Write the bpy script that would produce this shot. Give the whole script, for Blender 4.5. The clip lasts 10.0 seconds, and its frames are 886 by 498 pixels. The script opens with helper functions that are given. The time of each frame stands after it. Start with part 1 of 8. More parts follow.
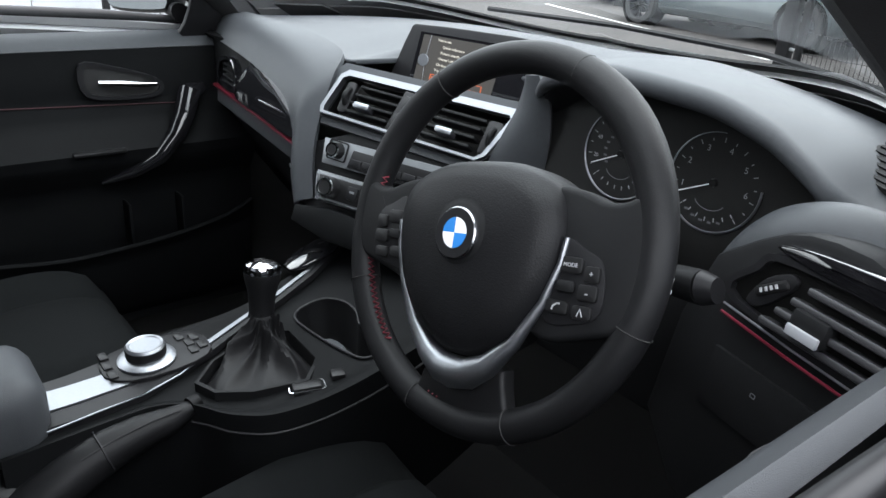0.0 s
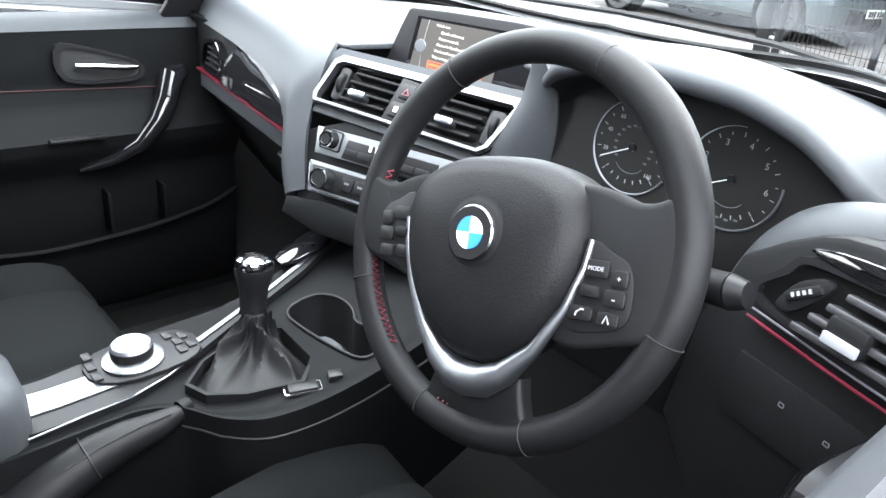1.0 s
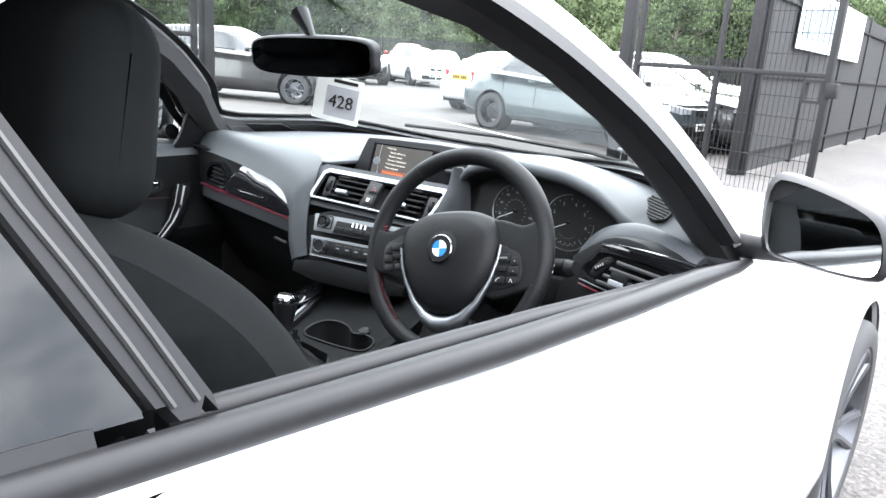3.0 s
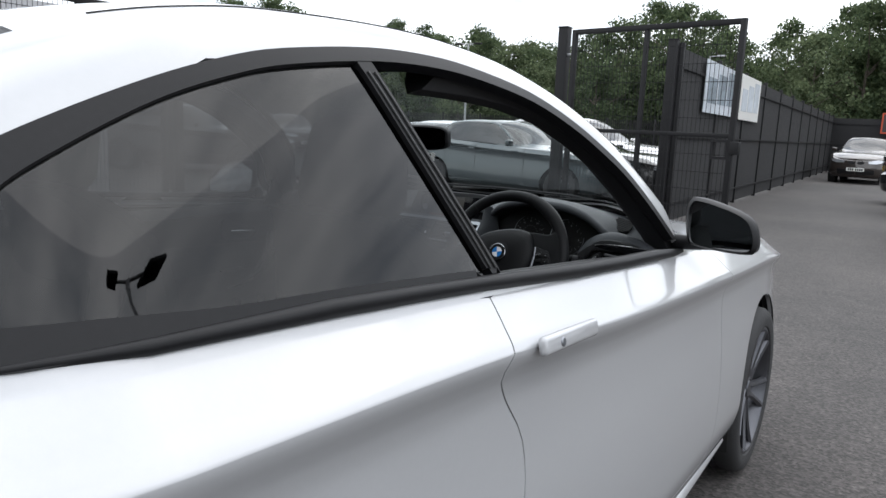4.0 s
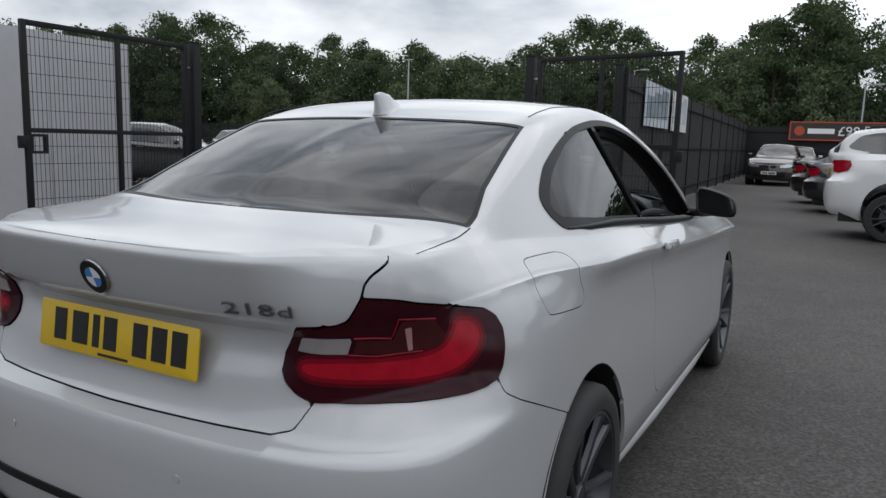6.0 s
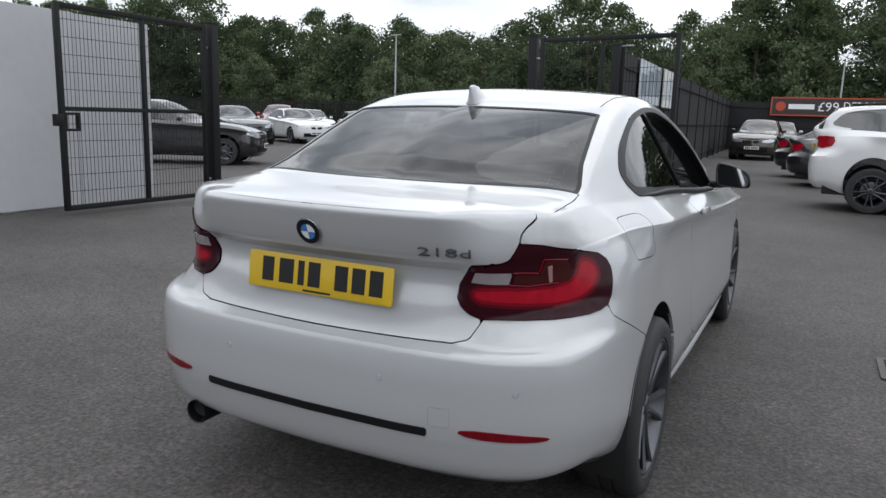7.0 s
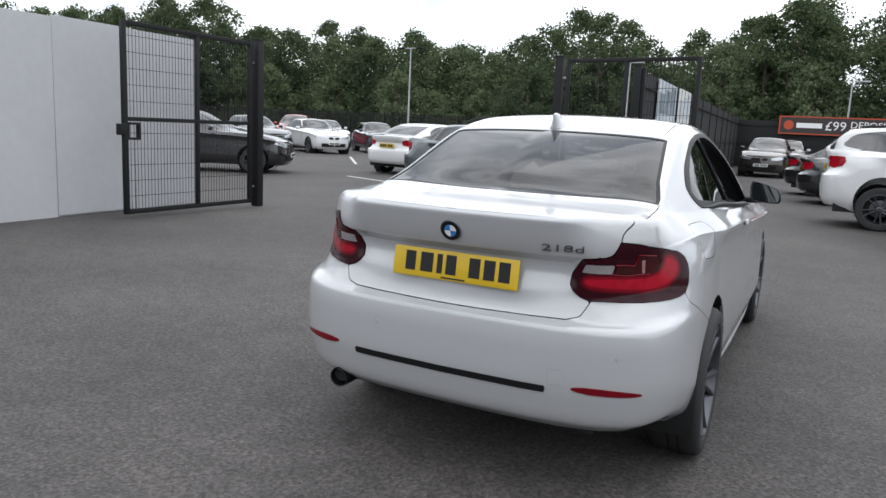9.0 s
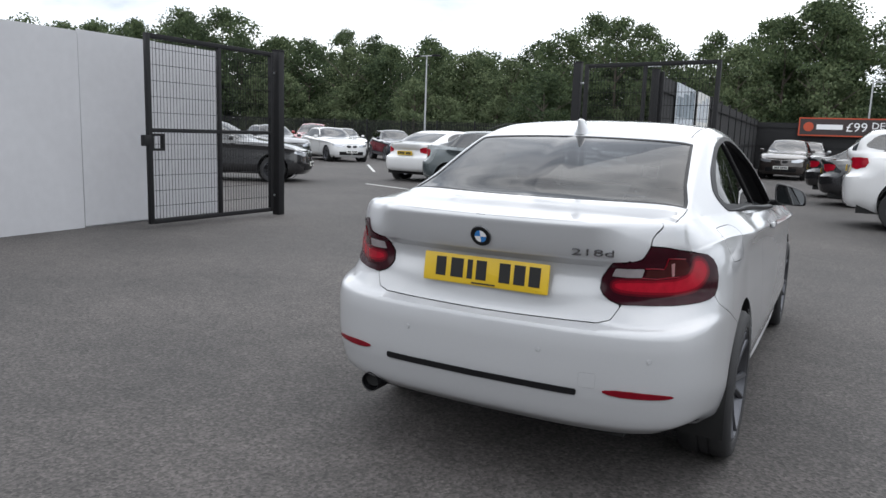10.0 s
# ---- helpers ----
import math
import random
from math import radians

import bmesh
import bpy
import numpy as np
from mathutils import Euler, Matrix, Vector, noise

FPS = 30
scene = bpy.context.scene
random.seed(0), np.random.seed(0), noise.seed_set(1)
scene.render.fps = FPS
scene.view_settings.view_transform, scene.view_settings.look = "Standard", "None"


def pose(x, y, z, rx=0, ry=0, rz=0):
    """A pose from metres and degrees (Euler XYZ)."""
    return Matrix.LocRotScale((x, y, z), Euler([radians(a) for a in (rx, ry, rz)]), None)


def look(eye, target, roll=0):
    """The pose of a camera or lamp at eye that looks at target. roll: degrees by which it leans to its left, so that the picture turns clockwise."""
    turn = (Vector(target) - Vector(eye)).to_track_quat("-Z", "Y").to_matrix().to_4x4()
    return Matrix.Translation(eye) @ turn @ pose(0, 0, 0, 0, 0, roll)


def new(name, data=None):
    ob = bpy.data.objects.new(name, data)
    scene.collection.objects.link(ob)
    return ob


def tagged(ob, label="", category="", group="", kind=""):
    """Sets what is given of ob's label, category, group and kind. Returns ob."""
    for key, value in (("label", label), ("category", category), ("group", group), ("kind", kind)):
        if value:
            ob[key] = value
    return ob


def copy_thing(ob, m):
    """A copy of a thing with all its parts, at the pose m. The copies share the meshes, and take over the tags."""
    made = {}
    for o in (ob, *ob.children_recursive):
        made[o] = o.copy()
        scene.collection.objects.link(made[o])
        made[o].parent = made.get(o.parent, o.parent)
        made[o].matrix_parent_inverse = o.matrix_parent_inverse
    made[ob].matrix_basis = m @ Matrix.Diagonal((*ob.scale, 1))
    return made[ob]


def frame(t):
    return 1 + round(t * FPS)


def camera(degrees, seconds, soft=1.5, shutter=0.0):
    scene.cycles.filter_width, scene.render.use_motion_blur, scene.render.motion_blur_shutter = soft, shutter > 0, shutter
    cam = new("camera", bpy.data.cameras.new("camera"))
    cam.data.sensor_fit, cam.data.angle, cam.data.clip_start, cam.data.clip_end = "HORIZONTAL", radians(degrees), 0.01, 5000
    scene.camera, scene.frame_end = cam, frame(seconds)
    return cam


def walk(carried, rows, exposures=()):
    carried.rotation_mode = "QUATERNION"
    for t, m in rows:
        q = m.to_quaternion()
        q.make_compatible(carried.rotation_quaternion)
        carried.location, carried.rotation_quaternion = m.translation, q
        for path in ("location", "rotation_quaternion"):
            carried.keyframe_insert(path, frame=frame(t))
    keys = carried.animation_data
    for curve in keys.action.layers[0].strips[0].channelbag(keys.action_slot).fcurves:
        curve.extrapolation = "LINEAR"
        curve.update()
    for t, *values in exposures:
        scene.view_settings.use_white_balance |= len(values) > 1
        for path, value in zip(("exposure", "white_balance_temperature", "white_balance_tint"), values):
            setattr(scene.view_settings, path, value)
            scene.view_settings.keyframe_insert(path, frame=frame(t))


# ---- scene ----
cam = camera(62.7, 10.0)
PATH = [
    (0, (0.824, 1.054, 1.187), (-0.564, 2.251, 0.387), 4.0),
    (0.5, (0.784, 1.061, 1.181), (-0.564, 2.287, 0.356), 3.9),
    (1, (0.774, 1.056, 1.182), (-0.559, 2.292, 0.348), 5.0),
    (1.5, (0.773, 1.05, 1.184), (-0.541, 2.312, 0.358), 6.1),
    (2, (0.796, 1.027, 1.193), (-0.517, 2.305, 0.39), 7.7),
    (2.5, (0.95, 0.85, 1.221), (-0.349, 2.241, 0.604), 6.0),
    (2.8, (1.055, 0.688, 1.245), (-0.194, 2.145, 0.68), 5.3),
    (3, (1.106, 0.553, 1.253), (-0.101, 2.062, 0.736), 4.2),
    (3.2, (1.128, 0.414, 1.242), (-0.024, 1.982, 0.78), 3.1),
    (4.3, (1.368, -0.48, 1.281), (0.293, 1.177, 0.968), 2.08),
    (4.5, (1.373, -0.649, 1.285), (0.289, 0.998, 0.946), 0.11),
    (5, (1.431, -1.047, 1.289), (0.366, 0.617, 0.981), 1.8),
    (5.5, (1.407, -1.456, 1.294), (0.425, 0.261, 0.999), 2.23),
    (6.8, (1.299, -2.438, 1.304), (0.402, -0.683, 0.967), 1.67),
    (7, (1.273, -2.548, 1.323), (0.39, -0.79, 0.962), 1.77),
    (7.5, (1.267, -2.866, 1.332), (0.349, -1.123, 0.988), 2.02),
    (8, (1.23, -3.11, 1.348), (0.33, -1.356, 1.013), 2.09),
    (8.5, (1.191, -3.211, 1.352), (0.3, -1.453, 1.012), 2.44),
    (9, (1.172, -3.237, 1.356), (0.278, -1.479, 1.025), 2.76),
    (9.5, (1.168, -3.256, 1.356), (0.267, -1.5, 1.031), 3.0),
    (10, (1.146, -3.295, 1.357), (0.209, -1.557, 1.042), 1.95),
]
EXPOSURES = [(0, 1.75), (0.4, 2.5), (1.0, 3.3), (1.5, 3.7), (2.0, 3.95), (2.3, 4.15), (2.6, 4.0), (2.8, 3.35), (3.0, 2.55), (3.2, 1.4), (3.8, 0.2), (4.3, -0.25), (5.0, -0.6), (5.5, -0.9), (7.0, -0.4), (8.0, -0.2), (10, -0.1)]
walk(cam, [(t, look(eye, target, roll)) for t, eye, target, roll in PATH], EXPOSURES)

# ---- daylight: a bright overcast sky with thin cloud, and a wide soft sun ----
world = bpy.data.worlds.new("overcast_sky")
scene.world = world
world.use_nodes = True
wn, wl = world.node_tree.nodes, world.node_tree.links
wn.clear()
w_out = wn.new("ShaderNodeOutputWorld")
w_bg = wn.new("ShaderNodeBackground")
w_sky = wn.new("ShaderNodeTexSky")
w_sky.sky_type = "NISHITA"
w_sky.sun_disc = False
w_sky.sun_elevation = radians(48)
w_sky.sun_rotation = radians(15)
w_co = wn.new("ShaderNodeTexCoord")
w_map = wn.new("ShaderNodeMapping")
w_map.inputs["Scale"].default_value = (1.0, 2.2, 4.0)
w_noise = wn.new("ShaderNodeTexNoise")
w_noise.inputs["Scale"].default_value = 1.7
w_noise.inputs["Detail"].default_value = 7
w_noise.inputs["Roughness"].default_value = 0.55
w_ramp = wn.new("ShaderNodeValToRGB")
w_ramp.color_ramp.elements[0].position = 0.36
w_ramp.color_ramp.elements[0].color = (5.0, 5.4, 6.0, 1)
w_ramp.color_ramp.elements[1].position = 0.66
w_ramp.color_ramp.elements[1].color = (13.0, 13.2, 13.5, 1)
w_mix = wn.new("ShaderNodeMixRGB")
w_mix.inputs[0].default_value = 0.86
wl.new(w_co.outputs["Generated"], w_map.inputs["Vector"])
wl.new(w_map.outputs[0], w_noise.inputs["Vector"])
wl.new(w_noise.outputs[0], w_ramp.inputs[0])
wl.new(w_sky.outputs[0], w_mix.inputs[1])
wl.new(w_ramp.outputs[0], w_mix.inputs[2])
w_xyz = wn.new("ShaderNodeSeparateXYZ")
w_high = wn.new("ShaderNodeMapRange")
w_high.inputs["From Min"].default_value, w_high.inputs["From Max"].default_value = 0.0, 1.0
w_high.inputs["To Min"].default_value, w_high.inputs["To Max"].default_value = 1.05, 1.95
w_mul = wn.new("ShaderNodeMixRGB")
w_mul.blend_type = "MULTIPLY"
w_mul.inputs[0].default_value = 1.0
wl.new(w_co.outputs["Generated"], w_xyz.inputs[0])
wl.new(w_xyz.outputs[2], w_high.inputs["Value"])
wl.new(w_mix.outputs[0], w_mul.inputs[1])
wl.new(w_high.outputs[0], w_mul.inputs[2])
wl.new(w_mul.outputs[0], w_bg.inputs["Color"])
w_bg.inputs["Strength"].default_value = 0.15
wl.new(w_bg.outputs[0], w_out.inputs["Surface"])
sun = new("sun", bpy.data.lights.new("sun", "SUN"))
sun.data.energy, sun.data.angle, sun.data.color = 0.55, radians(55), (1.0, 0.98, 0.95)
sun.matrix_world = look((4, 15, 30), (0, 0, 0))

# ---- materials ----
def material(name, base, rough=0.5, metal=0.0, var=0.12, scale=30.0, bump=0.0, fine=400.0, coat=0.0, spec=0.5, tint=None):
    """Paint, plastic, stone or cloth with broad and fine variation of tone, gloss and relief, in metres of the object's space."""
    m = bpy.data.materials.new(name)
    m.use_nodes = True
    n, l = m.node_tree.nodes, m.node_tree.links
    p = n["Principled BSDF"]
    p.inputs["Metallic"].default_value = metal
    p.inputs["Coat Weight"].default_value = coat
    p.inputs["Coat Roughness"].default_value = 0.05
    p.inputs["Specular IOR Level"].default_value = spec
    co = n.new("ShaderNodeTexCoord")
    a, b = n.new("ShaderNodeTexNoise"), n.new("ShaderNodeTexNoise")
    a.inputs["Scale"].default_value, a.inputs["Detail"].default_value = scale * 0.12, 5
    b.inputs["Scale"].default_value, b.inputs["Detail"].default_value = scale, 4
    add = n.new("ShaderNodeMath")
    add.operation = "MULTIPLY_ADD"
    add.inputs[1].default_value = 0.55
    half = n.new("ShaderNodeMath")
    half.operation = "MULTIPLY"
    half.inputs[1].default_value = 0.45
    l.new(co.outputs["Object"], a.inputs["Vector"])
    l.new(co.outputs["Object"], b.inputs["Vector"])
    l.new(a.outputs[0], half.inputs[0])
    l.new(b.outputs[0], add.inputs[0])
    l.new(half.outputs[0], add.inputs[2])
    r = n.new("ShaderNodeValToRGB")
    lo = [max(0.0, c * (1 - var)) for c in base]
    hi = [min(1.0, c * (1 + var)) for c in (tint or base)]
    r.color_ramp.elements[0].position, r.color_ramp.elements[0].color = 0.3, (*lo, 1)
    r.color_ramp.elements[1].position, r.color_ramp.elements[1].color = 0.7, (*hi, 1)
    l.new(add.outputs[0], r.inputs[0])
    l.new(r.outputs[0], p.inputs["Base Color"])
    g = n.new("ShaderNodeMapRange")
    g.inputs["To Min"].default_value, g.inputs["To Max"].default_value = max(0.02, rough * 0.85), min(1.0, rough * 1.15)
    l.new(add.outputs[0], g.inputs["Value"])
    l.new(g.outputs[0], p.inputs["Roughness"])
    if bump:
        f = n.new("ShaderNodeTexNoise")
        f.inputs["Scale"].default_value, f.inputs["Detail"].default_value = fine, 3
        k = n.new("ShaderNodeBump")
        k.inputs["Strength"].default_value, k.inputs["Distance"].default_value = bump, 1.2 / fine
        l.new(co.outputs["Object"], f.inputs["Vector"])
        l.new(f.outputs[0], k.inputs["Height"])
        l.new(k.outputs[0], p.inputs["Normal"])
    return m


def glass(name, tint, base=0.045, most=0.9, rough=0.0, power=4.5):
    """A thin pane: it lets light through by its tint, and mirrors more the flatter it is seen."""
    m = bpy.data.materials.new(name)
    m.use_nodes = True
    n, l = m.node_tree.nodes, m.node_tree.links
    n.clear()
    o, t, g, x, f, p, k = (n.new(c) for c in ("ShaderNodeOutputMaterial", "ShaderNodeBsdfTransparent", "ShaderNodeBsdfGlossy", "ShaderNodeMixShader", "ShaderNodeLayerWeight", "ShaderNodeMath", "ShaderNodeMath"))
    t.inputs["Color"].default_value = (*tint, 1)
    g.inputs["Roughness"].default_value = rough
    f.inputs["Blend"].default_value = 0.5
    p.operation, k.operation = "POWER", "MULTIPLY_ADD"
    p.inputs[1].default_value = power
    k.inputs[1].default_value, k.inputs[2].default_value = most, base
    l.new(f.outputs["Facing"], p.inputs[0])
    l.new(p.outputs[0], k.inputs[0])
    l.new(k.outputs[0], x.inputs[0])
    l.new(t.outputs[0], x.inputs[1])
    l.new(g.outputs[0], x.inputs[2])
    l.new(x.outputs[0], o.inputs["Surface"])
    return m


def glowing(name, colour, strength):
    m = bpy.data.materials.new(name)
    m.use_nodes = True
    p = m.node_tree.nodes["Principled BSDF"]
    p.inputs["Base Color"].default_value = (0.02, 0.02, 0.02, 1)
    p.inputs["Roughness"].default_value = 0.25
    p.inputs["Emission Color"].default_value = (*colour, 1)
    p.inputs["Emission Strength"].default_value = strength
    return m


def asphalt_material():
    m = material("asphalt", (0.0455, 0.0420, 0.0412), 0.85, var=0.35, scale=6, bump=0.0)
    n, l = m.node_tree.nodes, m.node_tree.links
    p = n["Principled BSDF"]
    ramp = p.inputs["Base Color"].links[0].from_node
    co = [k for k in n if k.bl_idname == "ShaderNodeTexCoord"][0]
    stone = n.new("ShaderNodeTexVoronoi")
    stone.inputs["Scale"].default_value = 85
    coarse = n.new("ShaderNodeTexNoise")
    coarse.inputs["Scale"].default_value, coarse.inputs["Detail"].default_value = 42, 6
    patch = n.new("ShaderNodeTexNoise")
    patch.inputs["Scale"].default_value, patch.inputs["Detail"].default_value = 0.35, 4
    chip = n.new("ShaderNodeValToRGB")
    chip.color_ramp.elements[0].position, chip.color_ramp.elements[0].color = 0.36, (0.72, 0.72, 0.72, 1)
    chip.color_ramp.elements[1].position, chip.color_ramp.elements[1].color = 0.72, (1.42, 1.4, 1.38, 1)
    worn = n.new("ShaderNodeValToRGB")
    worn.color_ramp.elements[0].position, worn.color_ramp.elements[0].color = 0.38, (0.9, 0.9, 0.9, 1)
    worn.color_ramp.elements[1].position, worn.color_ramp.elements[1].color = 0.62, (1.14, 1.12, 1.11, 1)
    fleck = n.new("ShaderNodeValToRGB")
    for at, c in ((0.0, 0.56), (0.5, 0.88), (0.72, 1.18), (1.0, 1.9)):
        e = fleck.color_ramp.elements[0] if at == 0.0 else fleck.color_ramp.elements[1] if at == 1.0 else fleck.color_ramp.elements.new(at)
        e.position, e.color = at, (c, c, c * 0.98, 1)
    mix, mix2, mix3 = (n.new("ShaderNodeMixRGB") for _ in range(3))
    for k in (mix, mix2, mix3):
        k.blend_type = "MULTIPLY"
        k.inputs[0].default_value = 1
    for k in (stone, coarse, patch):
        l.new(co.outputs["Object"], k.inputs["Vector"])
    l.new(coarse.outputs[0], chip.inputs[0])
    l.new(patch.outputs[0], worn.inputs[0])
    l.new(ramp.outputs[0], mix.inputs[1])
    l.new(chip.outputs[0], mix.inputs[2])
    l.new(mix.outputs[0], mix2.inputs[1])
    l.new(worn.outputs[0], mix2.inputs[2])
    grey = n.new("ShaderNodeRGBToBW")
    l.new(stone.outputs["Color"], grey.inputs[0])
    l.new(grey.outputs[0], fleck.inputs[0])
    l.new(mix2.outputs[0], mix3.inputs[1])
    l.new(fleck.outputs[0], mix3.inputs[2])
    l.new(mix3.outputs[0], p.inputs["Base Color"])
    k = n.new("ShaderNodeBump")
    k.inputs["Strength"].default_value, k.inputs["Distance"].default_value = 0.45, 0.004
    l.new(stone.outputs["Distance"], k.inputs["Height"])
    l.new(k.outputs[0], p.inputs["Normal"])
    return m


def foliage_material(name, dark, light):
    m = bpy.data.materials.new(name)
    m.use_nodes = True
    n, l = m.node_tree.nodes, m.node_tree.links
    p = n["Principled BSDF"]
    geo, ob, noise_t = n.new("ShaderNodeNewGeometry"), n.new("ShaderNodeTexCoord"), n.new("ShaderNodeTexNoise")
    noise_t.inputs["Scale"].default_value = 0.7
    add = n.new("ShaderNodeMath")
    add.operation = "MULTIPLY_ADD"
    add.inputs[1].default_value = 0.5
    half = n.new("ShaderNodeMath")
    half.operation = "MULTIPLY"
    half.inputs[1].default_value = 0.5
    ramp = n.new("ShaderNodeValToRGB")
    ramp.color_ramp.elements[0].position, ramp.color_ramp.elements[0].color = 0.25, (*dark, 1)
    ramp.color_ramp.elements[1].position, ramp.color_ramp.elements[1].color = 0.75, (*light, 1)
    l.new(ob.outputs["Object"], noise_t.inputs["Vector"])
    l.new(geo.outputs["Random Per Island"], half.inputs[0])
    l.new(noise_t.outputs[0], add.inputs[0])
    l.new(half.outputs[0], add.inputs[2])
    l.new(add.outputs[0], ramp.inputs[0])
    l.new(ramp.outputs[0], p.inputs["Base Color"])
    p.inputs["Roughness"].default_value = 0.75
    p.inputs["Specular IOR Level"].default_value = 0.15
    o = n["Material Output"]
    tr, mx = n.new("ShaderNodeBsdfTranslucent"), n.new("ShaderNodeMixShader")
    mx.inputs[0].default_value = 0.35
    l.new(ramp.outputs[0], tr.inputs["Color"])
    l.new(p.outputs[0], mx.inputs[1])
    l.new(tr.outputs[0], mx.inputs[2])
    l.new(mx.outputs[0], o.inputs["Surface"])
    return m


M_ASPHALT = asphalt_material()
M_WHITE = material("white_metallic_paint", (0.44, 0.445, 0.455), 0.30, metal=0.12, var=0.02, scale=900, bump=0.02, fine=2500, coat=1.0)
M_BLACKTRIM = material("satin_black_trim", (0.0085, 0.0085, 0.0095), 0.45, var=0.2, scale=120, spec=0.22)
M_RUBBER = material("tyre_rubber", (0.022, 0.022, 0.023), 0.75, var=0.25, scale=60, bump=0.2, fine=300)
M_DARK = material("dark_underbody", (0.012, 0.012, 0.012), 0.9, var=0.3)
M_ALLOY = material("alloy_wheel", (0.10, 0.102, 0.112), 0.4, metal=0.9, var=0.1, scale=200)
M_CHROME = material("chrome", (0.75, 0.76, 0.78), 0.09, metal=1.0, var=0.03)
M_DULL = material("dull_chrome", (0.34, 0.345, 0.36), 0.2, metal=1.0, var=0.1)
M_SATIN = material("satin_aluminium", (0.27, 0.28, 0.30), 0.4, metal=1.0, var=0.06, scale=300)
M_GLOSS = material("piano_black", (0.006, 0.006, 0.007), 0.06, var=0.1, coat=0.6)
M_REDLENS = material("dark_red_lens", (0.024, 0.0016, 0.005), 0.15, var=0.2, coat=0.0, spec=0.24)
M_REDHALO = material("deep_red_lens", (0.075, 0.002, 0.007), 0.15, var=0.2, spec=0.24)
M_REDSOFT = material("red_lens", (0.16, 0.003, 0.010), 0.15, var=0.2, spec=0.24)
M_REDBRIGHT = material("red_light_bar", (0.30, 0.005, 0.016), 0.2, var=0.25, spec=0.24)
M_BROWNLENS = material("brown_red_lens", (0.040, 0.007, 0.007), 0.15, var=0.2, spec=0.24)
M_PINKLENS = material("clear_pink_lens", (0.30, 0.15, 0.15), 0.15, var=0.2, coat=0.5)
M_CLEARLENS = material("clear_grey_lens", (0.22, 0.20, 0.205), 0.12, var=0.2, coat=1.0)
M_YELLOW = material("yellow_plate", (0.58, 0.385, 0.018), 0.35, var=0.05)
M_INK = material("black_lettering", (0.01, 0.01, 0.01), 0.4, var=0.1)
M_WHITEPLATE = material("white_plate", (0.75, 0.75, 0.72), 0.4, var=0.04)
M_BLUE = material("blue_enamel", (0.03, 0.2, 0.55), 0.15, var=0.05, coat=1)
M_ENAMEL = material("white_enamel", (0.8, 0.81, 0.82), 0.15, var=0.02, coat=1)
M_CLEAR = glass("clear_glass", (0.86, 0.9, 0.89))
M_TINT = glass("tinted_glass", (0.085, 0.09, 0.093), 0.042, 0.9, power=4.0)
M_MIRROR = material("mirror_glass", (0.8, 0.82, 0.83), 0.02, metal=1.0, var=0.0)
M_SOFT = material("soft_black_plastic", (0.0060, 0.0062, 0.0068), 0.6, var=0.25, scale=200, bump=0.25, spec=0.16, fine=1400)
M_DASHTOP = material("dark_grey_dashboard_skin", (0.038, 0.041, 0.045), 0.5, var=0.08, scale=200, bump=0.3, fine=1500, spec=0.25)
M_LEATHER = material("black_leather", (0.0058, 0.0059, 0.0066), 0.5, var=0.2, scale=150, bump=0.16, fine=900, spec=0.2)
M_CLOTH = material("black_woven_cloth", (0.0050, 0.0057, 0.0060), 0.95, var=0.3, scale=500, bump=0.5, fine=1600, spec=0.1)
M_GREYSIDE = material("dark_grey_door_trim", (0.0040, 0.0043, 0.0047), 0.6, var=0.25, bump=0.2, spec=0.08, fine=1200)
M_HEADLINER = material("anthracite_headliner", (0.036, 0.036, 0.038), 0.9, var=0.1, bump=0.3, fine=900)
M_CARPET = material("black_carpet", (0.004, 0.004, 0.004), 1.0, var=0.4, scale=300, bump=0.6, fine=900)
M_STITCH = material("red_thread", (0.13, 0.008, 0.018), 0.6, var=0.2)
# the same red thread, darkened to carry the passenger door's shade
M_SHADETHREAD = material("dark_red_thread", (0.035, 0.005, 0.008), 0.7, var=0.25)
M_GREYLINE = material("grey_gap", (0.12, 0.12, 0.125), 0.6, var=0.1)
M_REDLINE = material("coral_red_line", (0.10, 0.008, 0.018), 0.3, var=0.1, coat=0.4)
M_BUTTON = material("button_black", (0.009, 0.009, 0.0095), 0.4, var=0.1, spec=0.25)
M_MARK = material("white_marking", (0.75, 0.76, 0.78), 0.5, var=0.04)


# ---- shaping ----
def curve(xs, ys):
    """A smooth curve through points, with no overshoot, for numpy arrays."""
    xs, ys = np.array(xs, float), np.array(ys, float)
    h, d = np.diff(xs), np.diff(ys) / np.diff(xs)
    m = np.zeros_like(ys)
    m[0], m[-1] = d[0], d[-1]
    for i in range(1, len(xs) - 1):
        if d[i - 1] * d[i] > 0:
            a, b = 2 * h[i] + h[i - 1], h[i] + 2 * h[i - 1]
            m[i] = (a + b) / (a / d[i - 1] + b / d[i])

    def at(x):
        x = np.clip(np.asarray(x, float), xs[0], xs[-1])
        i = np.clip(np.searchsorted(xs, x) - 1, 0, len(h) - 1)
        t = (x - xs[i]) / h[i]
        return ys[i] * (1 + 2 * t) * (1 - t) ** 2 + ys[i + 1] * t * t * (3 - 2 * t) + h[i] * (m[i] * t * (1 - t) ** 2 + m[i + 1] * t * t * (t - 1))

    return at


def smooth(a, b, x):
    t = np.clip((np.asarray(x, float) - a) / (b - a), 0, 1)
    return t * t * (3 - 2 * t)


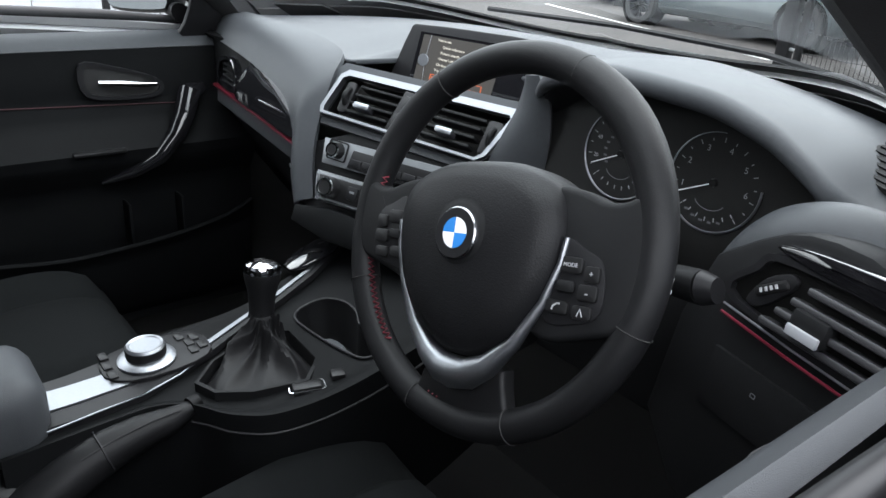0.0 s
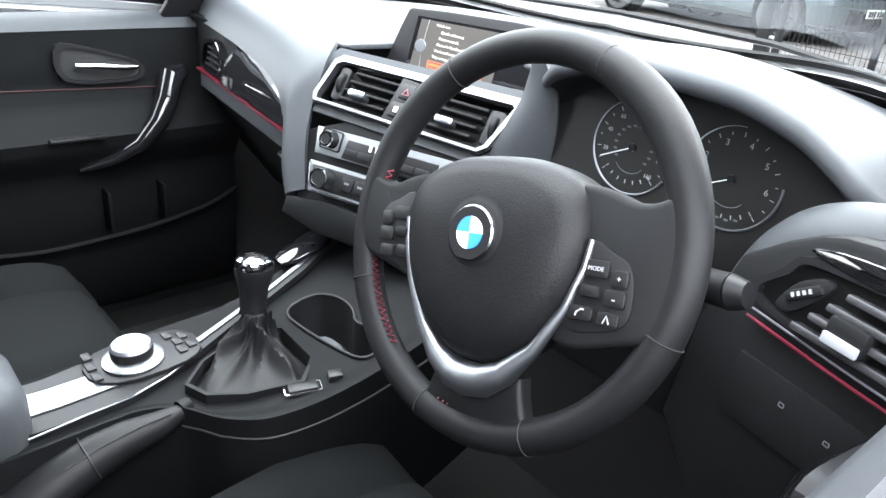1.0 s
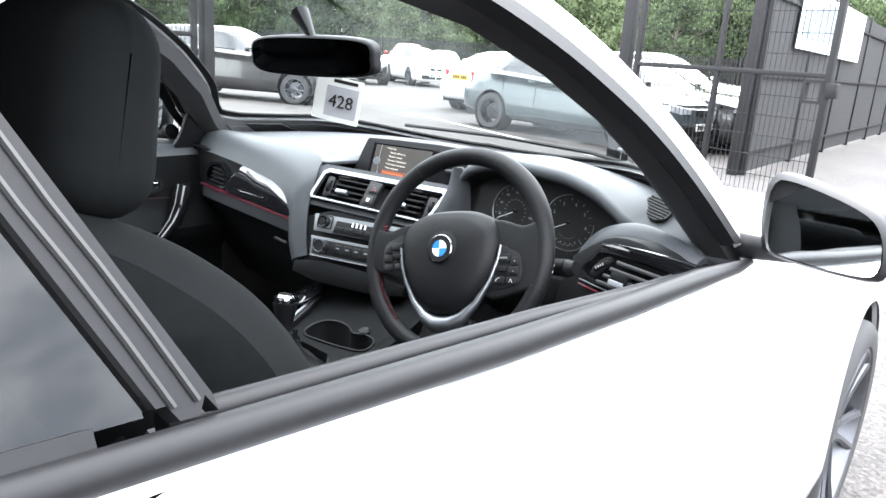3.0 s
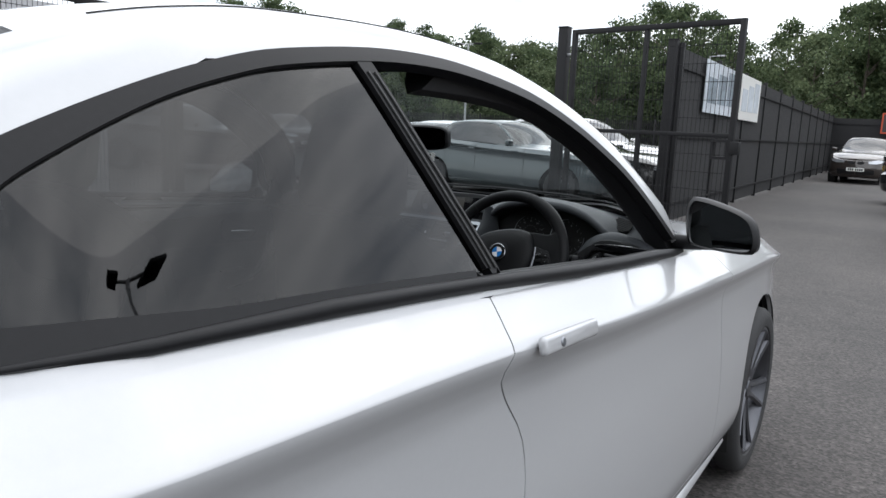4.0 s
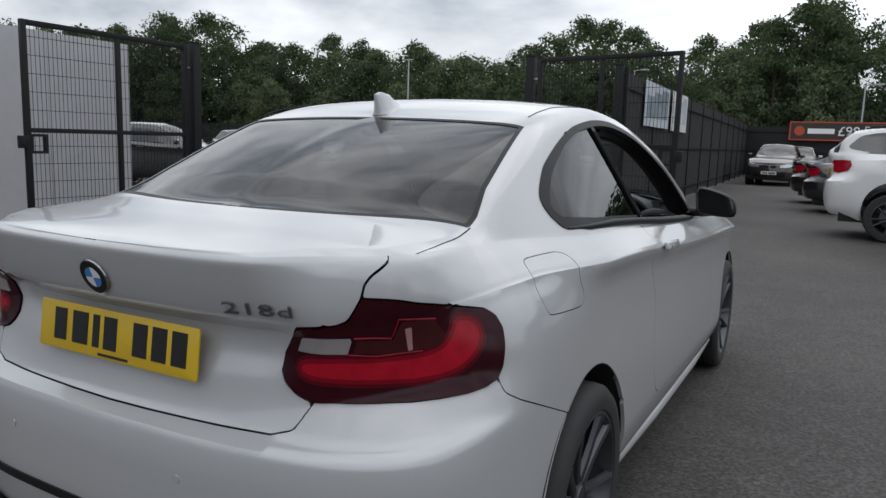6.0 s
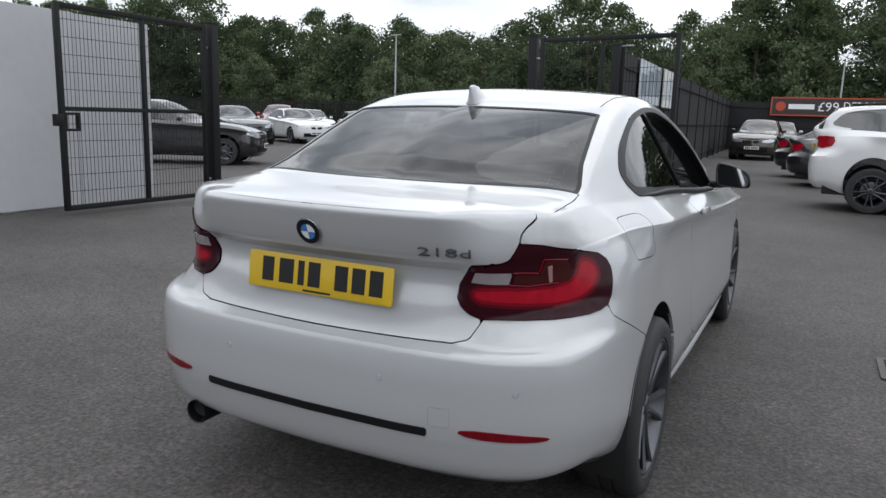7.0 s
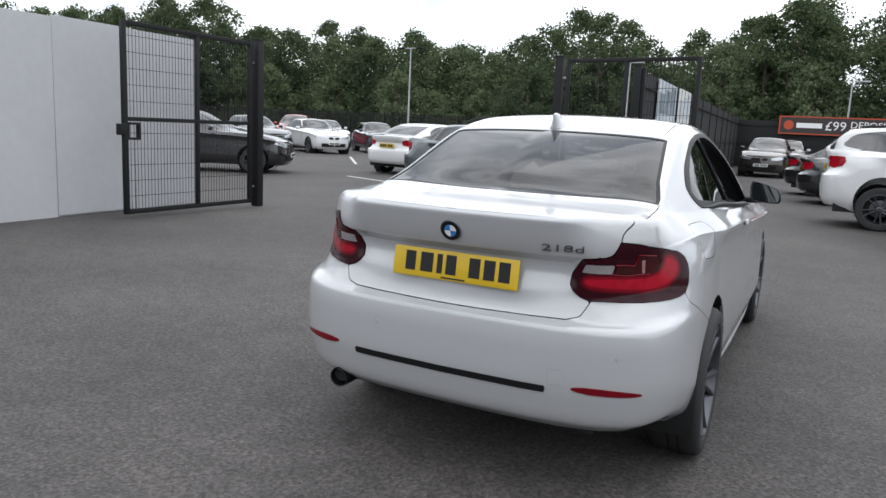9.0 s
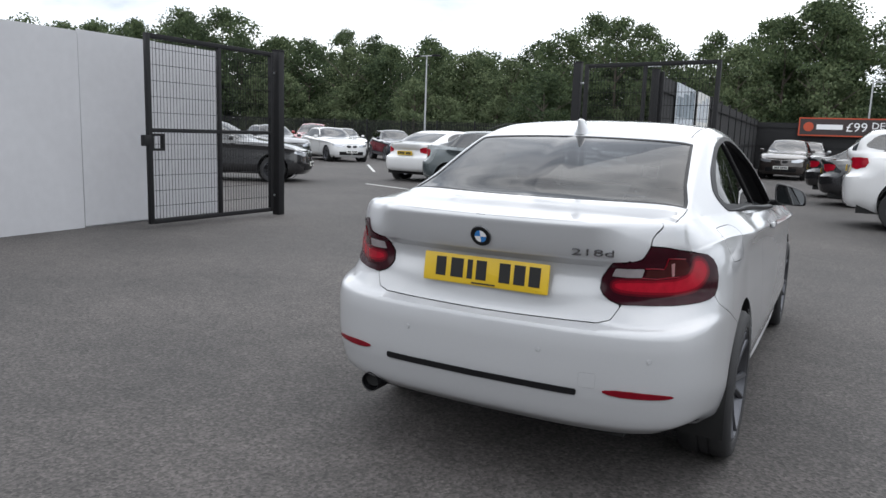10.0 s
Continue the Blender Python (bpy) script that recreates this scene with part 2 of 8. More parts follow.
def inside(poly):
    """The depth inside a polygon, for arrays of two coordinates: positive inside."""
    pts = np.array(poly, float)

    def depth(u, v):
        u, v = np.asarray(u, float), np.asarray(v, float)
        near, odd = np.full(u.shape, 1e9), np.zeros(u.shape, bool)
        for (ax, ay), (bx, by) in zip(pts, np.roll(pts, -1, 0)):
            ex, ey = bx - ax, by - ay
            t = np.clip(((u - ax) * ex + (v - ay) * ey) / (ex * ex + ey * ey + 1e-12), 0, 1)
            near = np.minimum(near, (u - ax - t * ex) ** 2 + (v - ay - t * ey) ** 2)
            odd ^= ((ay > v) != (by > v)) & (u < ex * (v - ay) / (ey if abs(ey) > 1e-12 else 1e-12) + ax)
        return np.where(odd, 1, -1) * np.sqrt(near)

    return depth


def rounded(poly, times=2):
    """A polygon with its corners cut again and again."""
    p = [tuple(q) for q in poly]
    for _ in range(times):
        r = []
        for a, b in zip(p, p[1:] + p[:1]):
            r += [(0.75 * a[0] + 0.25 * b[0], 0.75 * a[1] + 0.25 * b[1]), (0.25 * a[0] + 0.75 * b[0], 0.25 * a[1] + 0.75 * b[1])]
        p = r
    return p


def splined(poly, steps=6):
    """A closed smooth line through the points."""
    p, r = [np.array(q, float) for q in poly], []
    n = len(p)
    for i in range(n):
        a, b, c, d = p[i - 1], p[i], p[(i + 1) % n], p[(i + 2) % n]
        for t in np.arange(steps) / steps:
            r.append(tuple(0.5 * (2 * b + (c - a) * t + (2 * a - 5 * b + 4 * c - d) * t * t + (3 * b - a - 3 * c + d) * t**3)))
    return r


TUCK = [0.0]


def tuck(x, z):
    """How far the coupe's nearside upper works stand in from the mirror image of its offside."""
    return TUCK[0] * float(smooth(0.05, 0.5, x) * smooth(1.03, 1.17, z)) if TUCK[0] else 0.0


def sheet(pos, us, vs, keep=None, out=0.0, thick=0.0, sides=(1,), flip=False):
    """A bmesh of the part of a surface pos(u, v) where keep(u, v, place) > 0, its rim drawn onto the line keep = 0. sides: 1 as it is, -1 mirrored in x."""
    U, V = np.meshgrid(np.array(us, float), np.array(vs, float), indexing="ij")
    if keep:
        e = 1e-4
        du = np.gradient(np.array(us, float))[:, None] + 0 * V
        dv = np.gradient(np.array(vs, float))[None, :] + 0 * U
        F = keep(U, V, pos(U, V))
        first = None
        for _ in range(3):
            P = pos(U, V)
            Pu, Pv = pos(U + e, V), pos(U, V + e)
            fu, fv = (keep(U + e, V, Pu) - F) / e, (keep(U, V + e, Pv) - F) / e
            gu, gv = ((Pu - P) ** 2).sum(-1) / e**2 + 1e-9, ((Pv - P) ** 2).sum(-1) / e**2 + 1e-9
            if first is None:
                first = np.abs(F) <= 0.5 * np.maximum(np.abs(fu) * du, np.abs(fv) * dv)
                first &= np.abs(F) < 0.2
            k = fu**2 / gu + fv**2 / gv + 1e-9
            U = np.where(first, U - np.clip(F * fu / gu / k, -0.6 * du, 0.6 * du), U)
            V = np.where(first, V - np.clip(F * fv / gv / k, -0.6 * dv, 0.6 * dv), V)
            F = keep(U, V, pos(U, V))
        U[0] = us[0]
        G = np.where(first, 0, F)
    else:
        G = np.ones_like(U)
    P = pos(U, V)
    if out:
        e = 1e-3
        nrm = np.cross(pos(U + e, V) - P, pos(U, V + e) - P)
        nrm /= np.linalg.norm(nrm, axis=-1, keepdims=True) + 1e-12
        P = P + nrm * out * (-1 if flip else 1)
    bm = bmesh.new()
    for side in sides:
        at = {}

        def vert(i, j):
            if (i, j) not in at:
                x, y, z = P[i, j]
                at[i, j] = bm.verts.new((x if side > 0 else -x + tuck(x, z), y, z))
            return at[i, j]

        top = np.maximum(np.maximum(G[:-1, :-1], G[1:, :-1]), np.maximum(G[:-1, 1:], G[1:, 1:]))
        for i, j in zip(*np.nonzero(top > 1e-7)):
            c = [k for k in ((i, j), (i + 1, j), (i + 1, j + 1), (i, j + 1)) if G[k] >= -1e-7]
            if len(c) > 2:
                q = [vert(*k) for k in c]
                if (side < 0) != flip:
                    q.reverse()
                bm.faces.new(q)
    bmesh.ops.remove_doubles(bm, verts=bm.verts, dist=1e-4)
    if thick:
        thicken(bm, thick)
    return bm


def thicken(bm, t):
    """Gives an open sheet a back and a rim."""
    bm.normal_update()
    old = list(bm.faces)
    edge = [(e.verts[0], e.verts[1], e.link_loops[0]) for e in bm.edges if len(e.link_loops) == 1]
    back = {v: bm.verts.new(v.co - v.normal * t) for v in list(bm.verts)}
    rims = []
    for a, b, loop in edge:
        u, w = loop.vert, loop.link_loop_next.vert
        rims.append((w, u, back[u], back[w]))
    for f in old:
        bm.faces.new([back[v] for v in reversed(f.verts)])
    for r in rims:
        bm.faces.new(r)
    return bm


def joined(*bms):
    """Several bmeshes as one."""
    base = bms[0]
    for other in bms[1:]:
        d = bpy.data.meshes.new("joint")
        other.to_mesh(d)
        base.from_mesh(d)
        other.free()
        bpy.data.meshes.remove(d)
    return base


def moved(bm, m):
    bmesh.ops.transform(bm, matrix=m, verts=bm.verts)
    return bm


def box(sx, sy, sz, at=(0, 0, 0), bevel=0.0, seg=2, taper=1.0):
    """A box by its middle, with rounded edges; taper: the top's size by the bottom's."""
    bm = bmesh.new()
    bmesh.ops.create_cube(bm, size=1)
    for v in bm.verts:
        k = taper if v.co.z > 0 else 1
        v.co = Vector((v.co.x * sx * k, v.co.y * sy * k, v.co.z * sz))
    if bevel:
        bmesh.ops.bevel(bm, geom=list(bm.edges), offset=bevel, segments=seg, affect="EDGES", profile=0.5)
    return moved(bm, Matrix.Translation(at))


def lathe(profile, seg=32, axis="z", at=(0, 0, 0)):
    """A body turned from (radius, height) pairs about an axis."""
    bm = bmesh.new()
    rings = []
    for r, h in profile:
        if r < 1e-6:
            rings.append([bm.verts.new((0, 0, h))])
        else:
            rings.append([bm.verts.new((r * math.cos(2 * math.pi * k / seg), r * math.sin(2 * math.pi * k / seg), h)) for k in range(seg)])
    for a, b in zip(rings, rings[1:]):
        for k in range(seg):
            q = [a[k % len(a)], a[(k + 1) % len(a)], b[(k + 1) % len(b)], b[k % len(b)]]
            q = list(dict.fromkeys(q))
            if len(q) > 2:
                bm.faces.new(q)
    if axis == "x":
        moved(bm, Matrix.Rotation(radians(90), 4, "Y"))
    if axis == "y":
        moved(bm, Matrix.Rotation(radians(-90), 4, "X"))
    bmesh.ops.recalc_face_normals(bm, faces=bm.faces)
    return moved(bm, Matrix.Translation(at))


def tube(points, radius, seg=10, closed=False, flat=1.0):
    """A round rod along points; radius: one, or one per point; flat: its thickness along its second axis."""
    pts = [Vector(p) for p in points]
    n = len(pts)
    bm = bmesh.new()
    rings, up = [], None
    for i, p in enumerate(pts):
        a = pts[i - 1] if (i or closed) else p
        b = pts[(i + 1) % n] if (i < n - 1 or closed) else p
        d = (b - a).normalized()
        if up is None:
            up = d.orthogonal().normalized()
        up = (up - d * up.dot(d)).normalized()
        side = d.cross(up)
        r = radius[i] if isinstance(radius, (list, tuple)) else radius
        rings.append([bm.verts.new(p + r * (math.cos(2 * math.pi * k / seg) * up * flat + math.sin(2 * math.pi * k / seg) * side)) for k in range(seg)])
    for i in range(n if closed else n - 1):
        a, b = rings[i], rings[(i + 1) % n]
        shift = 0
        if closed and i == n - 1:
            shift = min(range(seg), key=lambda s: (a[0].co - b[s].co).length)
        for k in range(seg):
            bm.faces.new([a[k], a[(k + 1) % seg], b[(k + 1 + shift) % seg], b[(k + shift) % seg]])
    if not closed:
        bm.faces.new(rings[0][::-1])
        bm.faces.new(rings[-1])
    bmesh.ops.recalc_face_normals(bm, faces=bm.faces)
    return bm


def plate(outline, thick, bevel=0.0, seg=2):
    """A flat piece of a given outline in x, y, from z = 0 up to its thickness."""
    bm = bmesh.new()
    f = bm.faces.new([bm.verts.new((x, y, 0)) for x, y in outline])
    bmesh.ops.recalc_face_normals(bm, faces=[f])
    if f.normal.z < 0:
        bmesh.ops.reverse_faces(bm, faces=[f])
    got = bmesh.ops.extrude_face_region(bm, geom=[f])
    top = [v for v in got["geom"] if isinstance(v, bmesh.types.BMVert)]
    bmesh.ops.translate(bm, vec=(0, 0, thick), verts=top)
    bmesh.ops.recalc_face_normals(bm, faces=bm.faces)
    if bevel:
        t = set(top)
        rim = [e for e in bm.edges if e.verts[0] in t and e.verts[1] in t]
        bmesh.ops.bevel(bm, geom=rim, offset=bevel, segments=seg, affect="EDGES", profile=0.5)
    return bm


def rect(w, h, r=0.0, n=4):
    """A rectangle's outline about the origin, with round corners."""
    if not r:
        return [(-w / 2, -h / 2), (w / 2, -h / 2), (w / 2, h / 2), (-w / 2, h / 2)]
    p = []
    for cx, cy, a in ((w / 2 - r, h / 2 - r, 0), (r - w / 2, h / 2 - r, 90), (r - w / 2, r - h / 2, 180), (w / 2 - r, r - h / 2, 270)):
        p += [(cx + r * math.cos(radians(a + 90 * k / n)), cy + r * math.sin(radians(a + 90 * k / n))) for k in range(n + 1)]
    return p


def frame_piece(outer, inner, thick):
    """A flat ring between two outlines of as many points, in x, y."""
    bm = bmesh.new()
    n = len(outer)
    lo, li = [bm.verts.new((*p, 0)) for p in outer], [bm.verts.new((*p, 0)) for p in inner]
    to, ti = [bm.verts.new((*p, thick)) for p in outer], [bm.verts.new((*p, thick)) for p in inner]
    for i in range(n):
        j = (i + 1) % n
        for q in ((to[i], to[j], ti[j], ti[i]), (lo[j], lo[i], li[i], li[j]), (lo[i], lo[j], to[j], to[i]), (li[j], li[i], ti[i], ti[j])):
            bm.faces.new(q)
    bmesh.ops.recalc_face_normals(bm, faces=bm.faces)
    return bm


def words(text, size, thick=0.0006, align="CENTER"):
    """Raised lettering in the built-in font, in x, y."""
    c = bpy.data.curves.new("letters", "FONT")
    c.body, c.size, c.extrude, c.resolution_u = text, size, thick, 2
    c.align_x, c.align_y = align, "CENTER"
    o = bpy.data.objects.new("letters", c)
    d = bpy.data.meshes.new_from_object(o)
    bm = bmesh.new()
    bm.from_mesh(d)
    bpy.data.objects.remove(o)
    bpy.data.meshes.remove(d)
    bpy.data.curves.remove(c)
    return bm


def basis(o, ex, ey):
    """A pose at o whose x runs along ex and whose y lies towards ey."""
    ex, ey = Vector(ex).normalized(), Vector(ey)
    ey = (ey - ex * ey.dot(ex)).normalized()
    ez = ex.cross(ey)
    return Matrix(((ex.x, ey.x, ez.x, o[0]), (ex.y, ey.y, ez.y, o[1]), (ex.z, ey.z, ez.z, o[2]), (0, 0, 0, 1)))


def part(name, bm, mat, parent=None, label="", flat=False, pose_=None):
    """One mesh object from a bmesh, under a thing or a part."""
    d = bpy.data.meshes.new(name)
    bm.normal_update()
    bm.to_mesh(d)
    bm.free()
    for m in mat if isinstance(mat, (list, tuple)) else (mat,):
        d.materials.append(m)
    if not flat:
        d.polygons.foreach_set("use_smooth", [True] * len(d.polygons))
        d.set_sharp_from_angle(angle=radians(38))
    o = new(name, d)
    if pose_ is not None:
        o.matrix_basis = pose_
    if parent:
        o.parent = parent
    return tagged(o, label)


def again(ob, parent, m):
    """Another object on the same mesh."""
    o = new(ob.name.split(".")[0], ob.data)
    o.matrix_basis = m
    if parent:
        o.parent = parent
    return o


def thing(name, m=None, label="", category="", group="", kind=""):
    o = new(name)
    o.empty_display_size = 0.1
    if m is not None:
        o.matrix_basis = m
    return tagged(o, label, category, group, kind)


# ---- ground, walls, gates, fence ----
M_HOARDING = material("white_painted_board", (0.47, 0.47, 0.485), 0.6, var=0.05, scale=8, bump=0.05, fine=60)
M_STEEL = material("black_powder_coat", (0.011, 0.011, 0.012), 0.6, var=0.25, scale=40, spec=0.25)
M_SCREENING = material("black_fence_screening", (0.010, 0.010, 0.011), 0.8, var=0.3, scale=12, bump=0.3, fine=80)
M_POST = material("galvanised_post", (0.4, 0.41, 0.42), 0.45, metal=0.7, var=0.1)
M_BANNER = material("pale_banner", (0.5, 0.54, 0.58), 0.6, var=0.25, scale=6)
M_BANNER2 = material("banner_picture", (0.2, 0.24, 0.27), 0.6, var=0.6, scale=9)
M_ORANGE = material("orange_paint", (0.42, 0.06, 0.02), 0.5, var=0.06)
M_SIGN = material("dark_sign_board", (0.03, 0.02, 0.02), 0.5, var=0.1)
M_PALELINE = material("worn_road_paint", (0.5, 0.5, 0.48), 0.8, var=0.35, scale=30)

g = bmesh.new()
bmesh.ops.create_grid(g, x_segments=60, y_segments=60, size=400)
tagged(part("ground", g, M_ASPHALT), "dark grey worn tarmac car park", "ground", kind="structure")

wall = tagged(part("wall_west", box(0.16, 22.5, 2.42, (0, 0.25, 1.21)), M_HOARDING, pose_=pose(-7.08, -6.4, 0, 0, 0, 2)), "white painted board hoarding along the car park", "wall", kind="structure")
shared = None
for k in range(17):
    y = 10.89 - 1.22 * k
    m = Matrix.Translation((0.095, y, 1.235 + 0.012 * math.sin(k * 2.3)))
    if shared is None:
        shared = part("board", box(0.03, 1.214, 2.45, (0, 0, 0), 0.003, 1), M_HOARDING, wall, pose_=m)
    else:
        again(shared, wall, m @ pose(0, 0, 0, 0, 0.15 * math.sin(k), 0))


# unseen wall, added to darken what the car's rear reflects
M_ADDEDWALL = material("grey_cladding", (0.13, 0.135, 0.14), 0.7, var=0.12, scale=5, bump=0.1, fine=40)
tagged(part("wall_south", box(60, 0.3, 5.2, (20, 0, 2.6)), M_ADDEDWALL, pose_=pose(0, -17.5, 0)), "plain grey wall added out of view to darken reflections", "wall", kind="structure")


def gate(name, a, b, height, label, posts=()):
    """A welded mesh gate leaf from a to b on the plan: frame, rails, wires."""
    a, b = Vector((*a, 0.06)), Vector((*b, 0.06))
    length = (b - a).length
    m = basis(a, b - a, (0, 0, 1))
    t = thing(name, m, label, "gate")
    h = height - 0.06
    fr = 0.06
    part("stile", box(fr, h, fr, (fr / 2, h / 2, 0), 0.004), M_STEEL, t)
    part("stile", box(fr, h, fr, (length - fr / 2, h / 2, 0), 0.004), M_STEEL, t)
    for z in (fr / 2, h * 0.5, h - fr / 2):
        part("rail", box(length - 2 * fr, fr * (0.8 if z == h * 0.5 else 1), fr * 0.95, (length / 2, z, 0), 0.004), M_STEEL, t)
    part("mullion", box(fr * 0.8, h - 2 * fr, fr * 0.9, (length * 0.53, h / 2, 0.004), 0.004), M_STEEL, t)
    one = None
    for k in range(1, int(length / 0.052)):
        p = Matrix.Translation((k * 0.052, h / 2, 0.012))
        one = again(one, t, p) if one else part("wire", box(0.0045, h - 0.1, 0.0045), M_STEEL, t, pose_=p)
    one = None
    for k in range(1, int(h / 0.2)):
        p = Matrix.Translation((length / 2, k * 0.2 + 0.03, 0.012))
        one = again(one, t, p) if one else part("cross_wire", box(length - 0.1, 0.006, 0.010), M_STEEL, t, pose_=p)
    part("lock_case", moved(frame_piece(rect(0.20, 0.22, 0.005), rect(0.14, 0.16, 0.004), 0.06), Matrix.Translation((0.15, h * 0.5 - 0.15, -0.03))), M_STEEL, t)
    part("lock_body", box(0.10, 0.14, 0.08, (-0.02, h * 0.5 - 0.13, 0), 0.008), M_STEEL, t)
    for z in (0.25, h - 0.3):
        part("hinge", box(0.14, 0.03, 0.03, (length + 0.02, z, 0), 0.006), M_POST, t)
    return t


gate("mesh_gate", (-6.64, 3.12), (-6.60, 5.40), 2.47, "open black steel mesh gate leaf against the white hoarding")
gate("mesh_gate", (-0.54, 8.2), (-2.72, 8.62), 2.55, "open black steel mesh gate leaf across the fence line")
for x, y, h in ((-6.58, 5.52, 2.5), (-2.86, 8.66, 2.58), (-1.95, 10.3, 2.6)):
    p = thing("gate_post", pose(x, y, 0), "square black steel gate post", "post", "gate posts")
    part("shaft", box(0.13, 0.13, h, (0, 0, h / 2), 0.008), M_STEEL, p)
    part("cap", box(0.14, 0.14, 0.02, (0, 0, h + 0.01), 0.004), M_STEEL, p)


def fence(name, a, b, height, step, label, cover=True):
    a, b = Vector((*a, 0)), Vector((*b, 0))
    m = basis(a, b - a, (0, 0, 1))
    f = tagged(new(name), label, "fence", kind="structure")
    f.matrix_basis = m
    n = max(1, round((b - a).length / step))
    w = (b - a).length / n
    post = panel = rib = None
    for k in range(n + 1):
        p = Matrix.Translation((k * w, height / 2, 0))
        post = again(post, f, p) if post else part("fence_post", box(0.08, height + 0.06, 0.08, (0, 0, 0), 0.006), M_STEEL, f, pose_=p)
    for k in range(n):
        p = Matrix.Translation(((k + 0.5) * w, height / 2, 0))
        if cover:
            panel = again(panel, f, p) if panel else part("fence_panel", box(w - 0.08, height - 0.08, 0.02), M_SCREENING, f, pose_=p)
        else:
            one = bmesh.new()
            for q in range(int(w / 0.11)):
                one = joined(one, box(0.05, height - 0.1, 0.02, (-w / 2 + 0.06 + q * 0.11, 0, 0)))
            if panel is None:
                panel = tagged(part("pale_run", one, M_STEEL, f, pose_=p), kind="stuff")
            else:
                again(panel, f, p)
                one.free()
        for z in (-height * 0.38, 0.0, height * 0.38):
            p2 = p @ Matrix.Translation((0, z, 0.03))
            rib = again(rib, f, p2) if rib else part("fence_rail", box(w, 0.03, 0.03), M_STEEL, f, pose_=p2)
    return f


fence("fence_east", (-1.86, 10.4), (-2.9, 38), 2.55, 2.5, "black screened fence along the drive")
fence("fence_north", (-2.9, 38), (26, 38), 2.5, 2.5, "black screened fence behind the parked cars")
fence("fence_far", (-48, 37), (-3.2, 38), 2.1, 2.6, "dark steel paling fence in front of the trees", cover=False)

FM = basis((-1.86, 10.4, 0), (-1.04, 27.6, 0), (0, 0, 1))
for u, w, z0, z1, mat, lab in ((1.35, 2.6, 1.68, 2.5, M_BANNER, "pale printed banner on the black fence"), (4.35, 2.2, 1.66, 2.52, M_WHITEPLATE, "white printed banner on the black fence")):
    b = thing("fence_banner", FM @ Matrix.Translation((u + w / 2, (z0 + z1) / 2, 0.06)), lab, "banner", "fence banners")
    part("sheet", box(w, z1 - z0, 0.01), mat, b)
    for k in range(3):
        part("picture_block", box(w * 0.26, (z1 - z0) * (0.5 + 0.1 * k), 0.004, (-w * 0.3 + k * w * 0.3, 0.05 * (k - 1), 0.008)), M_BANNER2 if mat is M_BANNER else M_BANNER, b)

SG = basis((1.95, 37.8, 2.28), (1, 0, 0), (0, 0, 1))
sign = thing("sign_board", SG, "dark advertising board with orange border and white lettering", "sign")
part("board", box(5.8, 0.90, 0.05), M_SIGN, sign)
part("border", moved(frame_piece(rect(5.8, 0.90), rect(5.68, 0.78), 0.01), Matrix.Translation((0, 0, 0.026))), M_ORANGE, sign)
part("disc", lathe([(0.0, 0.035), (0.22, 0.035), (0.23, 0.026)], 24, "z", (-2.45, 0, 0)), M_ORANGE, sign)
part("name_bar", box(1.15, 0.24, 0.01, (-1.52, 0, 0.032)), M_ENAMEL, sign)
part("lettering", moved(words("£99", 0.62, 0.004), Matrix.Translation((-0.35, -0.01, 0.032))), M_ENAMEL, sign)
part("lettering", moved(words("DEPOSIT", 0.45, 0.004), Matrix.Translation((1.15, 0.08, 0.032))), M_ENAMEL, sign)
part("small_print", box(1.5, 0.08, 0.01, (1.0, -0.26, 0.032)), M_ENAMEL, sign)

for x0, y0, x1, y1 in ((-9.5, 12.2, -3.6, 9.9), (-12.5, 19.5, -9.0, 15.2), (-15.5, 21, -12.5, 17.0)):
    d = Vector((x1 - x0, y1 - y0, 0))
    ln = thing("bay_line", basis(((x0 + x1) / 2, (y0 + y1) / 2, 0.004), d, (-d.y, d.x, 0)), "worn white parking bay line on the tarmac", "road marking", "bay lines")
    part("paint", box(d.length, 0.09, 0.004), M_PALELINE, ln)


def lamp_post(x, y, h, heads=1):
    p = thing("lamp_post", pose(x, y, 0), "tall grey lamp post at the edge of the car park", "lamp post", "lamp posts")
    part("pole", tube([(0, 0, 0), (0, 0, h * 0.5), (0, 0, h)], [0.07, 0.055, 0.04], 12), M_POST, p)
    part("arm", tube([(-0.5 * (heads > 1), 0, h), (0.5, 0, h + 0.02)], 0.025, 8), M_POST, p)
    for k in range(heads):
        part("lamp_head", box(0.42, 0.26, 0.09, (0.6 if k == 0 else -0.6, 0, h + 0.02), 0.02), M_POST if heads == 1 else M_STEEL, p)
    return p


lamp_post(-20.5, 34.1, 5.7, 2)
lamp_post(7.3, 5.6, 8.8, 2).matrix_basis = pose(7.3, 5.6, 0, 0, 0, 75)
M_IRON = material("cast_iron", (0.075, 0.07, 0.066), 0.6, metal=0.5, var=0.3, scale=40, bump=0.3, fine=200)
drain = thing("drain_cover", pose(1.93, 2.05, 0.0), "square iron drain grate set in the tarmac", "drain")
part("frame", moved(frame_piece(rect(0.42, 0.42, 0.02), rect(0.35, 0.35, 0.01), 0.008), Matrix.Translation((0, 0, 0.002))), M_IRON, drain)
part("well", box(0.34, 0.34, 0.004, (0, 0, 0.003)), M_STEEL, drain)
for k in range(6):
    part("bar", box(0.34, 0.028, 0.006, (0, -0.14 + 0.056 * k, 0.007), 0.002, 1), M_IRON, drain)
lamp_post(2.12, 40, 4.6)
lamp_post(6.2, 40, 6.2)
lamp_post(-9.5, 41, 5.6)


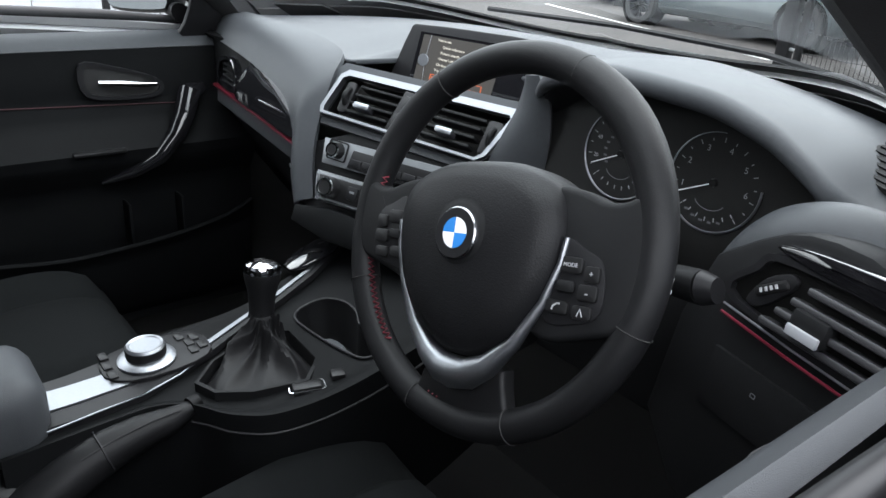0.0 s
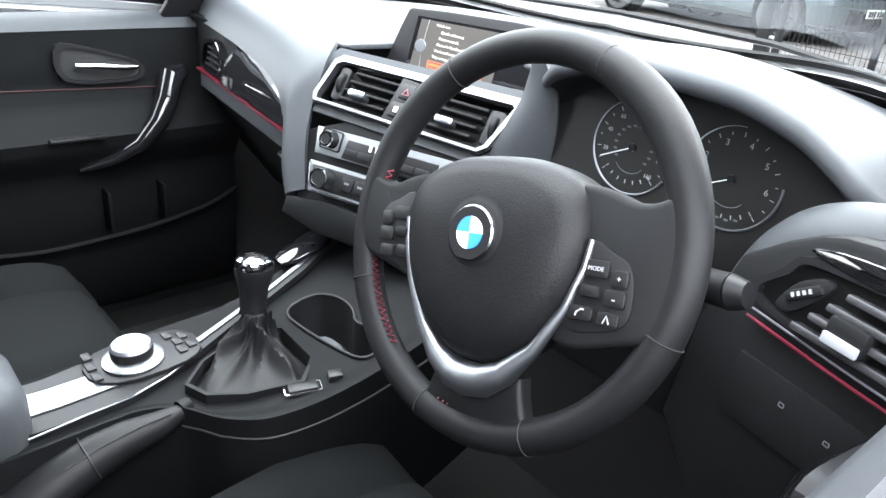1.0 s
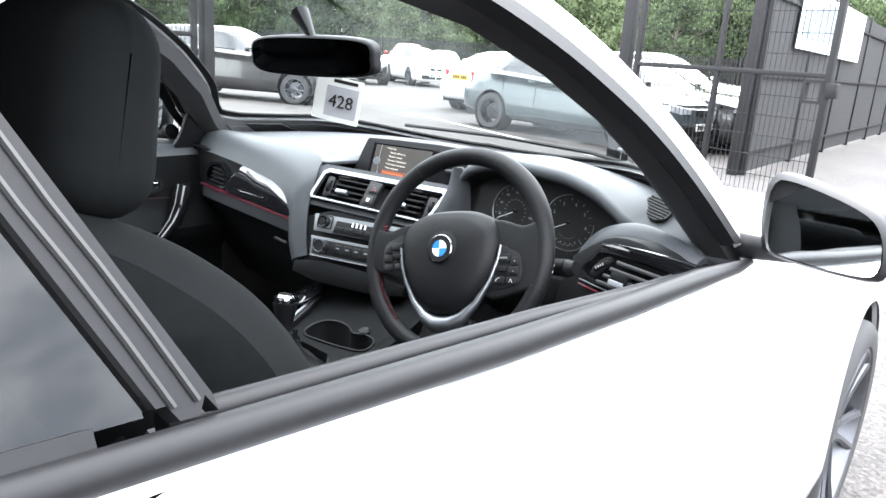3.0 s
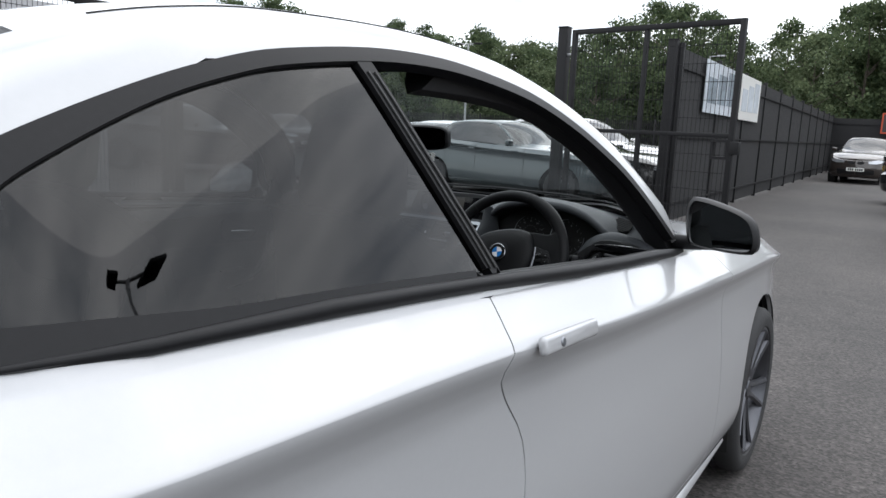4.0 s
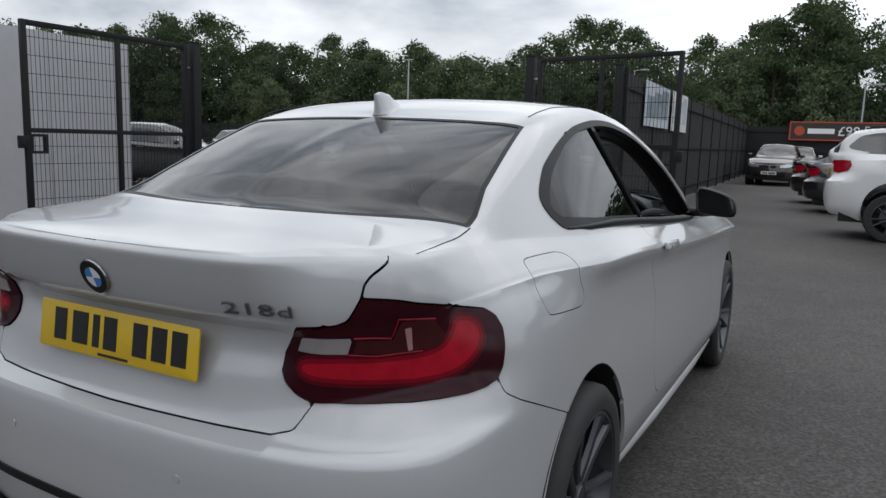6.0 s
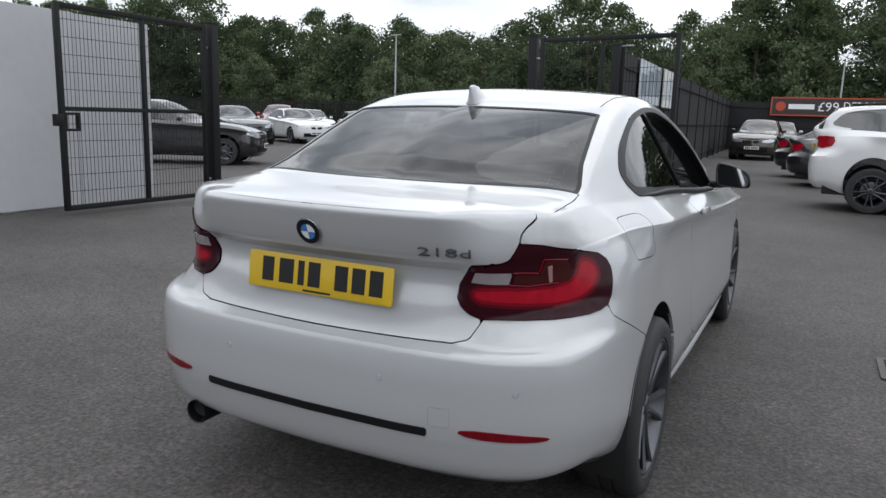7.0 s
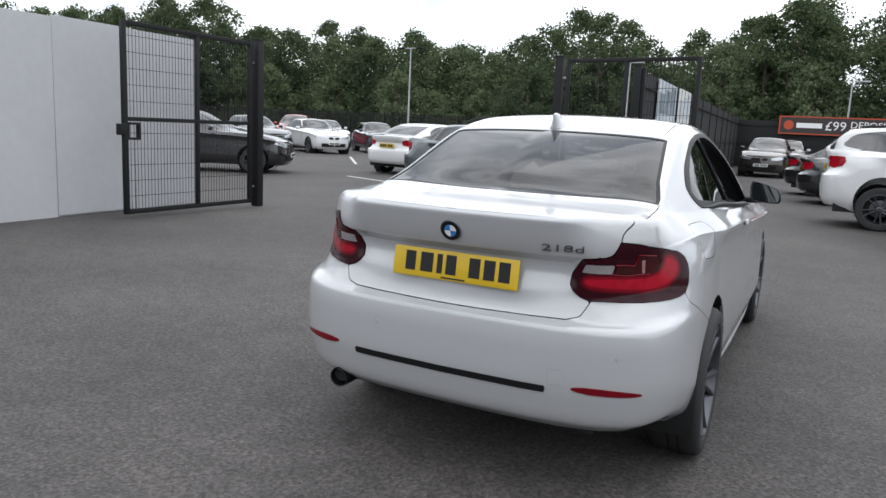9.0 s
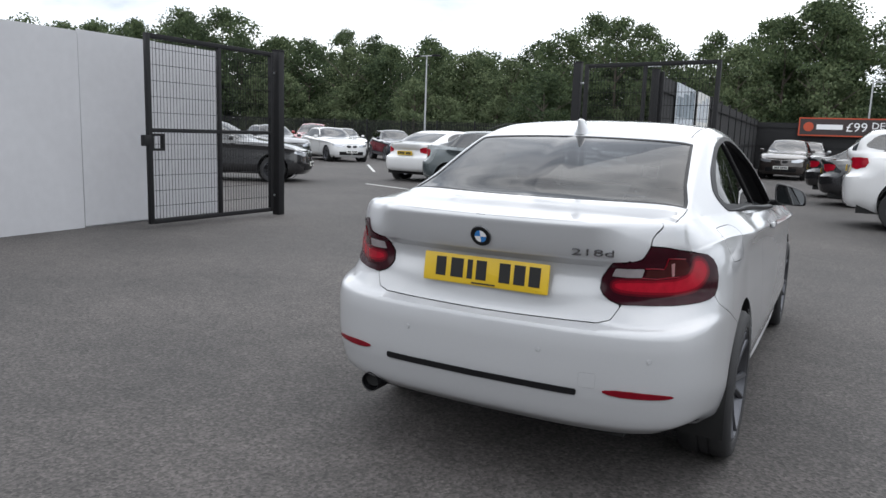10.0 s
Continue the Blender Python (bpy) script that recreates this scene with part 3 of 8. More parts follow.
# ---- car shells: a wrapped lower sheet and an upper sheet, from a few shape lines ----
def shell(length=1.0, width=1.0, height=1.0, style="coupe", lift=0.0):
    """The two surfaces of a car with its rear axle at y = 0, facing +y; all lines are given for a compact coupe and stretched."""
    px = [0, 0.3, 0.54, 0.695, 0.765, 0.815, 0.842, 0.855, 0.86, 0.868, 0.872, 0.868, 0.84, 0.74, 0.5, 0.25, 0]
    py = [-0.902, -0.893, -0.858, -0.785, -0.705, -0.57, -0.35, 0, 0.6, 1.4, 2.2, 2.7, 3.05, 3.30, 3.44, 3.485, 3.50]
    seg = np.hypot(np.diff(px), np.diff(py))
    ss = np.r_[0, np.cumsum(seg)]
    ox, oy = curve(ss, px), curve(ss, py)
    zc = curve([-0.91, -0.8, -0.55, -0.33, -0.1, 0.38, 0.66, 1.14, 2.03, 2.7, 3.3, 3.5], [0.925, 0.93, 0.968, 0.986, 0.984, 0.968, 0.953, 0.917, 0.874, 0.845, 0.76, 0.70])
    zb = curve([-0.91, -0.6, -0.3, 0.05, 0.8, 1.3, 1.75, 2.1, 2.7, 3.15, 3.4, 3.5], [1.066, 1.068, 1.064, 1.05, 1.012, 0.985, 0.955, 0.945, 0.915, 0.84, 0.75, 0.72])
    z0 = curve([-0.91, -0.6, -0.3, 0.5, 2.2, 3.1, 3.5], [0.295, 0.30, 0.24, 0.225, 0.225, 0.20, 0.20])
    side = curve([0, 0.07, 0.14, 0.25, 0.4, 0.6, 0.8, 0.88, 0.94, 0.98, 1.0, 1.1, 1.4, 2.0], [0.085, 0.03, 0.012, 0.0, 0.003, 0.012, 0.024, 0.026, 0.018, 0.004, 0.001, 0.006, 0.030, 0.078])
    quarter = curve([0, 0.07, 0.14, 0.25, 0.4, 0.6, 0.8, 0.88, 0.94, 1.0, 1.15, 1.3, 1.6, 2.0], [0.085, 0.03, 0.012, 0.0, 0.002, 0.006, 0.015, 0.027, 0.045, 0.066, 0.080, 0.093, 0.118, 0.155])
    rear = curve([0, 0.07, 0.19, 0.25, 0.34, 0.5, 0.60, 0.63, 0.645, 0.665, 0.8, 0.92, 0.965, 0.985, 1.0, 1.08, 1.3, 1.7, 1.93, 2.0], [0.10, 0.040, 0.016, 0.008, 0.002, 0.0, 0.006, 0.014, 0.045, 0.056, 0.075, 0.098, 0.096, 0.076, 0.062, 0.050, 0.034, 0.014, 0.006, 0.016])
    rear_out = curve([0, 0.07, 0.19, 0.25, 0.34, 0.5, 0.60, 0.63, 0.645, 0.665, 0.8, 0.92, 1.0, 1.3, 1.7, 1.93, 2.0], [0.10, 0.040, 0.016, 0.008, 0.002, 0.0, 0.006, 0.014, 0.035, 0.045, 0.052, 0.054, 0.050, 0.044, 0.050, 0.062, 0.074])
    swept = curve([0, 0.2, 0.4, 0.5, 0.6, 0.75, 0.9, 1.05, 1.2, 2.0], [0, 0.002, 0.014, 0.028, 0.044, 0.068, 0.054, 0.018, 0, 0])
    nose = curve([0, 0.2, 0.5, 0.8, 1.0, 1.5, 2.0], [0.10, 0.02, 0.0, 0.015, 0.03, 0.05, 0.10])
    if style == "hatch":
        zt = curve([-0.91, -0.86, -0.75, -0.55, 0.2, 0.7, 1.05, 1.3, 2.2, 2.7, 3.1, 3.4, 3.5], [1.07, 1.10, 1.22, 1.385, 1.44, 1.455, 1.45, 1.40, 1.0, 0.955, 0.88, 0.77, 0.72])
        xr = curve([-0.9, -0.6, 0.0, 1.05, 1.3, 1.55, 1.75, 2.0, 3.5], [0.55, 0.56, 0.58, 0.58, 0.60, 0.69, 0.765, 0.80, 0.5])
        zr = curve([-0.9, -0.8, -0.55, 0.0, 0.6, 1.05, 1.3, 1.55, 1.75, 2.0, 2.7, 3.5], [1.075, 1.13, 1.34, 1.39, 1.40, 1.39, 1.32, 1.14, 1.0, 0.955, 0.925, 0.72])
    elif style == "saloon":
        zt = curve([-0.91, -0.7, -0.5, -0.25, 0.25, 0.7, 1.05, 1.3, 2.2, 2.7, 3.1, 3.4, 3.5], [1.06, 1.075, 1.085, 1.15, 1.41, 1.44, 1.44, 1.40, 1.0, 0.955, 0.88, 0.77, 0.72])
        xr = curve([-0.9, -0.5, -0.2, 0.2, 1.05, 1.3, 1.55, 1.75, 2.0, 3.5], [0.5, 0.58, 0.59, 0.57, 0.57, 0.60, 0.69, 0.765, 0.80, 0.5])
        zr = curve([-0.9, -0.5, -0.25, 0.25, 0.6, 1.05, 1.3, 1.55, 1.75, 2.0, 2.7, 3.5], [1.07, 1.08, 1.13, 1.37, 1.40, 1.39, 1.32, 1.14, 1.0, 0.955, 0.925, 0.72])
    else:
        zt = curve([-0.91, -0.84, -0.6, -0.46, -0.3, -0.1, 0.1, 0.2, 0.3, 0.45, 0.65, 0.82, 0.98, 1.12, 1.26, 1.56, 1.86, 2.16, 2.7, 3.1, 3.4, 3.5], [1.062, 1.077, 1.098, 1.118, 1.195, 1.277, 1.343, 1.371, 1.402, 1.436, 1.454, 1.459, 1.452, 1.434, 1.405, 1.308, 1.168, 1.018, 0.955, 0.87, 0.76, 0.72])
        xr = curve([-0.9, -0.5, -0.36, -0.2, 0.0, 0.2, 0.5, 0.8, 1.07, 1.26, 1.46, 1.58, 1.70, 1.81, 2.08, 3.5], [0.5, 0.615, 0.640, 0.624, 0.600, 0.584, 0.580, 0.582, 0.582, 0.60, 0.648, 0.685, 0.735, 0.785, 0.80, 0.5])
        zr = curve([-0.9, -0.5, -0.36, -0.2, 0.0, 0.135, 0.2, 0.35, 0.5, 0.8, 1.07, 1.26, 1.46, 1.58, 1.70, 1.81, 1.91, 2.08, 2.7, 3.5], [1.07, 1.086, 1.102, 1.180, 1.280, 1.340, 1.362, 1.396, 1.414, 1.424, 1.410, 1.372, 1.288, 1.210, 1.103, 0.997, 0.956, 0.95, 0.92, 0.72])

    def stretch(x, y, z):
        return np.stack([x * width, y * length, z * height + lift * smooth(0.2, 0.5, z)], -1)

    def raw(s, q):
        s = np.abs(s)
        x, y = ox(s), oy(s)
        e = 2e-3
        tx, ty = ox(s + e) - ox(np.maximum(s - e, 0)), oy(s + e) - oy(np.maximum(s - e, 0))
        ln = np.hypot(tx, ty) + 1e-9
        nx, ny = ty / ln, -tx / ln
        wr, wf = smooth(-0.42, -0.74, y), smooth(2.9, 3.35, y)
        wq = smooth(0.15, -0.30, y)
        off = (side(q) + (quarter(q) - side(q)) * wq) * (1 - wr) * (1 - wf) + (rear(q) + (rear_out(q) - rear(q)) * smooth(0.40, 0.56, s)) * wr + nose(q) * wf
        haunch = np.exp(-(((y + 0.2) / 0.35) ** 2)) * 0.006 * smooth(1.0, 2.0, q)
        off = off + haunch + swept(s) * smooth(0.60, 0.80, q)
        lo, mid, hi = z0(y), zc(y), zb(y)
        z = np.where(q < 1, lo + (mid - lo) * q, mid + (hi - mid) * (q - 1))
        return np.maximum(x - nx * off, 0), y - ny * off, z

    def lower(s, q):
        return stretch(*raw(s, q))

    def upper(s, r):
        ex, ey, ez = raw(s, np.full_like(np.asarray(s, float), 2.0))
        rx = np.minimum(xr(ey), ex * 0.93)
        t = zt(ey)
        rz = np.minimum(zr(ey), t)
        rz = np.maximum(rz, np.minimum(ez, t))
        cx = [ex, ex + 0.3 * (rx - ex), ex + 0.72 * (rx - ex), rx, 0.80 * rx, 0.42 * rx, 0 * rx]
        czl = [ez, ez + 0.3 * (rz - ez), ez + 0.72 * (rz - ez), rz, rz + 0.52 * (t - rz), rz + 0.92 * (t - rz), t]
        knots = np.array([0, 0, 0, 0, 0.25, 0.5, 0.75, 1, 1, 1, 1])
        r = np.clip(r, 0, 1 - 1e-9)
        N = [np.where((r >= knots[i]) & (r < knots[i + 1]), 1.0, 0.0) for i in range(10)]
        for d in (1, 2, 3):
            M = []
            for i in range(10 - d):
                a, b = knots[i + d] - knots[i], knots[i + d + 1] - knots[i + 1]
                v = 0
                if a > 0:
                    v = v + (r - knots[i]) / a * N[i]
                if b > 0:
                    v = v + (knots[i + d + 1] - r) / b * N[i + 1]
                M.append(v + 0 * r)
            N = M
        return stretch(sum(n * c for n, c in zip(N, cx)), ey, sum(n * c for n, c in zip(N, czl)))

    return lower, upper, ss[-1]


def wheel(parent, m, radius=0.318, width=0.215, rim_r=0.222, spokes=5, seg=48, metal=None):
    """A road wheel that turns about its own z, with its outer face at +z; twin spokes."""
    metal = metal or M_ALLOY
    w = width / 2
    ty = part("wheel", lathe([(rim_r - 0.006, -w * 0.8), (rim_r + 0.03, -w), (radius - 0.02, -w * 0.97), (radius - 0.004, -w * 0.8), (radius, -w * 0.5), (radius, -0.022), (radius - 0.007, -0.02), (radius - 0.007, -0.012), (radius, -0.01), (radius, 0.02), (radius - 0.007, 0.022), (radius - 0.007, 0.03), (radius, 0.032), (radius, w * 0.55), (radius - 0.004, w * 0.82), (radius - 0.02, w * 0.98), (rim_r + 0.035, w * 1.02), (rim_r + 0.008, w * 0.98), (rim_r - 0.004, w * 0.86)], seg), M_RUBBER, parent, pose_=m)
    part("rim", lathe([(rim_r - 0.004, w * 0.84), (rim_r + 0.004, w * 0.93), (rim_r - 0.006, w * 0.95), (rim_r - 0.014, w * 0.86), (rim_r - 0.03, w * 0.2), (rim_r - 0.034, -w * 0.7), (rim_r - 0.004, -w * 0.84)], seg), metal, ty)
    part("brake_disc", lathe([(0.0, 0.0), (0.13, 0.0), (0.145, -0.005), (0.145, -0.02), (0.0, -0.025)], 24), M_ALLOY, ty)
    hub = joined(lathe([(0.0, w * 0.74), (0.03, w * 0.74), (0.034, w * 0.7), (0.06, w * 0.62), (0.068, w * 0.4), (0.0, w * 0.35)], 24))
    part("hub_cap", hub, metal, ty)
    base = None
    for k in range(spokes):
        for d in (-1, 1):
            a = 2 * math.pi * k / spokes
            if base is None or d == 1 and k == 0:
                pts = [(0.045, d * 0.018, w * 0.58), (0.1, d * 0.022, w * 0.66), (0.16, d * 0.034, w * 0.74), (rim_r - 0.012, d * 0.052, w * 0.84)]
                sp = tube(pts, [0.017, 0.014, 0.013, 0.016], 6, flat=0.8)
                o = part("spoke", sp, metal, ty)
                if d == -1:
                    base = {-1: o}
                else:
                    base[1] = o
                o.matrix_basis = Matrix.Rotation(a, 4, "Z")
            else:
                again(base[d], ty, Matrix.Rotation(a, 4, "Z"))
    return ty


def wheel_pose(x, y, z, steer=0):
    """The pose of a wheel whose outer face looks away from the car."""
    return pose(x, y, z, 0, 90 if x > 0 else -90, 0) if not steer else pose(x, y, z, 0, 0, steer) @ pose(0, 0, 0, 0, 90 if x > 0 else -90, 0)


# ---- the white coupe ----
LOWER, UPPER, LAST = shell()
TUCK[0] = 0.055
coupe = thing("coupe", None, "white two-door coupe parked on the tarmac with its driver window open", "car")
S_FINE = np.r_[np.arange(0, 1.85, 0.0105), np.arange(1.85, LAST - 0.9, 0.02), np.linspace(LAST - 0.9, LAST, 36)]
Q_FINE = np.r_[np.linspace(0, 0.94, 70), [0.965, 0.985, 1.0, 1.02, 1.06], np.linspace(1.10, 2, 22)]
R_FINE = np.linspace(0, 1, 56)
GAP = 0.0030
d_door = inside(rounded([(0.79, 1.12), (0.745, 1.05), (0.731, 1.028), (0.70, 0.982), (0.665, 0.945), (0.66, 0.918), (0.70, 0.868), (0.755, 0.80), (0.768, 0.74), (0.762, 0.68), (0.738, 0.60), (0.745, 0.50), (0.79, 0.39), (1.0, 0.365), (1.85, 0.315), (1.97, 0.36), (2.03, 0.6), (2.0, 0.9), (1.93, 1.12)], 1))
flap_poly = inside(rounded([(-0.284, 1.082), (-0.270, 1.094), (-0.19, 1.090), (-0.104, 1.080), (-0.080, 1.050), (-0.086, 1.005), (-0.083, 0.975), (-0.058, 0.934), (-0.060, 0.912), (-0.09, 0.903), (-0.268, 0.921), (-0.292, 0.930), (-0.303, 0.97), (-0.308, 1.010), (-0.300, 1.040)], 1))


def d_flap(P):
    return np.where(P[..., 0] > 0.5, flap_poly(P[..., 1], P[..., 2] + 0.6 * (0.86 - P[..., 0])), -1.0)


INNER = [(0.536, 0.776), (0.49, 0.790), (0.465, 0.808), (0.452, 0.828), (0.456, 0.867), (0.492, 0.923), (0.585, 0.932), (0.615, 0.942), (0.632, 0.966), (0.645, 0.988)]
BOOT = [(-0.2, 0.702), (0.12, 0.703), (0.45, 0.708), (0.50, 0.722)] + INNER + [(0.652, 1.015), (0.668, 1.032), (0.694, 1.046), (0.715, 1.058), (0.722, 1.2), (-0.2, 1.2)]
d_boot = inside(BOOT)
LAMP = INNER + [(0.758, 0.981), (0.87, 0.968), (0.98, 0.953), (1.02, 0.946), (1.043, 0.930), (1.052, 0.905), (1.050, 0.87), (1.040, 0.825), (1.022, 0.80), (0.99, 0.787), (0.944, 0.780), (0.887, 0.776), (0.80, 0.773), (0.69, 0.774), (0.59, 0.777)]
d_lamp = inside(LAMP)
d_bump = inside([(-0.2, 0.1), (-0.2, 0.702), (0.12, 0.703), (0.45, 0.708), (0.50, 0.722), (0.536, 0.776), (0.59, 0.777), (0.69, 0.774), (0.80, 0.773), (0.887, 0.776), (0.944, 0.780), (0.99, 0.787), (1.022, 0.80), (1.035, 0.768), (1.081, 0.743), (1.323, 0.642), (1.40, 0.61), (1.40, 0.1)])
DLO = splined([(0.02, 1.067), (-0.018, 1.090), (-0.034, 1.118), (-0.033, 1.145), (-0.010, 1.174), (0.06, 1.226), (0.13, 1.259), (0.25, 1.304), (0.36, 1.337), (0.46, 1.358), (0.643, 1.379), (0.80, 1.383), (0.94, 1.374), (1.135, 1.346), (1.30, 1.293), (1.43, 1.228), (1.52, 1.172), (1.60, 1.108), (1.69, 1.02), (1.735, 0.974), (1.70, 0.967), (1.514, 0.985), (1.127, 1.008), (0.70, 1.036), (0.384, 1.055), (0.15, 1.063)], 4)
d_dlo = inside(DLO)


def d_arch(P):
    y, z = P[..., 1], P[..., 2]
    far = np.where(P[..., 0] > 0.45, 0, 1.0)
    return np.minimum(np.hypot(y - 0.008, z - 0.345) - 0.354, np.hypot(y - 2.69, z - 0.335) - 0.360) + far


def keep_side(U, V, P):
    s, y, z = U, P[..., 1], P[..., 2]
    f = d_arch(P)
    for d in (-d_door(y, z) + np.where(y < 0.5, 9.0, 0), -d_flap(P), -d_boot(s, z), -d_lamp(s, z), -d_bump(s, z)):
        f = np.minimum(f, d - GAP)
    return f


def keep_left(U, V, P):
    s, y, z = U, P[..., 1], P[..., 2]
    f = d_arch(P)
    for d in (-d_door(y, z), -d_boot(s, z), -d_lamp(s, z), -d_bump(s, z)):
        f = np.minimum(f, d - GAP)
    return f


def windscreen_depth(P, rim=0.0):
    x, y = P[..., 0], P[..., 1]
    a = 2.12 - 0.36 * (x / 0.72) ** 2 - y
    b = y - 1.195 + 0.03 * (x / 0.55) ** 2
    c = np.interp(y, [1.06, 1.26, 1.46, 1.58, 1.70, 1.80, 1.91], [0.535, 0.556, 0.604, 0.640, 0.692, 0.745, 0.768]) - x
    return np.minimum(np.minimum(a, b), c * 0.9) - rim


def rear_window_depth(P, rim=0.0):
    x, y = P[..., 0], P[..., 1]
    a = y + 0.482 - 0.122 * (x / 0.636) ** 2
    b = 0.183 - 0.030 * (x / 0.55) ** 2 - y
    c = np.interp(y, [-0.37, -0.31, -0.207, -0.034, 0.15, 0.2], [0.636, 0.630, 0.602, 0.577, 0.551, 0.545]) - x
    return np.minimum(np.minimum(a, b), c) - rim


def boot_deck_depth(P):
    x, y = P[..., 0], P[..., 1]
    a = -0.490 + 0.122 * (x / 0.636) ** 2 - y
    c = np.interp(y, [-0.9, -0.70, -0.675, -0.63, -0.5, -0.36], [0.62, 0.625, 0.6275, 0.646, 0.640, 0.637]) - x
    return np.minimum(a, c)


def bonnet_depth(P):
    x, y = P[..., 0], P[..., 1]
    a = y - 2.16 + 0.36 * (x / 0.72) ** 2
    return np.minimum(a, np.interp(y, [1.8, 2.6, 3.4], [0.735, 0.70, 0.60]) - x)


def side_glass(P):
    return np.where(P[..., 0] > 0.4, d_dlo(P[..., 1], P[..., 2]), -1.0)


def keep_top(U, V, P):
    f = np.minimum(-side_glass(P), -windscreen_depth(P))
    f = np.minimum(f, -rear_window_depth(P))
    return np.minimum(np.minimum(f, -boot_deck_depth(P) - GAP), -bonnet_depth(P) - GAP)


body_bm = joined(
    sheet(LOWER, S_FINE, Q_FINE, keep_side, sides=(1,)),
    sheet(LOWER, S_FINE, Q_FINE, keep_left, sides=(-1,)),
    sheet(UPPER, S_FINE, R_FINE, keep_top, sides=(1, -1)),
)
bmesh.ops.remove_doubles(body_bm, verts=body_bm.verts, dist=0.0006)
body_bm.normal_update()
thicken(body_bm, 0.012)
body = part("body", body_bm, M_WHITE, coupe, "pearl white painted body shell")


def on_side(d, s=S_FINE, q=Q_FINE):
    return lambda U, V, P: np.minimum(d(P[..., 1], P[..., 2]), d_arch(P))


for sd in (1, -1):
    door = part("door", sheet(LOWER, S_FINE, Q_FINE, on_side(d_door), thick=0.02, sides=(sd,)), M_WHITE, coupe)
    # handle: a shallow cup, a bar with a dark strip painting its shade, a lock
    sq = np.linspace(2.0, 2.9, 400)
    row = LOWER(sq, np.full_like(sq, 0.985))
    hs = float(sq[int(np.argmin(np.abs(row[:, 1] - 0.835)))])
    h0 = LOWER(np.array([hs]), np.array([0.985]))[0]
    hx, hy, hz = h0[0] * sd, h0[1], 0.942
    HM = basis((hx, hy, hz), (0, sd, -0.045 * sd), (-0.22 * sd, 0, 1))
    part("handle_gap", moved(box(0.17, 0.018, 0.006, (0, 0, 0.0035), 0.0015), HM), M_DARK, door)
    part("handle_bar", moved(box(0.205, 0.030, 0.017, (0, 0.0015, 0.0125), 0.0078, 4), HM), M_WHITE, door, "white door handle")
    if sd > 0:
        part("lock", moved(lathe([(0.0, 0.003), (0.006, 0.003), (0.008, 0.001), (0.008, -0.002)], 16), HM @ Matrix.Translation((-0.045, 0.0, 0.0205))), M_SATIN, door, "small silver key lock")
    # black frame round the side glass, post, quarter pane
    ring = sheet(UPPER, np.arange(1.15, 3.5, 0.009), np.linspace(0, 0.62, 80), lambda U, V, P: np.minimum(np.minimum(side_glass(P), 0.020 + 0.012 * smooth(0.30, 0.0, P[..., 1]) - side_glass(P)), np.where(P[..., 1] > 0.745, P[..., 2] - np.interp(P[..., 1], [0.8, 1.3, 1.7, 1.8], [1.062, 1.030, 1.002, 0.990]), 1.0)), out=0.003, thick=0.022, sides=(sd,))
    trim = part("window_trim", ring, M_BLACKTRIM, coupe, "satin black side window surround")

    def post(P):
        y, z = P[..., 1], P[..., 2]
        mid = 0.754 - (z - 1.03) * 0.47
        return np.minimum(np.minimum(y - mid + 0.004, mid + 0.030 - y), side_glass(P) - 0.012)

    part("window_post", sheet(UPPER, np.arange(1.5, 2.9, 0.006), np.linspace(0, 0.62, 46), lambda U, V, P: post(P), out=0.002, thick=0.016, sides=(sd,)), M_BLACKTRIM, trim)
    for dy_ in (0.006, 0.021):
        seam = []
        sg, rg = np.meshgrid(np.arange(1.9, 2.6, 0.006), np.linspace(0.02, 0.6, 80), indexing="ij")
        pg = UPPER(sg, rg)
        for zz in np.linspace(1.055, 1.345, 9):
            k = np.unravel_index(np.argmin((pg[..., 1] - (0.754 - (zz - 1.03) * 0.47 + dy_)) ** 2 + (pg[..., 2] - zz) ** 2), pg.shape[:2])
            seam.append(((pg[k][0] + 0.0035) * sd, 0.754 - (zz - 1.03) * 0.47 + dy_, pg[k][2]))
        part("post_seal", tube(seam, 0.0022, 6), M_INK, trim)
    part("quarter_window", sheet(UPPER, S_FINE, np.linspace(0, 0.62, 46), lambda U, V, P: np.minimum(side_glass(P) - 0.018 - 0.012 * smooth(0.30, 0.0, P[..., 1]), 0.754 - (P[..., 2] - 1.03) * 0.47 - P[..., 1]), out=-0.006, sides=(sd,)), M_TINT, coupe, "tinted rear quarter window")
    if sd < 0:
        part("door_window", sheet(UPPER, S_FINE, np.linspace(0, 0.62, 46), lambda U, V, P: np.minimum(side_glass(P) - 0.017, P[..., 1] - 0.772 + (P[..., 2] - 1.03) * 0.47), out=-0.006, sides=(sd,)), M_CLEAR, coupe, "clear passenger door window")
    # strip along the belt and a rubber line down the post
    strip_pts = []
    for yb, zb_ in ((0.02, 1.070), (0.15, 1.065), (0.384, 1.057), (0.55, 1.047), (0.70, 1.038), (1.05, 1.010), (1.3, 0.995), (1.5, 0.985), (1.66, 0.974), (1.73, 0.970)):
        sb = np.linspace(1.2, 3.4, 500)
        k = int(np.argmin(np.abs(LOWER(sb, np.full_like(sb, 2.0))[:, 1] - yb)))
        rb = np.linspace(0, 0.4, 200)
        pb_ = UPPER(np.full_like(rb, sb[k]), rb)
        k = int(np.argmin(np.abs(pb_[:, 2] - zb_)))
        strip_pts.append(((pb_[k, 0] + 0.003) * sd, pb_[k, 1], pb_[k, 2]))
    part("belt_strip", tube(strip_pts, [0.003, 0.008] + [0.012] * 3 + [0.0145] * 3 + [0.010, 0.005], 12), M_BLACKTRIM, trim, "satin black strip under the side windows")
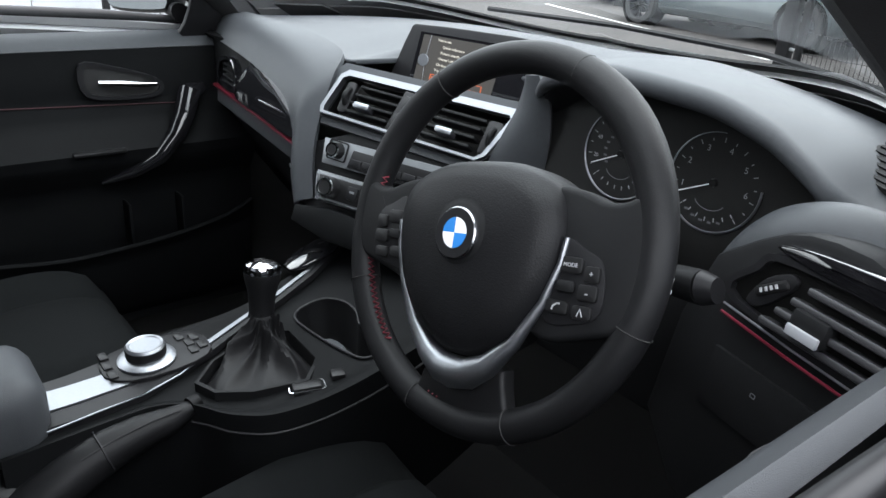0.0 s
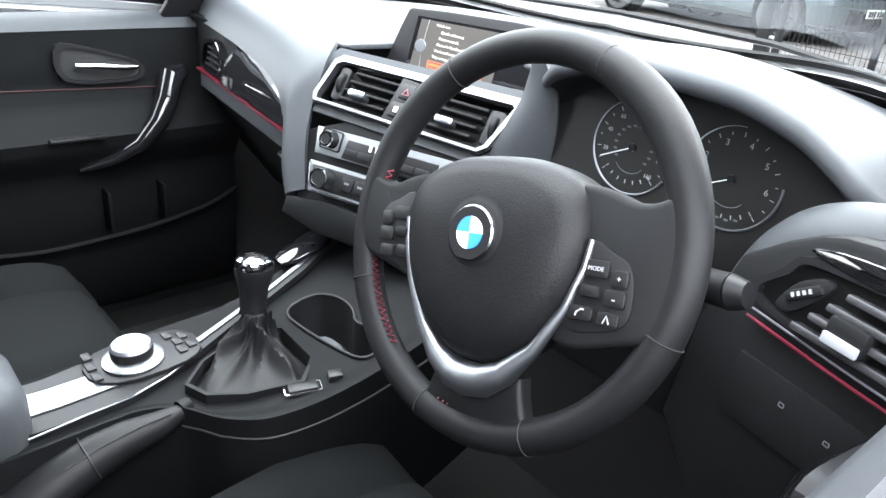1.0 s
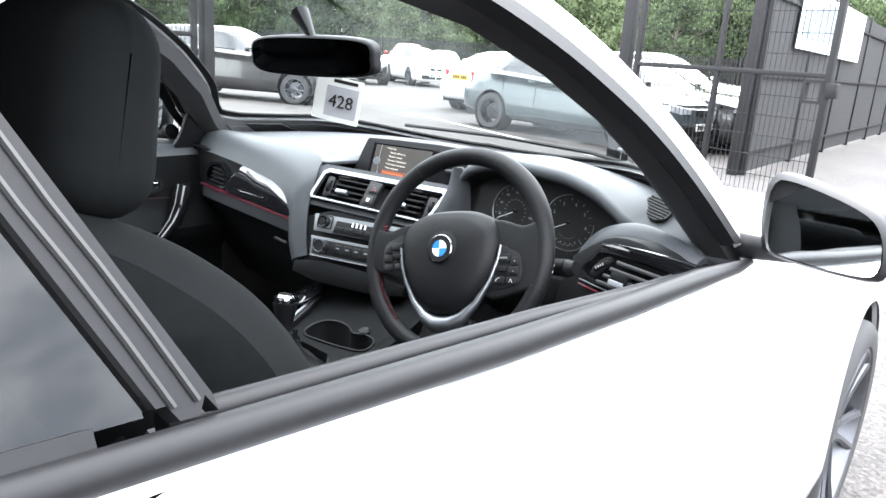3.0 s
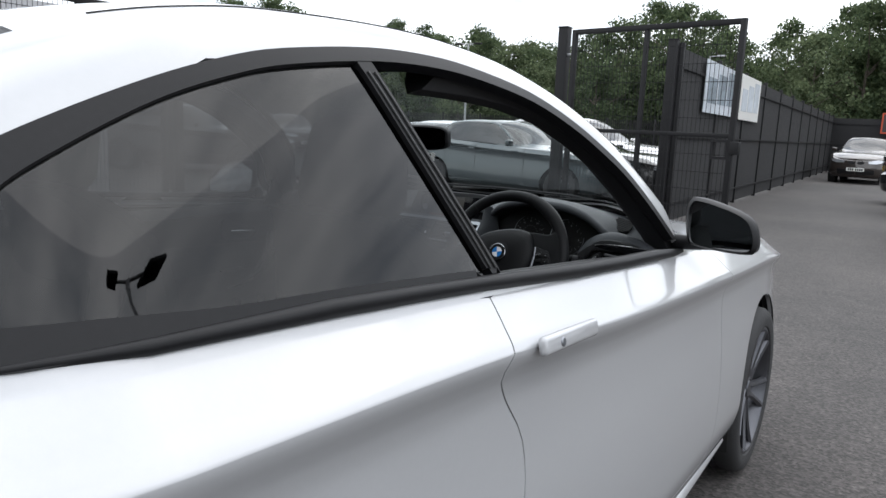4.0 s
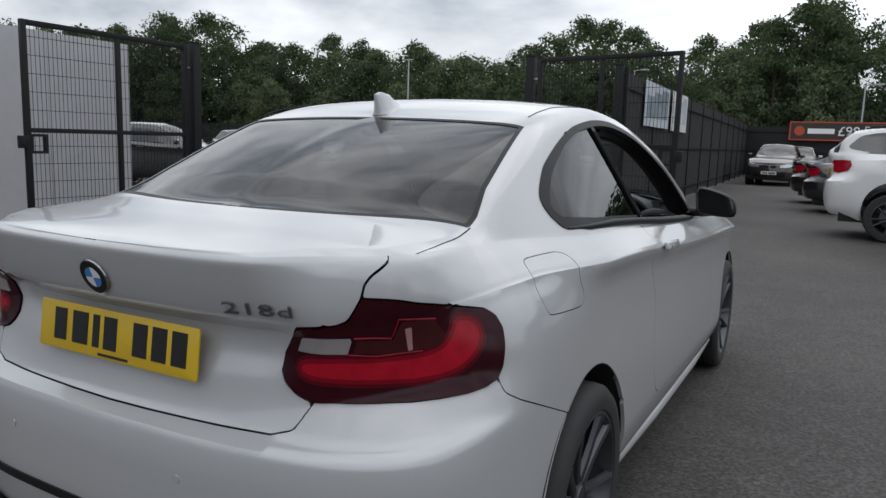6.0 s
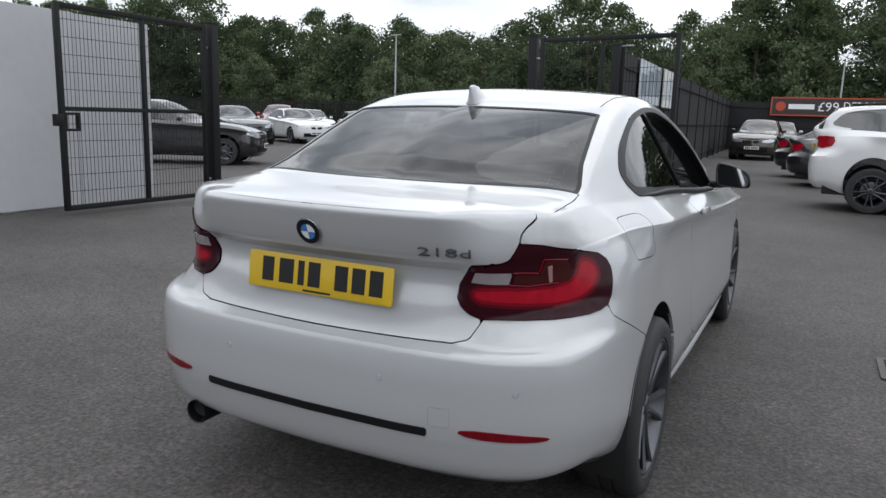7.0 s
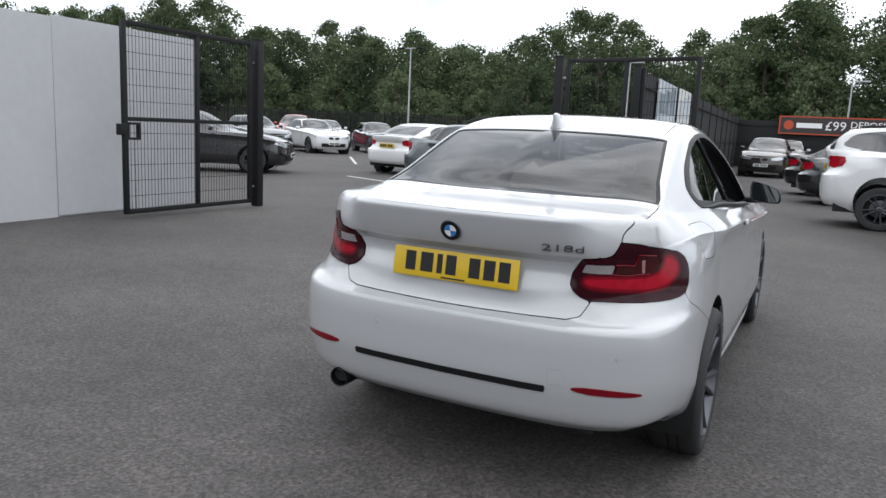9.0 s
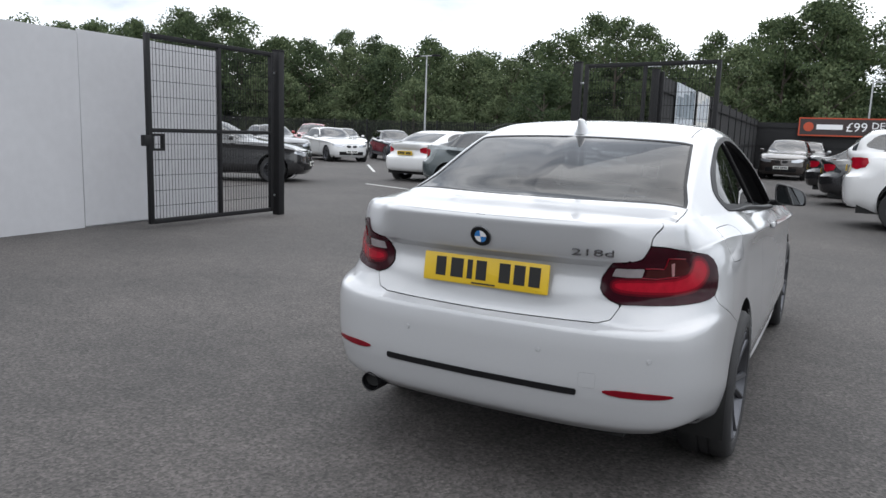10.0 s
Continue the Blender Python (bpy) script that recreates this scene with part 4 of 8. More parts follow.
    # sill strip
    part("sill", tube([(0.80 * sd, 0.42, 0.252), (0.815 * sd, 1.0, 0.246), (0.82 * sd, 1.8, 0.24), (0.812 * sd, 2.3, 0.245)], 0.026, 10), M_WHITE, body)

part("fuel_flap", sheet(LOWER, np.arange(1.05, 1.65, 0.006), np.linspace(0.7, 2, 100), lambda U, V, P: d_flap(P), thick=0.015), M_WHITE, coupe)
boot_bm = joined(
    sheet(LOWER, S_FINE, Q_FINE, lambda U, V, P: d_boot(U, P[..., 2]) - 0.0032, thick=0.012, sides=(1, -1)),
    sheet(UPPER, np.r_[0.02, S_FINE[8:]], R_FINE, lambda U, V, P: boot_deck_depth(P), sides=(1, -1)),
)
boot = part("boot_lid", boot_bm, M_WHITE, coupe)
bumper = part("rear_bumper", sheet(LOWER, S_FINE, Q_FINE, lambda U, V, P: np.minimum(d_bump(U, P[..., 2]), d_arch(P)), thick=0.012, sides=(1, -1)), M_WHITE, coupe)
part("bonnet", sheet(UPPER, S_FINE, R_FINE, lambda U, V, P: bonnet_depth(P), thick=0.012, sides=(1, -1)), M_WHITE, coupe)
screen = part("windscreen", sheet(UPPER, S_FINE, R_FINE, lambda U, V, P: windscreen_depth(P, 0.002), out=-0.004, sides=(1, -1)), M_CLEAR, coupe)
screen.visible_shadow = False
for sd in (1, -1):
    part("screen_edge", sheet(UPPER, np.arange(2.6, 4.2, 0.012), np.linspace(0, 1, 110), lambda U, V, P: np.minimum(windscreen_depth(P, -0.004), 0.020 - windscreen_depth(P, 0)), out=-0.001, thick=0.004, sides=(sd,)), M_BLACKTRIM, screen, "black edge of the windscreen")
rear_glass = part("rear_window", sheet(UPPER, S_FINE, R_FINE, lambda U, V, P: rear_window_depth(P, 0.004), out=-0.004, sides=(1, -1)), M_TINT, coupe, "dark tinted rear window")
for sd in (1, -1):
    part("rear_window_seal", sheet(UPPER, np.arange(0.95, 1.95, 0.006), np.linspace(0.1, 1, 150), lambda U, V, P: np.minimum(rear_window_depth(P, -0.003), 0.014 - rear_window_depth(P)), out=-0.002, thick=0.006, sides=(sd,)), M_BLACKTRIM, rear_glass)
# inner shell: keeps daylight out of the panel gaps, and carries the headliner
part("inner_shell", sheet(LOWER, S_FINE[3::3], Q_FINE[::2], lambda U, V, P: np.minimum(d_arch(P), 1.97 - V), out=-0.03, sides=(1, -1)), M_DARK, coupe)
part("headliner", sheet(UPPER, S_FINE[::2], R_FINE, lambda U, V, P: np.minimum(np.minimum(np.minimum(-side_glass(P) - 0.0, -windscreen_depth(P)), -rear_window_depth(P)), np.minimum(np.minimum(P[..., 1] + 0.2, 1.95 - P[..., 1]), P[..., 2] - np.interp(P[..., 1], [0.05, 0.3, 1.3, 1.75, 1.95], [1.0, 1.10, 1.06, 1.04, 1.0]))), out=-0.022, thick=0.004, sides=(1, -1)), M_HEADLINER, coupe, "anthracite headliner and pillar trim")
part("underbody", joined(box(1.5, 1.7, 0.06, (0, 1.35, 0.23)), box(1.1, 0.9, 0.1, (0, -0.3, 0.33)), box(1.2, 1.0, 0.1, (0, 2.9, 0.27))), M_DARK, coupe)

# tail lamps: dark red shell, a bright bar, a reversing lens
for sd in (1, -1):
    QL = np.linspace(0.62, 1.75, 140)
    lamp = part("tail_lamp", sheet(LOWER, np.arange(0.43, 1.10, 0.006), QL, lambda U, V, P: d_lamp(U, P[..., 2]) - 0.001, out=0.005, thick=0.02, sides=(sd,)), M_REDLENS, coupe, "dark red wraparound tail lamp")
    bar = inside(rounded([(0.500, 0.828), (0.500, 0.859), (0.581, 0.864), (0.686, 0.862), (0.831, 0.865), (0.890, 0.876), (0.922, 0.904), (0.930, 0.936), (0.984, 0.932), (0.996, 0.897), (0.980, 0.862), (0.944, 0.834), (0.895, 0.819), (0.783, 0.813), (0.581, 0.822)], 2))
    # the bar's soft glow, painted as nested red sheets, brightest innermost
    for name, grow, mat, out in (("bar_surround", 0.012, M_REDHALO, 0.0058), ("bar_edge", 0.004, M_REDSOFT, 0.0064), ("light_bar", -0.005, M_REDBRIGHT, 0.0070)):
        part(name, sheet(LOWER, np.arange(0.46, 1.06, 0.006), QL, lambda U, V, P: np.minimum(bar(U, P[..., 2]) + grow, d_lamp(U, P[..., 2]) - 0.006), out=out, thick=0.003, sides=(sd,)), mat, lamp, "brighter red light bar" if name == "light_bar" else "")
    lens = inside([(0.495, 0.876), (0.507, 0.907), (0.624, 0.909), (0.614, 0.877)])
    part("reversing_lens", sheet(LOWER, np.arange(0.46, 0.68, 0.005), QL, lambda U, V, P: lens(U, P[..., 2]), out=0.0075, thick=0.003, sides=(sd,)), M_CLEARLENS, lamp, "clear reversing light lens")
    amber = inside([(0.626, 0.879), (0.634, 0.905), (0.738, 0.903), (0.765, 0.942), (0.87, 0.939), (0.905, 0.905), (0.885, 0.884), (0.79, 0.876), (0.70, 0.875)])
    part("indicator_field", sheet(LOWER, np.arange(0.61, 0.92, 0.006), QL, lambda U, V, P: amber(U, P[..., 2]), out=0.0078, thick=0.002, sides=(sd,)), M_BROWNLENS, lamp)
    for line in ([(0.629, 0.908), (0.68, 0.908), (0.734, 0.906), (0.747, 0.920), (0.757, 0.944), (0.80, 0.943), (0.88, 0.940)], [(0.614, 0.876), (0.686, 0.871), (0.77, 0.873), (0.845, 0.876)]):
        path = []
        for s_, z_ in line:
            col = LOWER(np.full(400, s_), np.linspace(0.6, 1.75, 400))
            c = col[int(np.argmin(np.abs(col[:, 2] - z_)))]
            path.append(((c[0] + 0.0035) * sd, c[1] - 0.0065, c[2]))
        part("light_line", tube(path, 0.0022, 8), M_REDSOFT, lamp, "thin red light line")
    chip = inside([(0.776, 0.925), (0.799, 0.928), (0.810, 0.880), (0.792, 0.878)])
    part("indicator_lens", sheet(LOWER, np.arange(0.765, 0.82, 0.004), QL, lambda U, V, P: chip(U, P[..., 2]), out=0.0095, thick=0.003, sides=(sd,)), M_PINKLENS, lamp, "small clear indicator lens")
    refl = inside(rounded([(0.476, 0.480), (0.557, 0.490), (0.700, 0.480), (0.752, 0.472), (0.735, 0.464), (0.653, 0.461), (0.524, 0.464)], 1))
    part("bumper_reflector", sheet(LOWER, np.arange(0.46, 0.80, 0.008), np.linspace(0.18, 0.40, 70), lambda U, V, P: refl(U, P[..., 2]), out=0.004, thick=0.008, sides=(sd,)), M_REDSOFT, bumper, "slim red bumper reflector")
part("bumper_strip", sheet(LOWER, np.linspace(0, 0.45, 60), np.linspace(0.15, 0.36, 60), lambda U, V, P: np.minimum(np.minimum(P[..., 2] - 0.450, 0.474 - P[..., 2]), 0.40 - U), out=0.004, thick=0.008, sides=(1, -1)), M_BLACKTRIM, bumper, "black strip across the bumper")
for sx in (-0.29, 0.25, 0.63):
    p = LOWER(np.array([abs(sx) * 1.02]), np.array([0.48]))[0]
    n = Vector((0.12 * np.sign(sx), -1, 0)) if abs(sx) < 0.5 else Vector((0.55 * np.sign(sx), -0.85, 0))
    q = n.to_track_quat("Z", "Y").to_matrix().to_4x4()
    part("parking_sensor", moved(joined(lathe([(0.0, 0.002), (0.007, 0.002), (0.0075, 0.001)], 16), lathe([(0.0088, 0.001), (0.0091, 0.0018), (0.0096, 0.001)], 16)), Matrix.Translation((p[0] * np.sign(sx), p[1], p[2])) @ q), M_WHITE, bumper)
part("tow_cover", moved(frame_piece(rect(0.06, 0.055, 0.006), rect(0.0592, 0.0542, 0.005), 0.0005), basis((0.435, -0.878, 0.512), (0.975, 0.22, 0), (0, -0.03, 1))), M_GREYLINE, bumper, "thin gap round the towing eye cover")
ex = part("exhaust", joined(lathe([(0.037, 0.004), (0.041, 0.0), (0.042, 0.006), (0.041, 0.16), (0.036, 0.16), (0.036, 0.01)], 28, "y", (-0.512, -0.832, 0.304))), M_BLACKTRIM, coupe, "round dark metal exhaust tip")
part("pipe_inside", lathe([(0.0, 0.012), (0.0375, 0.008)], 20, "y", (-0.512, -0.815, 0.318)), M_DARK, ex)

def rear_at(s, z):
    """The place on the rear face at arc length s and height z."""
    q = np.linspace(0, 2, 400)
    p = LOWER(np.full_like(q, abs(s)), q)
    k = int(np.argmin(np.abs(p[:, 2] - z)))
    return Vector((p[k, 0] * (1 if s >= 0 else -1), p[k, 1], p[k, 2]))


# number plate with plain bars, roundel, model figures
PL = basis((0, min(rear_at(0, 0.795).y, rear_at(0, 0.895).y - 0.016) - 0.004, 0.842), (1, 0, 0), (0, 0.12, 1))
plate_ = part("number_plate", moved(plate(rect(0.52, 0.111, 0.006), 0.004, 0.001), PL), M_YELLOW, boot, "yellow rear number plate with dark bars")
for k, w in ((-0.185, 0.05), (-0.115, 0.062), (-0.06, 0.026), (-0.012, 0.05), (0.085, 0.052), (0.145, 0.052), (0.205, 0.052)):
    part("plate_bar", moved(box(w * 0.86, 0.074, 0.0015, (k, 0.004, 0.0045)), PL), M_INK, plate_)
part("plate_maker_bar", moved(box(0.10, 0.006, 0.001, (0, -0.047, 0.0045)), PL), M_INK, plate_)


def roundel(m, r, parent):
    """A round enamel badge: black ring, quarters in blue and white."""
    b = part("badge", moved(lathe([(0.0, 0.003), (r * 0.6, 0.003), (r * 0.93, 0.0025), (r * 0.94, 0.004), (r, 0.003), (r * 1.02, 0.0)], 40), m), M_DULL, parent, "round badge with blue and white quarters")
    part("badge_ring", moved(lathe([(r * 0.585, 0.0042), (r * 0.94, 0.0042), (r * 0.95, 0.002)], 40), m), M_BLACKTRIM, b)
    for k in range(4):
        a = [(0, 0)] + [(r * 0.58 * math.cos(radians(90 * k + 9 * i)), r * 0.58 * math.sin(radians(90 * k + 9 * i))) for i in range(11)]
        part("quarter", moved(plate(a, 0.0012), m @ Matrix.Translation((0, 0, 0.0035))), M_BLUE if k % 2 else M_ENAMEL, b)
    return b


b0, b1 = rear_at(0.004, 0.955), rear_at(0.004, 1.015)
roundel(basis((0, (b0.y + b1.y) / 2 - 0.003, 0.985), (1, 0, 0), (0, b1.y - b0.y, b1.z - b0.z)), 0.041, boot)
f0, f1 = rear_at(0.33, 0.957), rear_at(0.51, 0.957)
g0, g1 = rear_at(0.42, 0.938), rear_at(0.42, 0.980)
part("model_lettering", moved(words("218d", 0.040, 0.002), basis((g0 + g1) / 2 + Vector((0.002, -0.003, 0)), f1 - f0, g1 - g0) @ Matrix.Diagonal((1.9, 1, 1, 1))), M_DULL, boot, "chrome model figures")

# shark fin
fin = bmesh.new()
rows = []
for t in (0.0, 0.08, 0.2, 0.4, 0.6, 0.78, 0.9, 0.97, 1.0):
    y0, y1 = 0.232 - 0.014 * t + 0.03 * max(0.0, t - 0.9) / 0.1, 0.425 - 0.125 * t**0.75 - 0.04 * max(0.0, t - 0.9) / 0.1
    ring = []
    for a in np.linspace(0, 2 * math.pi, 20, endpoint=False):
        yy = (y0 + y1) / 2 - (y1 - y0) / 2 * math.cos(a)
        ring.append(fin.verts.new((0.038 * math.sin(a) * (1 - 0.82 * t**0.55) * (1 + 0.35 * math.cos(a)), yy, 1.368 + 0.036 * (yy - 0.23) / 0.19 + 0.078 * t - 0.016 * t * (yy - 0.22) / 0.1)))
    rows.append(ring)
for a, b in zip(rows, rows[1:]):
    for k in range(20):
        fin.faces.new([a[k], a[(k + 1) % 20], b[(k + 1) % 20], b[k]])
fin.faces.new(rows[-1])
bmesh.ops.recalc_face_normals(fin, faces=fin.faces)
part("roof_aerial", moved(fin, Matrix.Translation((0, -0.038, 0.004))), M_WHITE, coupe, "white shark fin aerial")

# roof joint lines
for sd in (1, -1):
    line = []
    rr = np.linspace(0.25, 0.98, 300)
    for s0 in np.arange(1.45, 2.75, 0.03):
        p = UPPER(np.full_like(rr, s0), rr)
        if 0.22 < p[0, 1] < 1.2:
            k = int(np.argmin(np.abs(p[:, 0] - 0.525)))
            line.append((p[k, 0] * sd, p[k, 1], p[k, 2] - 0.0005))
    part("roof_seam", tube(line, 0.0022, 6), M_DARK, body)

# door mirrors
for sd in (1, -1):
    m = basis((0.895 * sd, 1.735, 1.035), (1 * sd, 0.0, 0.0), (0, 0, 1))
    prof = rounded([(-0.085, -0.045), (-0.06, -0.064), (0.095, -0.072), (0.118, -0.055), (0.108, 0.01), (0.075, 0.046), (-0.045, 0.080), (-0.092, 0.078)], 2)
    hb = bmesh.new()
    rings = []
    for t, k in ((0.0, 0.90), (0.012, 1.0), (0.05, 1.0), (0.09, 0.86), (0.115, 0.55), (0.122, 0.2)):
        rings.append([hb.verts.new(((0.876 + 0.01 * (1 - k) + 0.89 * x * k) * sd, 1.70 + t, 1.045 + 0.90 * z * k)) for x, z in prof])
    for a, b in zip(rings, rings[1:]):
        for i in range(len(a)):
            j = (i + 1) % len(a)
            hb.faces.new([a[i], a[j], b[j], b[i]])
    hb.faces.new(rings[-1])
    inner = [hb.verts.new((v.co.x * 0.997 + 0.0027 * 0.895 * sd, v.co.y + 0.012, v.co.z)) for v in rings[0]]
    for i in range(len(inner)):
        j = (i + 1) % len(inner)
        hb.faces.new([rings[0][i], rings[0][j], inner[j], inner[i]])
    hb.faces.new(inner)
    bmesh.ops.recalc_face_normals(hb, faces=hb.faces)
    for f in hb.faces:
        c = f.calc_center_median()
        f.material_index = 0 if (c.y > 1.755 and c.z > 1.0) else 1
    turn = Matrix.Translation((0.82 * sd, 1.76 if sd > 0 else 1.675, 0)) @ Matrix.Rotation(radians(30 if sd < 0 else 0), 4, "Z") @ Matrix.Translation((-0.82 * sd, -1.76, 0))
    mirror = part("door_mirror", moved(hb, turn), [M_WHITE, M_BLACKTRIM], coupe, "black and white door mirror")
    gl = plate([(x * 0.80 * sd, z * 0.79) for x, z in prof], 0.003)
    part("mirror_glass", moved(gl, turn @ basis((0.876 * sd, 1.7085, 1.045), (1, -0.06 * sd, 0), (0, 0.09, 1))), M_MIRROR, mirror)
    foot = 1.735 if sd > 0 else 1.65
    part("mirror_foot", tube([(0.765 * sd, foot, 0.992), (0.80 * sd, foot, 0.994), (0.87 * sd, foot + 0.005, 1.0)], [0.024, 0.022, 0.021], 14, flat=0.8), M_BLACKTRIM, mirror)
    part("indicator", moved(box(0.03, 0.012, 0.01, (0.962 * sd, 1.75, 1.01), 0.004), turn), M_CLEARLENS, mirror)

# wheels and arch liners
for sd in (1, -1):
    for wy in (0.0, 2.69):
        wheel(coupe, wheel_pose(0.756 * sd, wy, 0.322), radius=0.322, rim_r=0.243)
        liner = bmesh.new()
        a0 = None
        ringa, ringb = [], []
        for k in range(33):
            a = math.pi * (-0.12 + 1.24 * k / 32)
            c, s_ = math.cos(a) * 0.374, math.sin(a) * 0.374
            ringa.append(liner.verts.new((0.845 * sd, wy + c, 0.325 + s_)))
            ringb.append(liner.verts.new((0.52 * sd, wy + c, 0.325 + s_)))
        for k in range(32):
            liner.faces.new([ringa[k], ringa[k + 1], ringb[k + 1], ringb[k]])
        liner.faces.new(ringb)
        part("wheel_arch_liner", liner, M_DARK, coupe)
# wiper under the screen
part("wiper", tube([(0.55, 1.98, 1.045), (0.3, 2.085, 1.055), (0.0, 2.135, 1.054), (-0.3, 2.10, 1.05)], 0.005, 6), M_BLACKTRIM, coupe)


# ---- the coupe's cabin ----
def fascia_y(x):
    return np.interp(x, [-0.74, -0.2], [1.741, 1.66])


# dashboard skin: from a front lip back to the windscreen, with the hood over the dials
lip_y = curve([-0.76, -0.6, -0.46, -0.36, -0.27, -0.185, -0.152, -0.138, -0.122, 0.0, 0.11, 0.15, 0.19, 0.25, 0.38, 0.5, 0.57, 0.61, 0.66, 0.76], [1.80, 1.79, 1.775, 1.765, 1.755, 1.735, 1.738, 1.775, 1.85, 1.88, 1.87, 1.83, 1.79, 1.745, 1.725, 1.735, 1.755, 1.80, 1.80, 1.79])
lip_z = curve([-0.76, -0.6, -0.46, -0.36, -0.27, -0.185, -0.12, 0.0, 0.12, 0.19, 0.242, 0.30, 0.36, 0.45, 0.52, 0.56, 0.60, 0.66, 0.76], [0.995, 1.0, 1.003, 1.003, 1.0, 0.992, 0.998, 1.0, 1.004, 1.018, 1.046, 1.065, 1.073, 1.069, 1.050, 1.022, 0.985, 0.975, 0.965])


def skin(U, V):
    """From the windscreen (V = 1) to the front lip (V = 0), then round and under it (V = -1)."""
    x = U
    back = 2.08 - 0.42 * x**2
    y0, z0 = lip_y(x), lip_z(x)
    t, k = np.clip(V, 0, 1), np.clip(-V, 0, 1)
    base = 1.030 - 0.055 * (np.abs(x) / 0.75) ** 3 + 0.018 * smooth(0.05, 0.3, x)
    r = 0.004 + 0.008 * smooth(0.1, 0.25, x)
    y = y0 + (back - y0) * t - r * np.sin(math.pi * k)
    z = z0 + (base - z0) * smooth(0.0, 1.0, t) + 0.010 * np.sin(math.pi * t) * (1 - np.abs(x)) - r * (1 - np.cos(math.pi * k))
    return np.stack([x, y, z], -1)


dash = part("dashboard", sheet(skin, np.linspace(-0.70, 0.76, 126), np.r_[np.linspace(-1, 0, 9), 0.015, 0.04, np.linspace(0.08, 1, 24)], thick=0.003, flip=False), M_DASHTOP, coupe, "dark grey soft dashboard with black and aluminium trim")


def along(pts):
    k = np.linspace(0, 1, len(pts))
    f = [curve(k, [p[i] for p in pts]) for i in range(3)]
    return lambda u: np.stack([g(u) for g in f], -1)


# the skin rolls over its passenger edge and runs down beside the vents as one cheek
roll_in = along([(-0.70, 1.797, 0.997), (-0.6, 1.79, 1.0), (-0.46, 1.775, 1.003), (-0.36, 1.765, 1.003), (-0.27, 1.755, 1.0), (-0.185, 1.735, 0.992), (-0.155, 1.70, 0.968), (-0.147, 1.675, 0.925), (-0.132, 1.65, 0.86), (-0.112, 1.637, 0.795)])
roll_out = along([(-0.70, 1.745, 0.948), (-0.6, 1.722, 0.950), (-0.45, 1.697, 0.946), (-0.37, 1.684, 0.940), (-0.285, 1.670, 0.933), (-0.215, 1.655, 0.915), (-0.187, 1.648, 0.882), (-0.178, 1.645, 0.845), (-0.170, 1.643, 0.80), (-0.148, 1.64, 0.765)])


def cheek(U, V):
    a, b = roll_in(U), roll_out(U)
    w = smooth(0.35, 0.7, U)[..., None]
    n = (1 - w) * np.array([-0.1, -0.45, 0.85]) + w * np.array([-0.35, -0.9, 0.2])
    return a + (b - a) * V[..., None] + n * 0.017 * np.sin(math.pi * np.clip(V, 0, 1))[..., None]


part("dashboard_roll", sheet(cheek, np.linspace(0, 1, 60), np.linspace(0, 1, 12), thick=0.008, flip=False), M_DASHTOP, dash)
part("display_shelf", moved(plate([(-0.118, 1.725), (0.134, 1.815), (0.14, 1.90), (-0.11, 1.86)], 0.004), Matrix.Translation((0, 0, 0.962))), M_INK, dash)


def under(U, V):
    """Face below the lip, passenger and middle part."""
    x = U
    y0, z0 = 1.76 + 0 * x, 0.965 + 0 * x
    pts_y = [y0, y0 - 0.04, fascia_y(x), fascia_y(x) + 0.0, fascia_y(x) + 0.03, fascia_y(x) + 0.10, fascia_y(x) + 0.2]
    pts_z = [z0, z0 - 0.004, 0.948 + 0 * x, 0.83 + 0 * x, 0.79 + 0 * x, 0.68 + 0 * x, 0.55 + 0 * x]
    k = V * 6
    i = np.clip(k.astype(int), 0, 5)
    f = k - i
    f = f * f * (3 - 2 * f) * 0.4 + f * 0.6
    Y, Z = np.stack(pts_y), np.stack(pts_z)
    a = np.indices(x.shape)
    return np.stack([x, Y[i, a[0], a[1]] * (1 - f) + Y[np.minimum(i + 1, 6), a[0], a[1]] * f, Z[i, a[0], a[1]] * (1 - f) + Z[np.minimum(i + 1, 6), a[0], a[1]] * f], -1)


part("passenger_fascia", sheet(under, np.linspace(-0.76, -0.215, 40), np.linspace(0, 1, 37), thick=0.01, flip=True), M_SOFT, dash)
PF = basis((-0.2, 1.66, 0.865), (0.989, -0.148, 0), (0, 0, 1))


def on_fascia(pts):
    return [((x + 0.2) / 0.989, z - 0.865) for x, z in pts]


part("gloss_panel", moved(plate(splined(on_fascia([(-0.50, 0.872), (-0.44, 0.948), (-0.36, 0.944), (-0.27, 0.932), (-0.19, 0.905), (-0.176, 0.870), (-0.35, 0.868)]), 4), 0.012, 0.004), basis((-0.2, 1.648, 0.865), (0.989, -0.148, 0), (0, 0.30, 1))), M_GLOSS, dash, "piano black trim panel")
part("red_line", moved(box(0.49, 0.0045, 0.012, (-0.205, 0.0, 0.015), 0.0015), PF), M_REDLINE, dash, "thin coral red trim line")
part("grey_strip", moved(plate([(-0.46, -0.038), (0.022, -0.036), (0.022, -0.006), (-0.45, -0.006)], 0.012, 0.004), PF), material("matt_grey_trim", (0.045, 0.048, 0.052), 0.45, metal=0.2, var=0.06, spec=0.25), dash, "matt grey trim strip")
part("glovebox_latch", moved(box(0.06, 0.008, 0.008, (-0.10, -0.085, -0.03), 0.003), PF), M_SATIN, dash)
part("fascia_vent_frame", moved(frame_piece(splined(on_fascia([(-0.62, 0.872), (-0.605, 0.922), (-0.54, 0.938), (-0.50, 0.915), (-0.51, 0.875)]), 4), splined(on_fascia([(-0.612, 0.878), (-0.597, 0.917), (-0.54, 0.931), (-0.508, 0.911), (-0.518, 0.88)]), 4), 0.016), PF), M_GLOSS, dash)
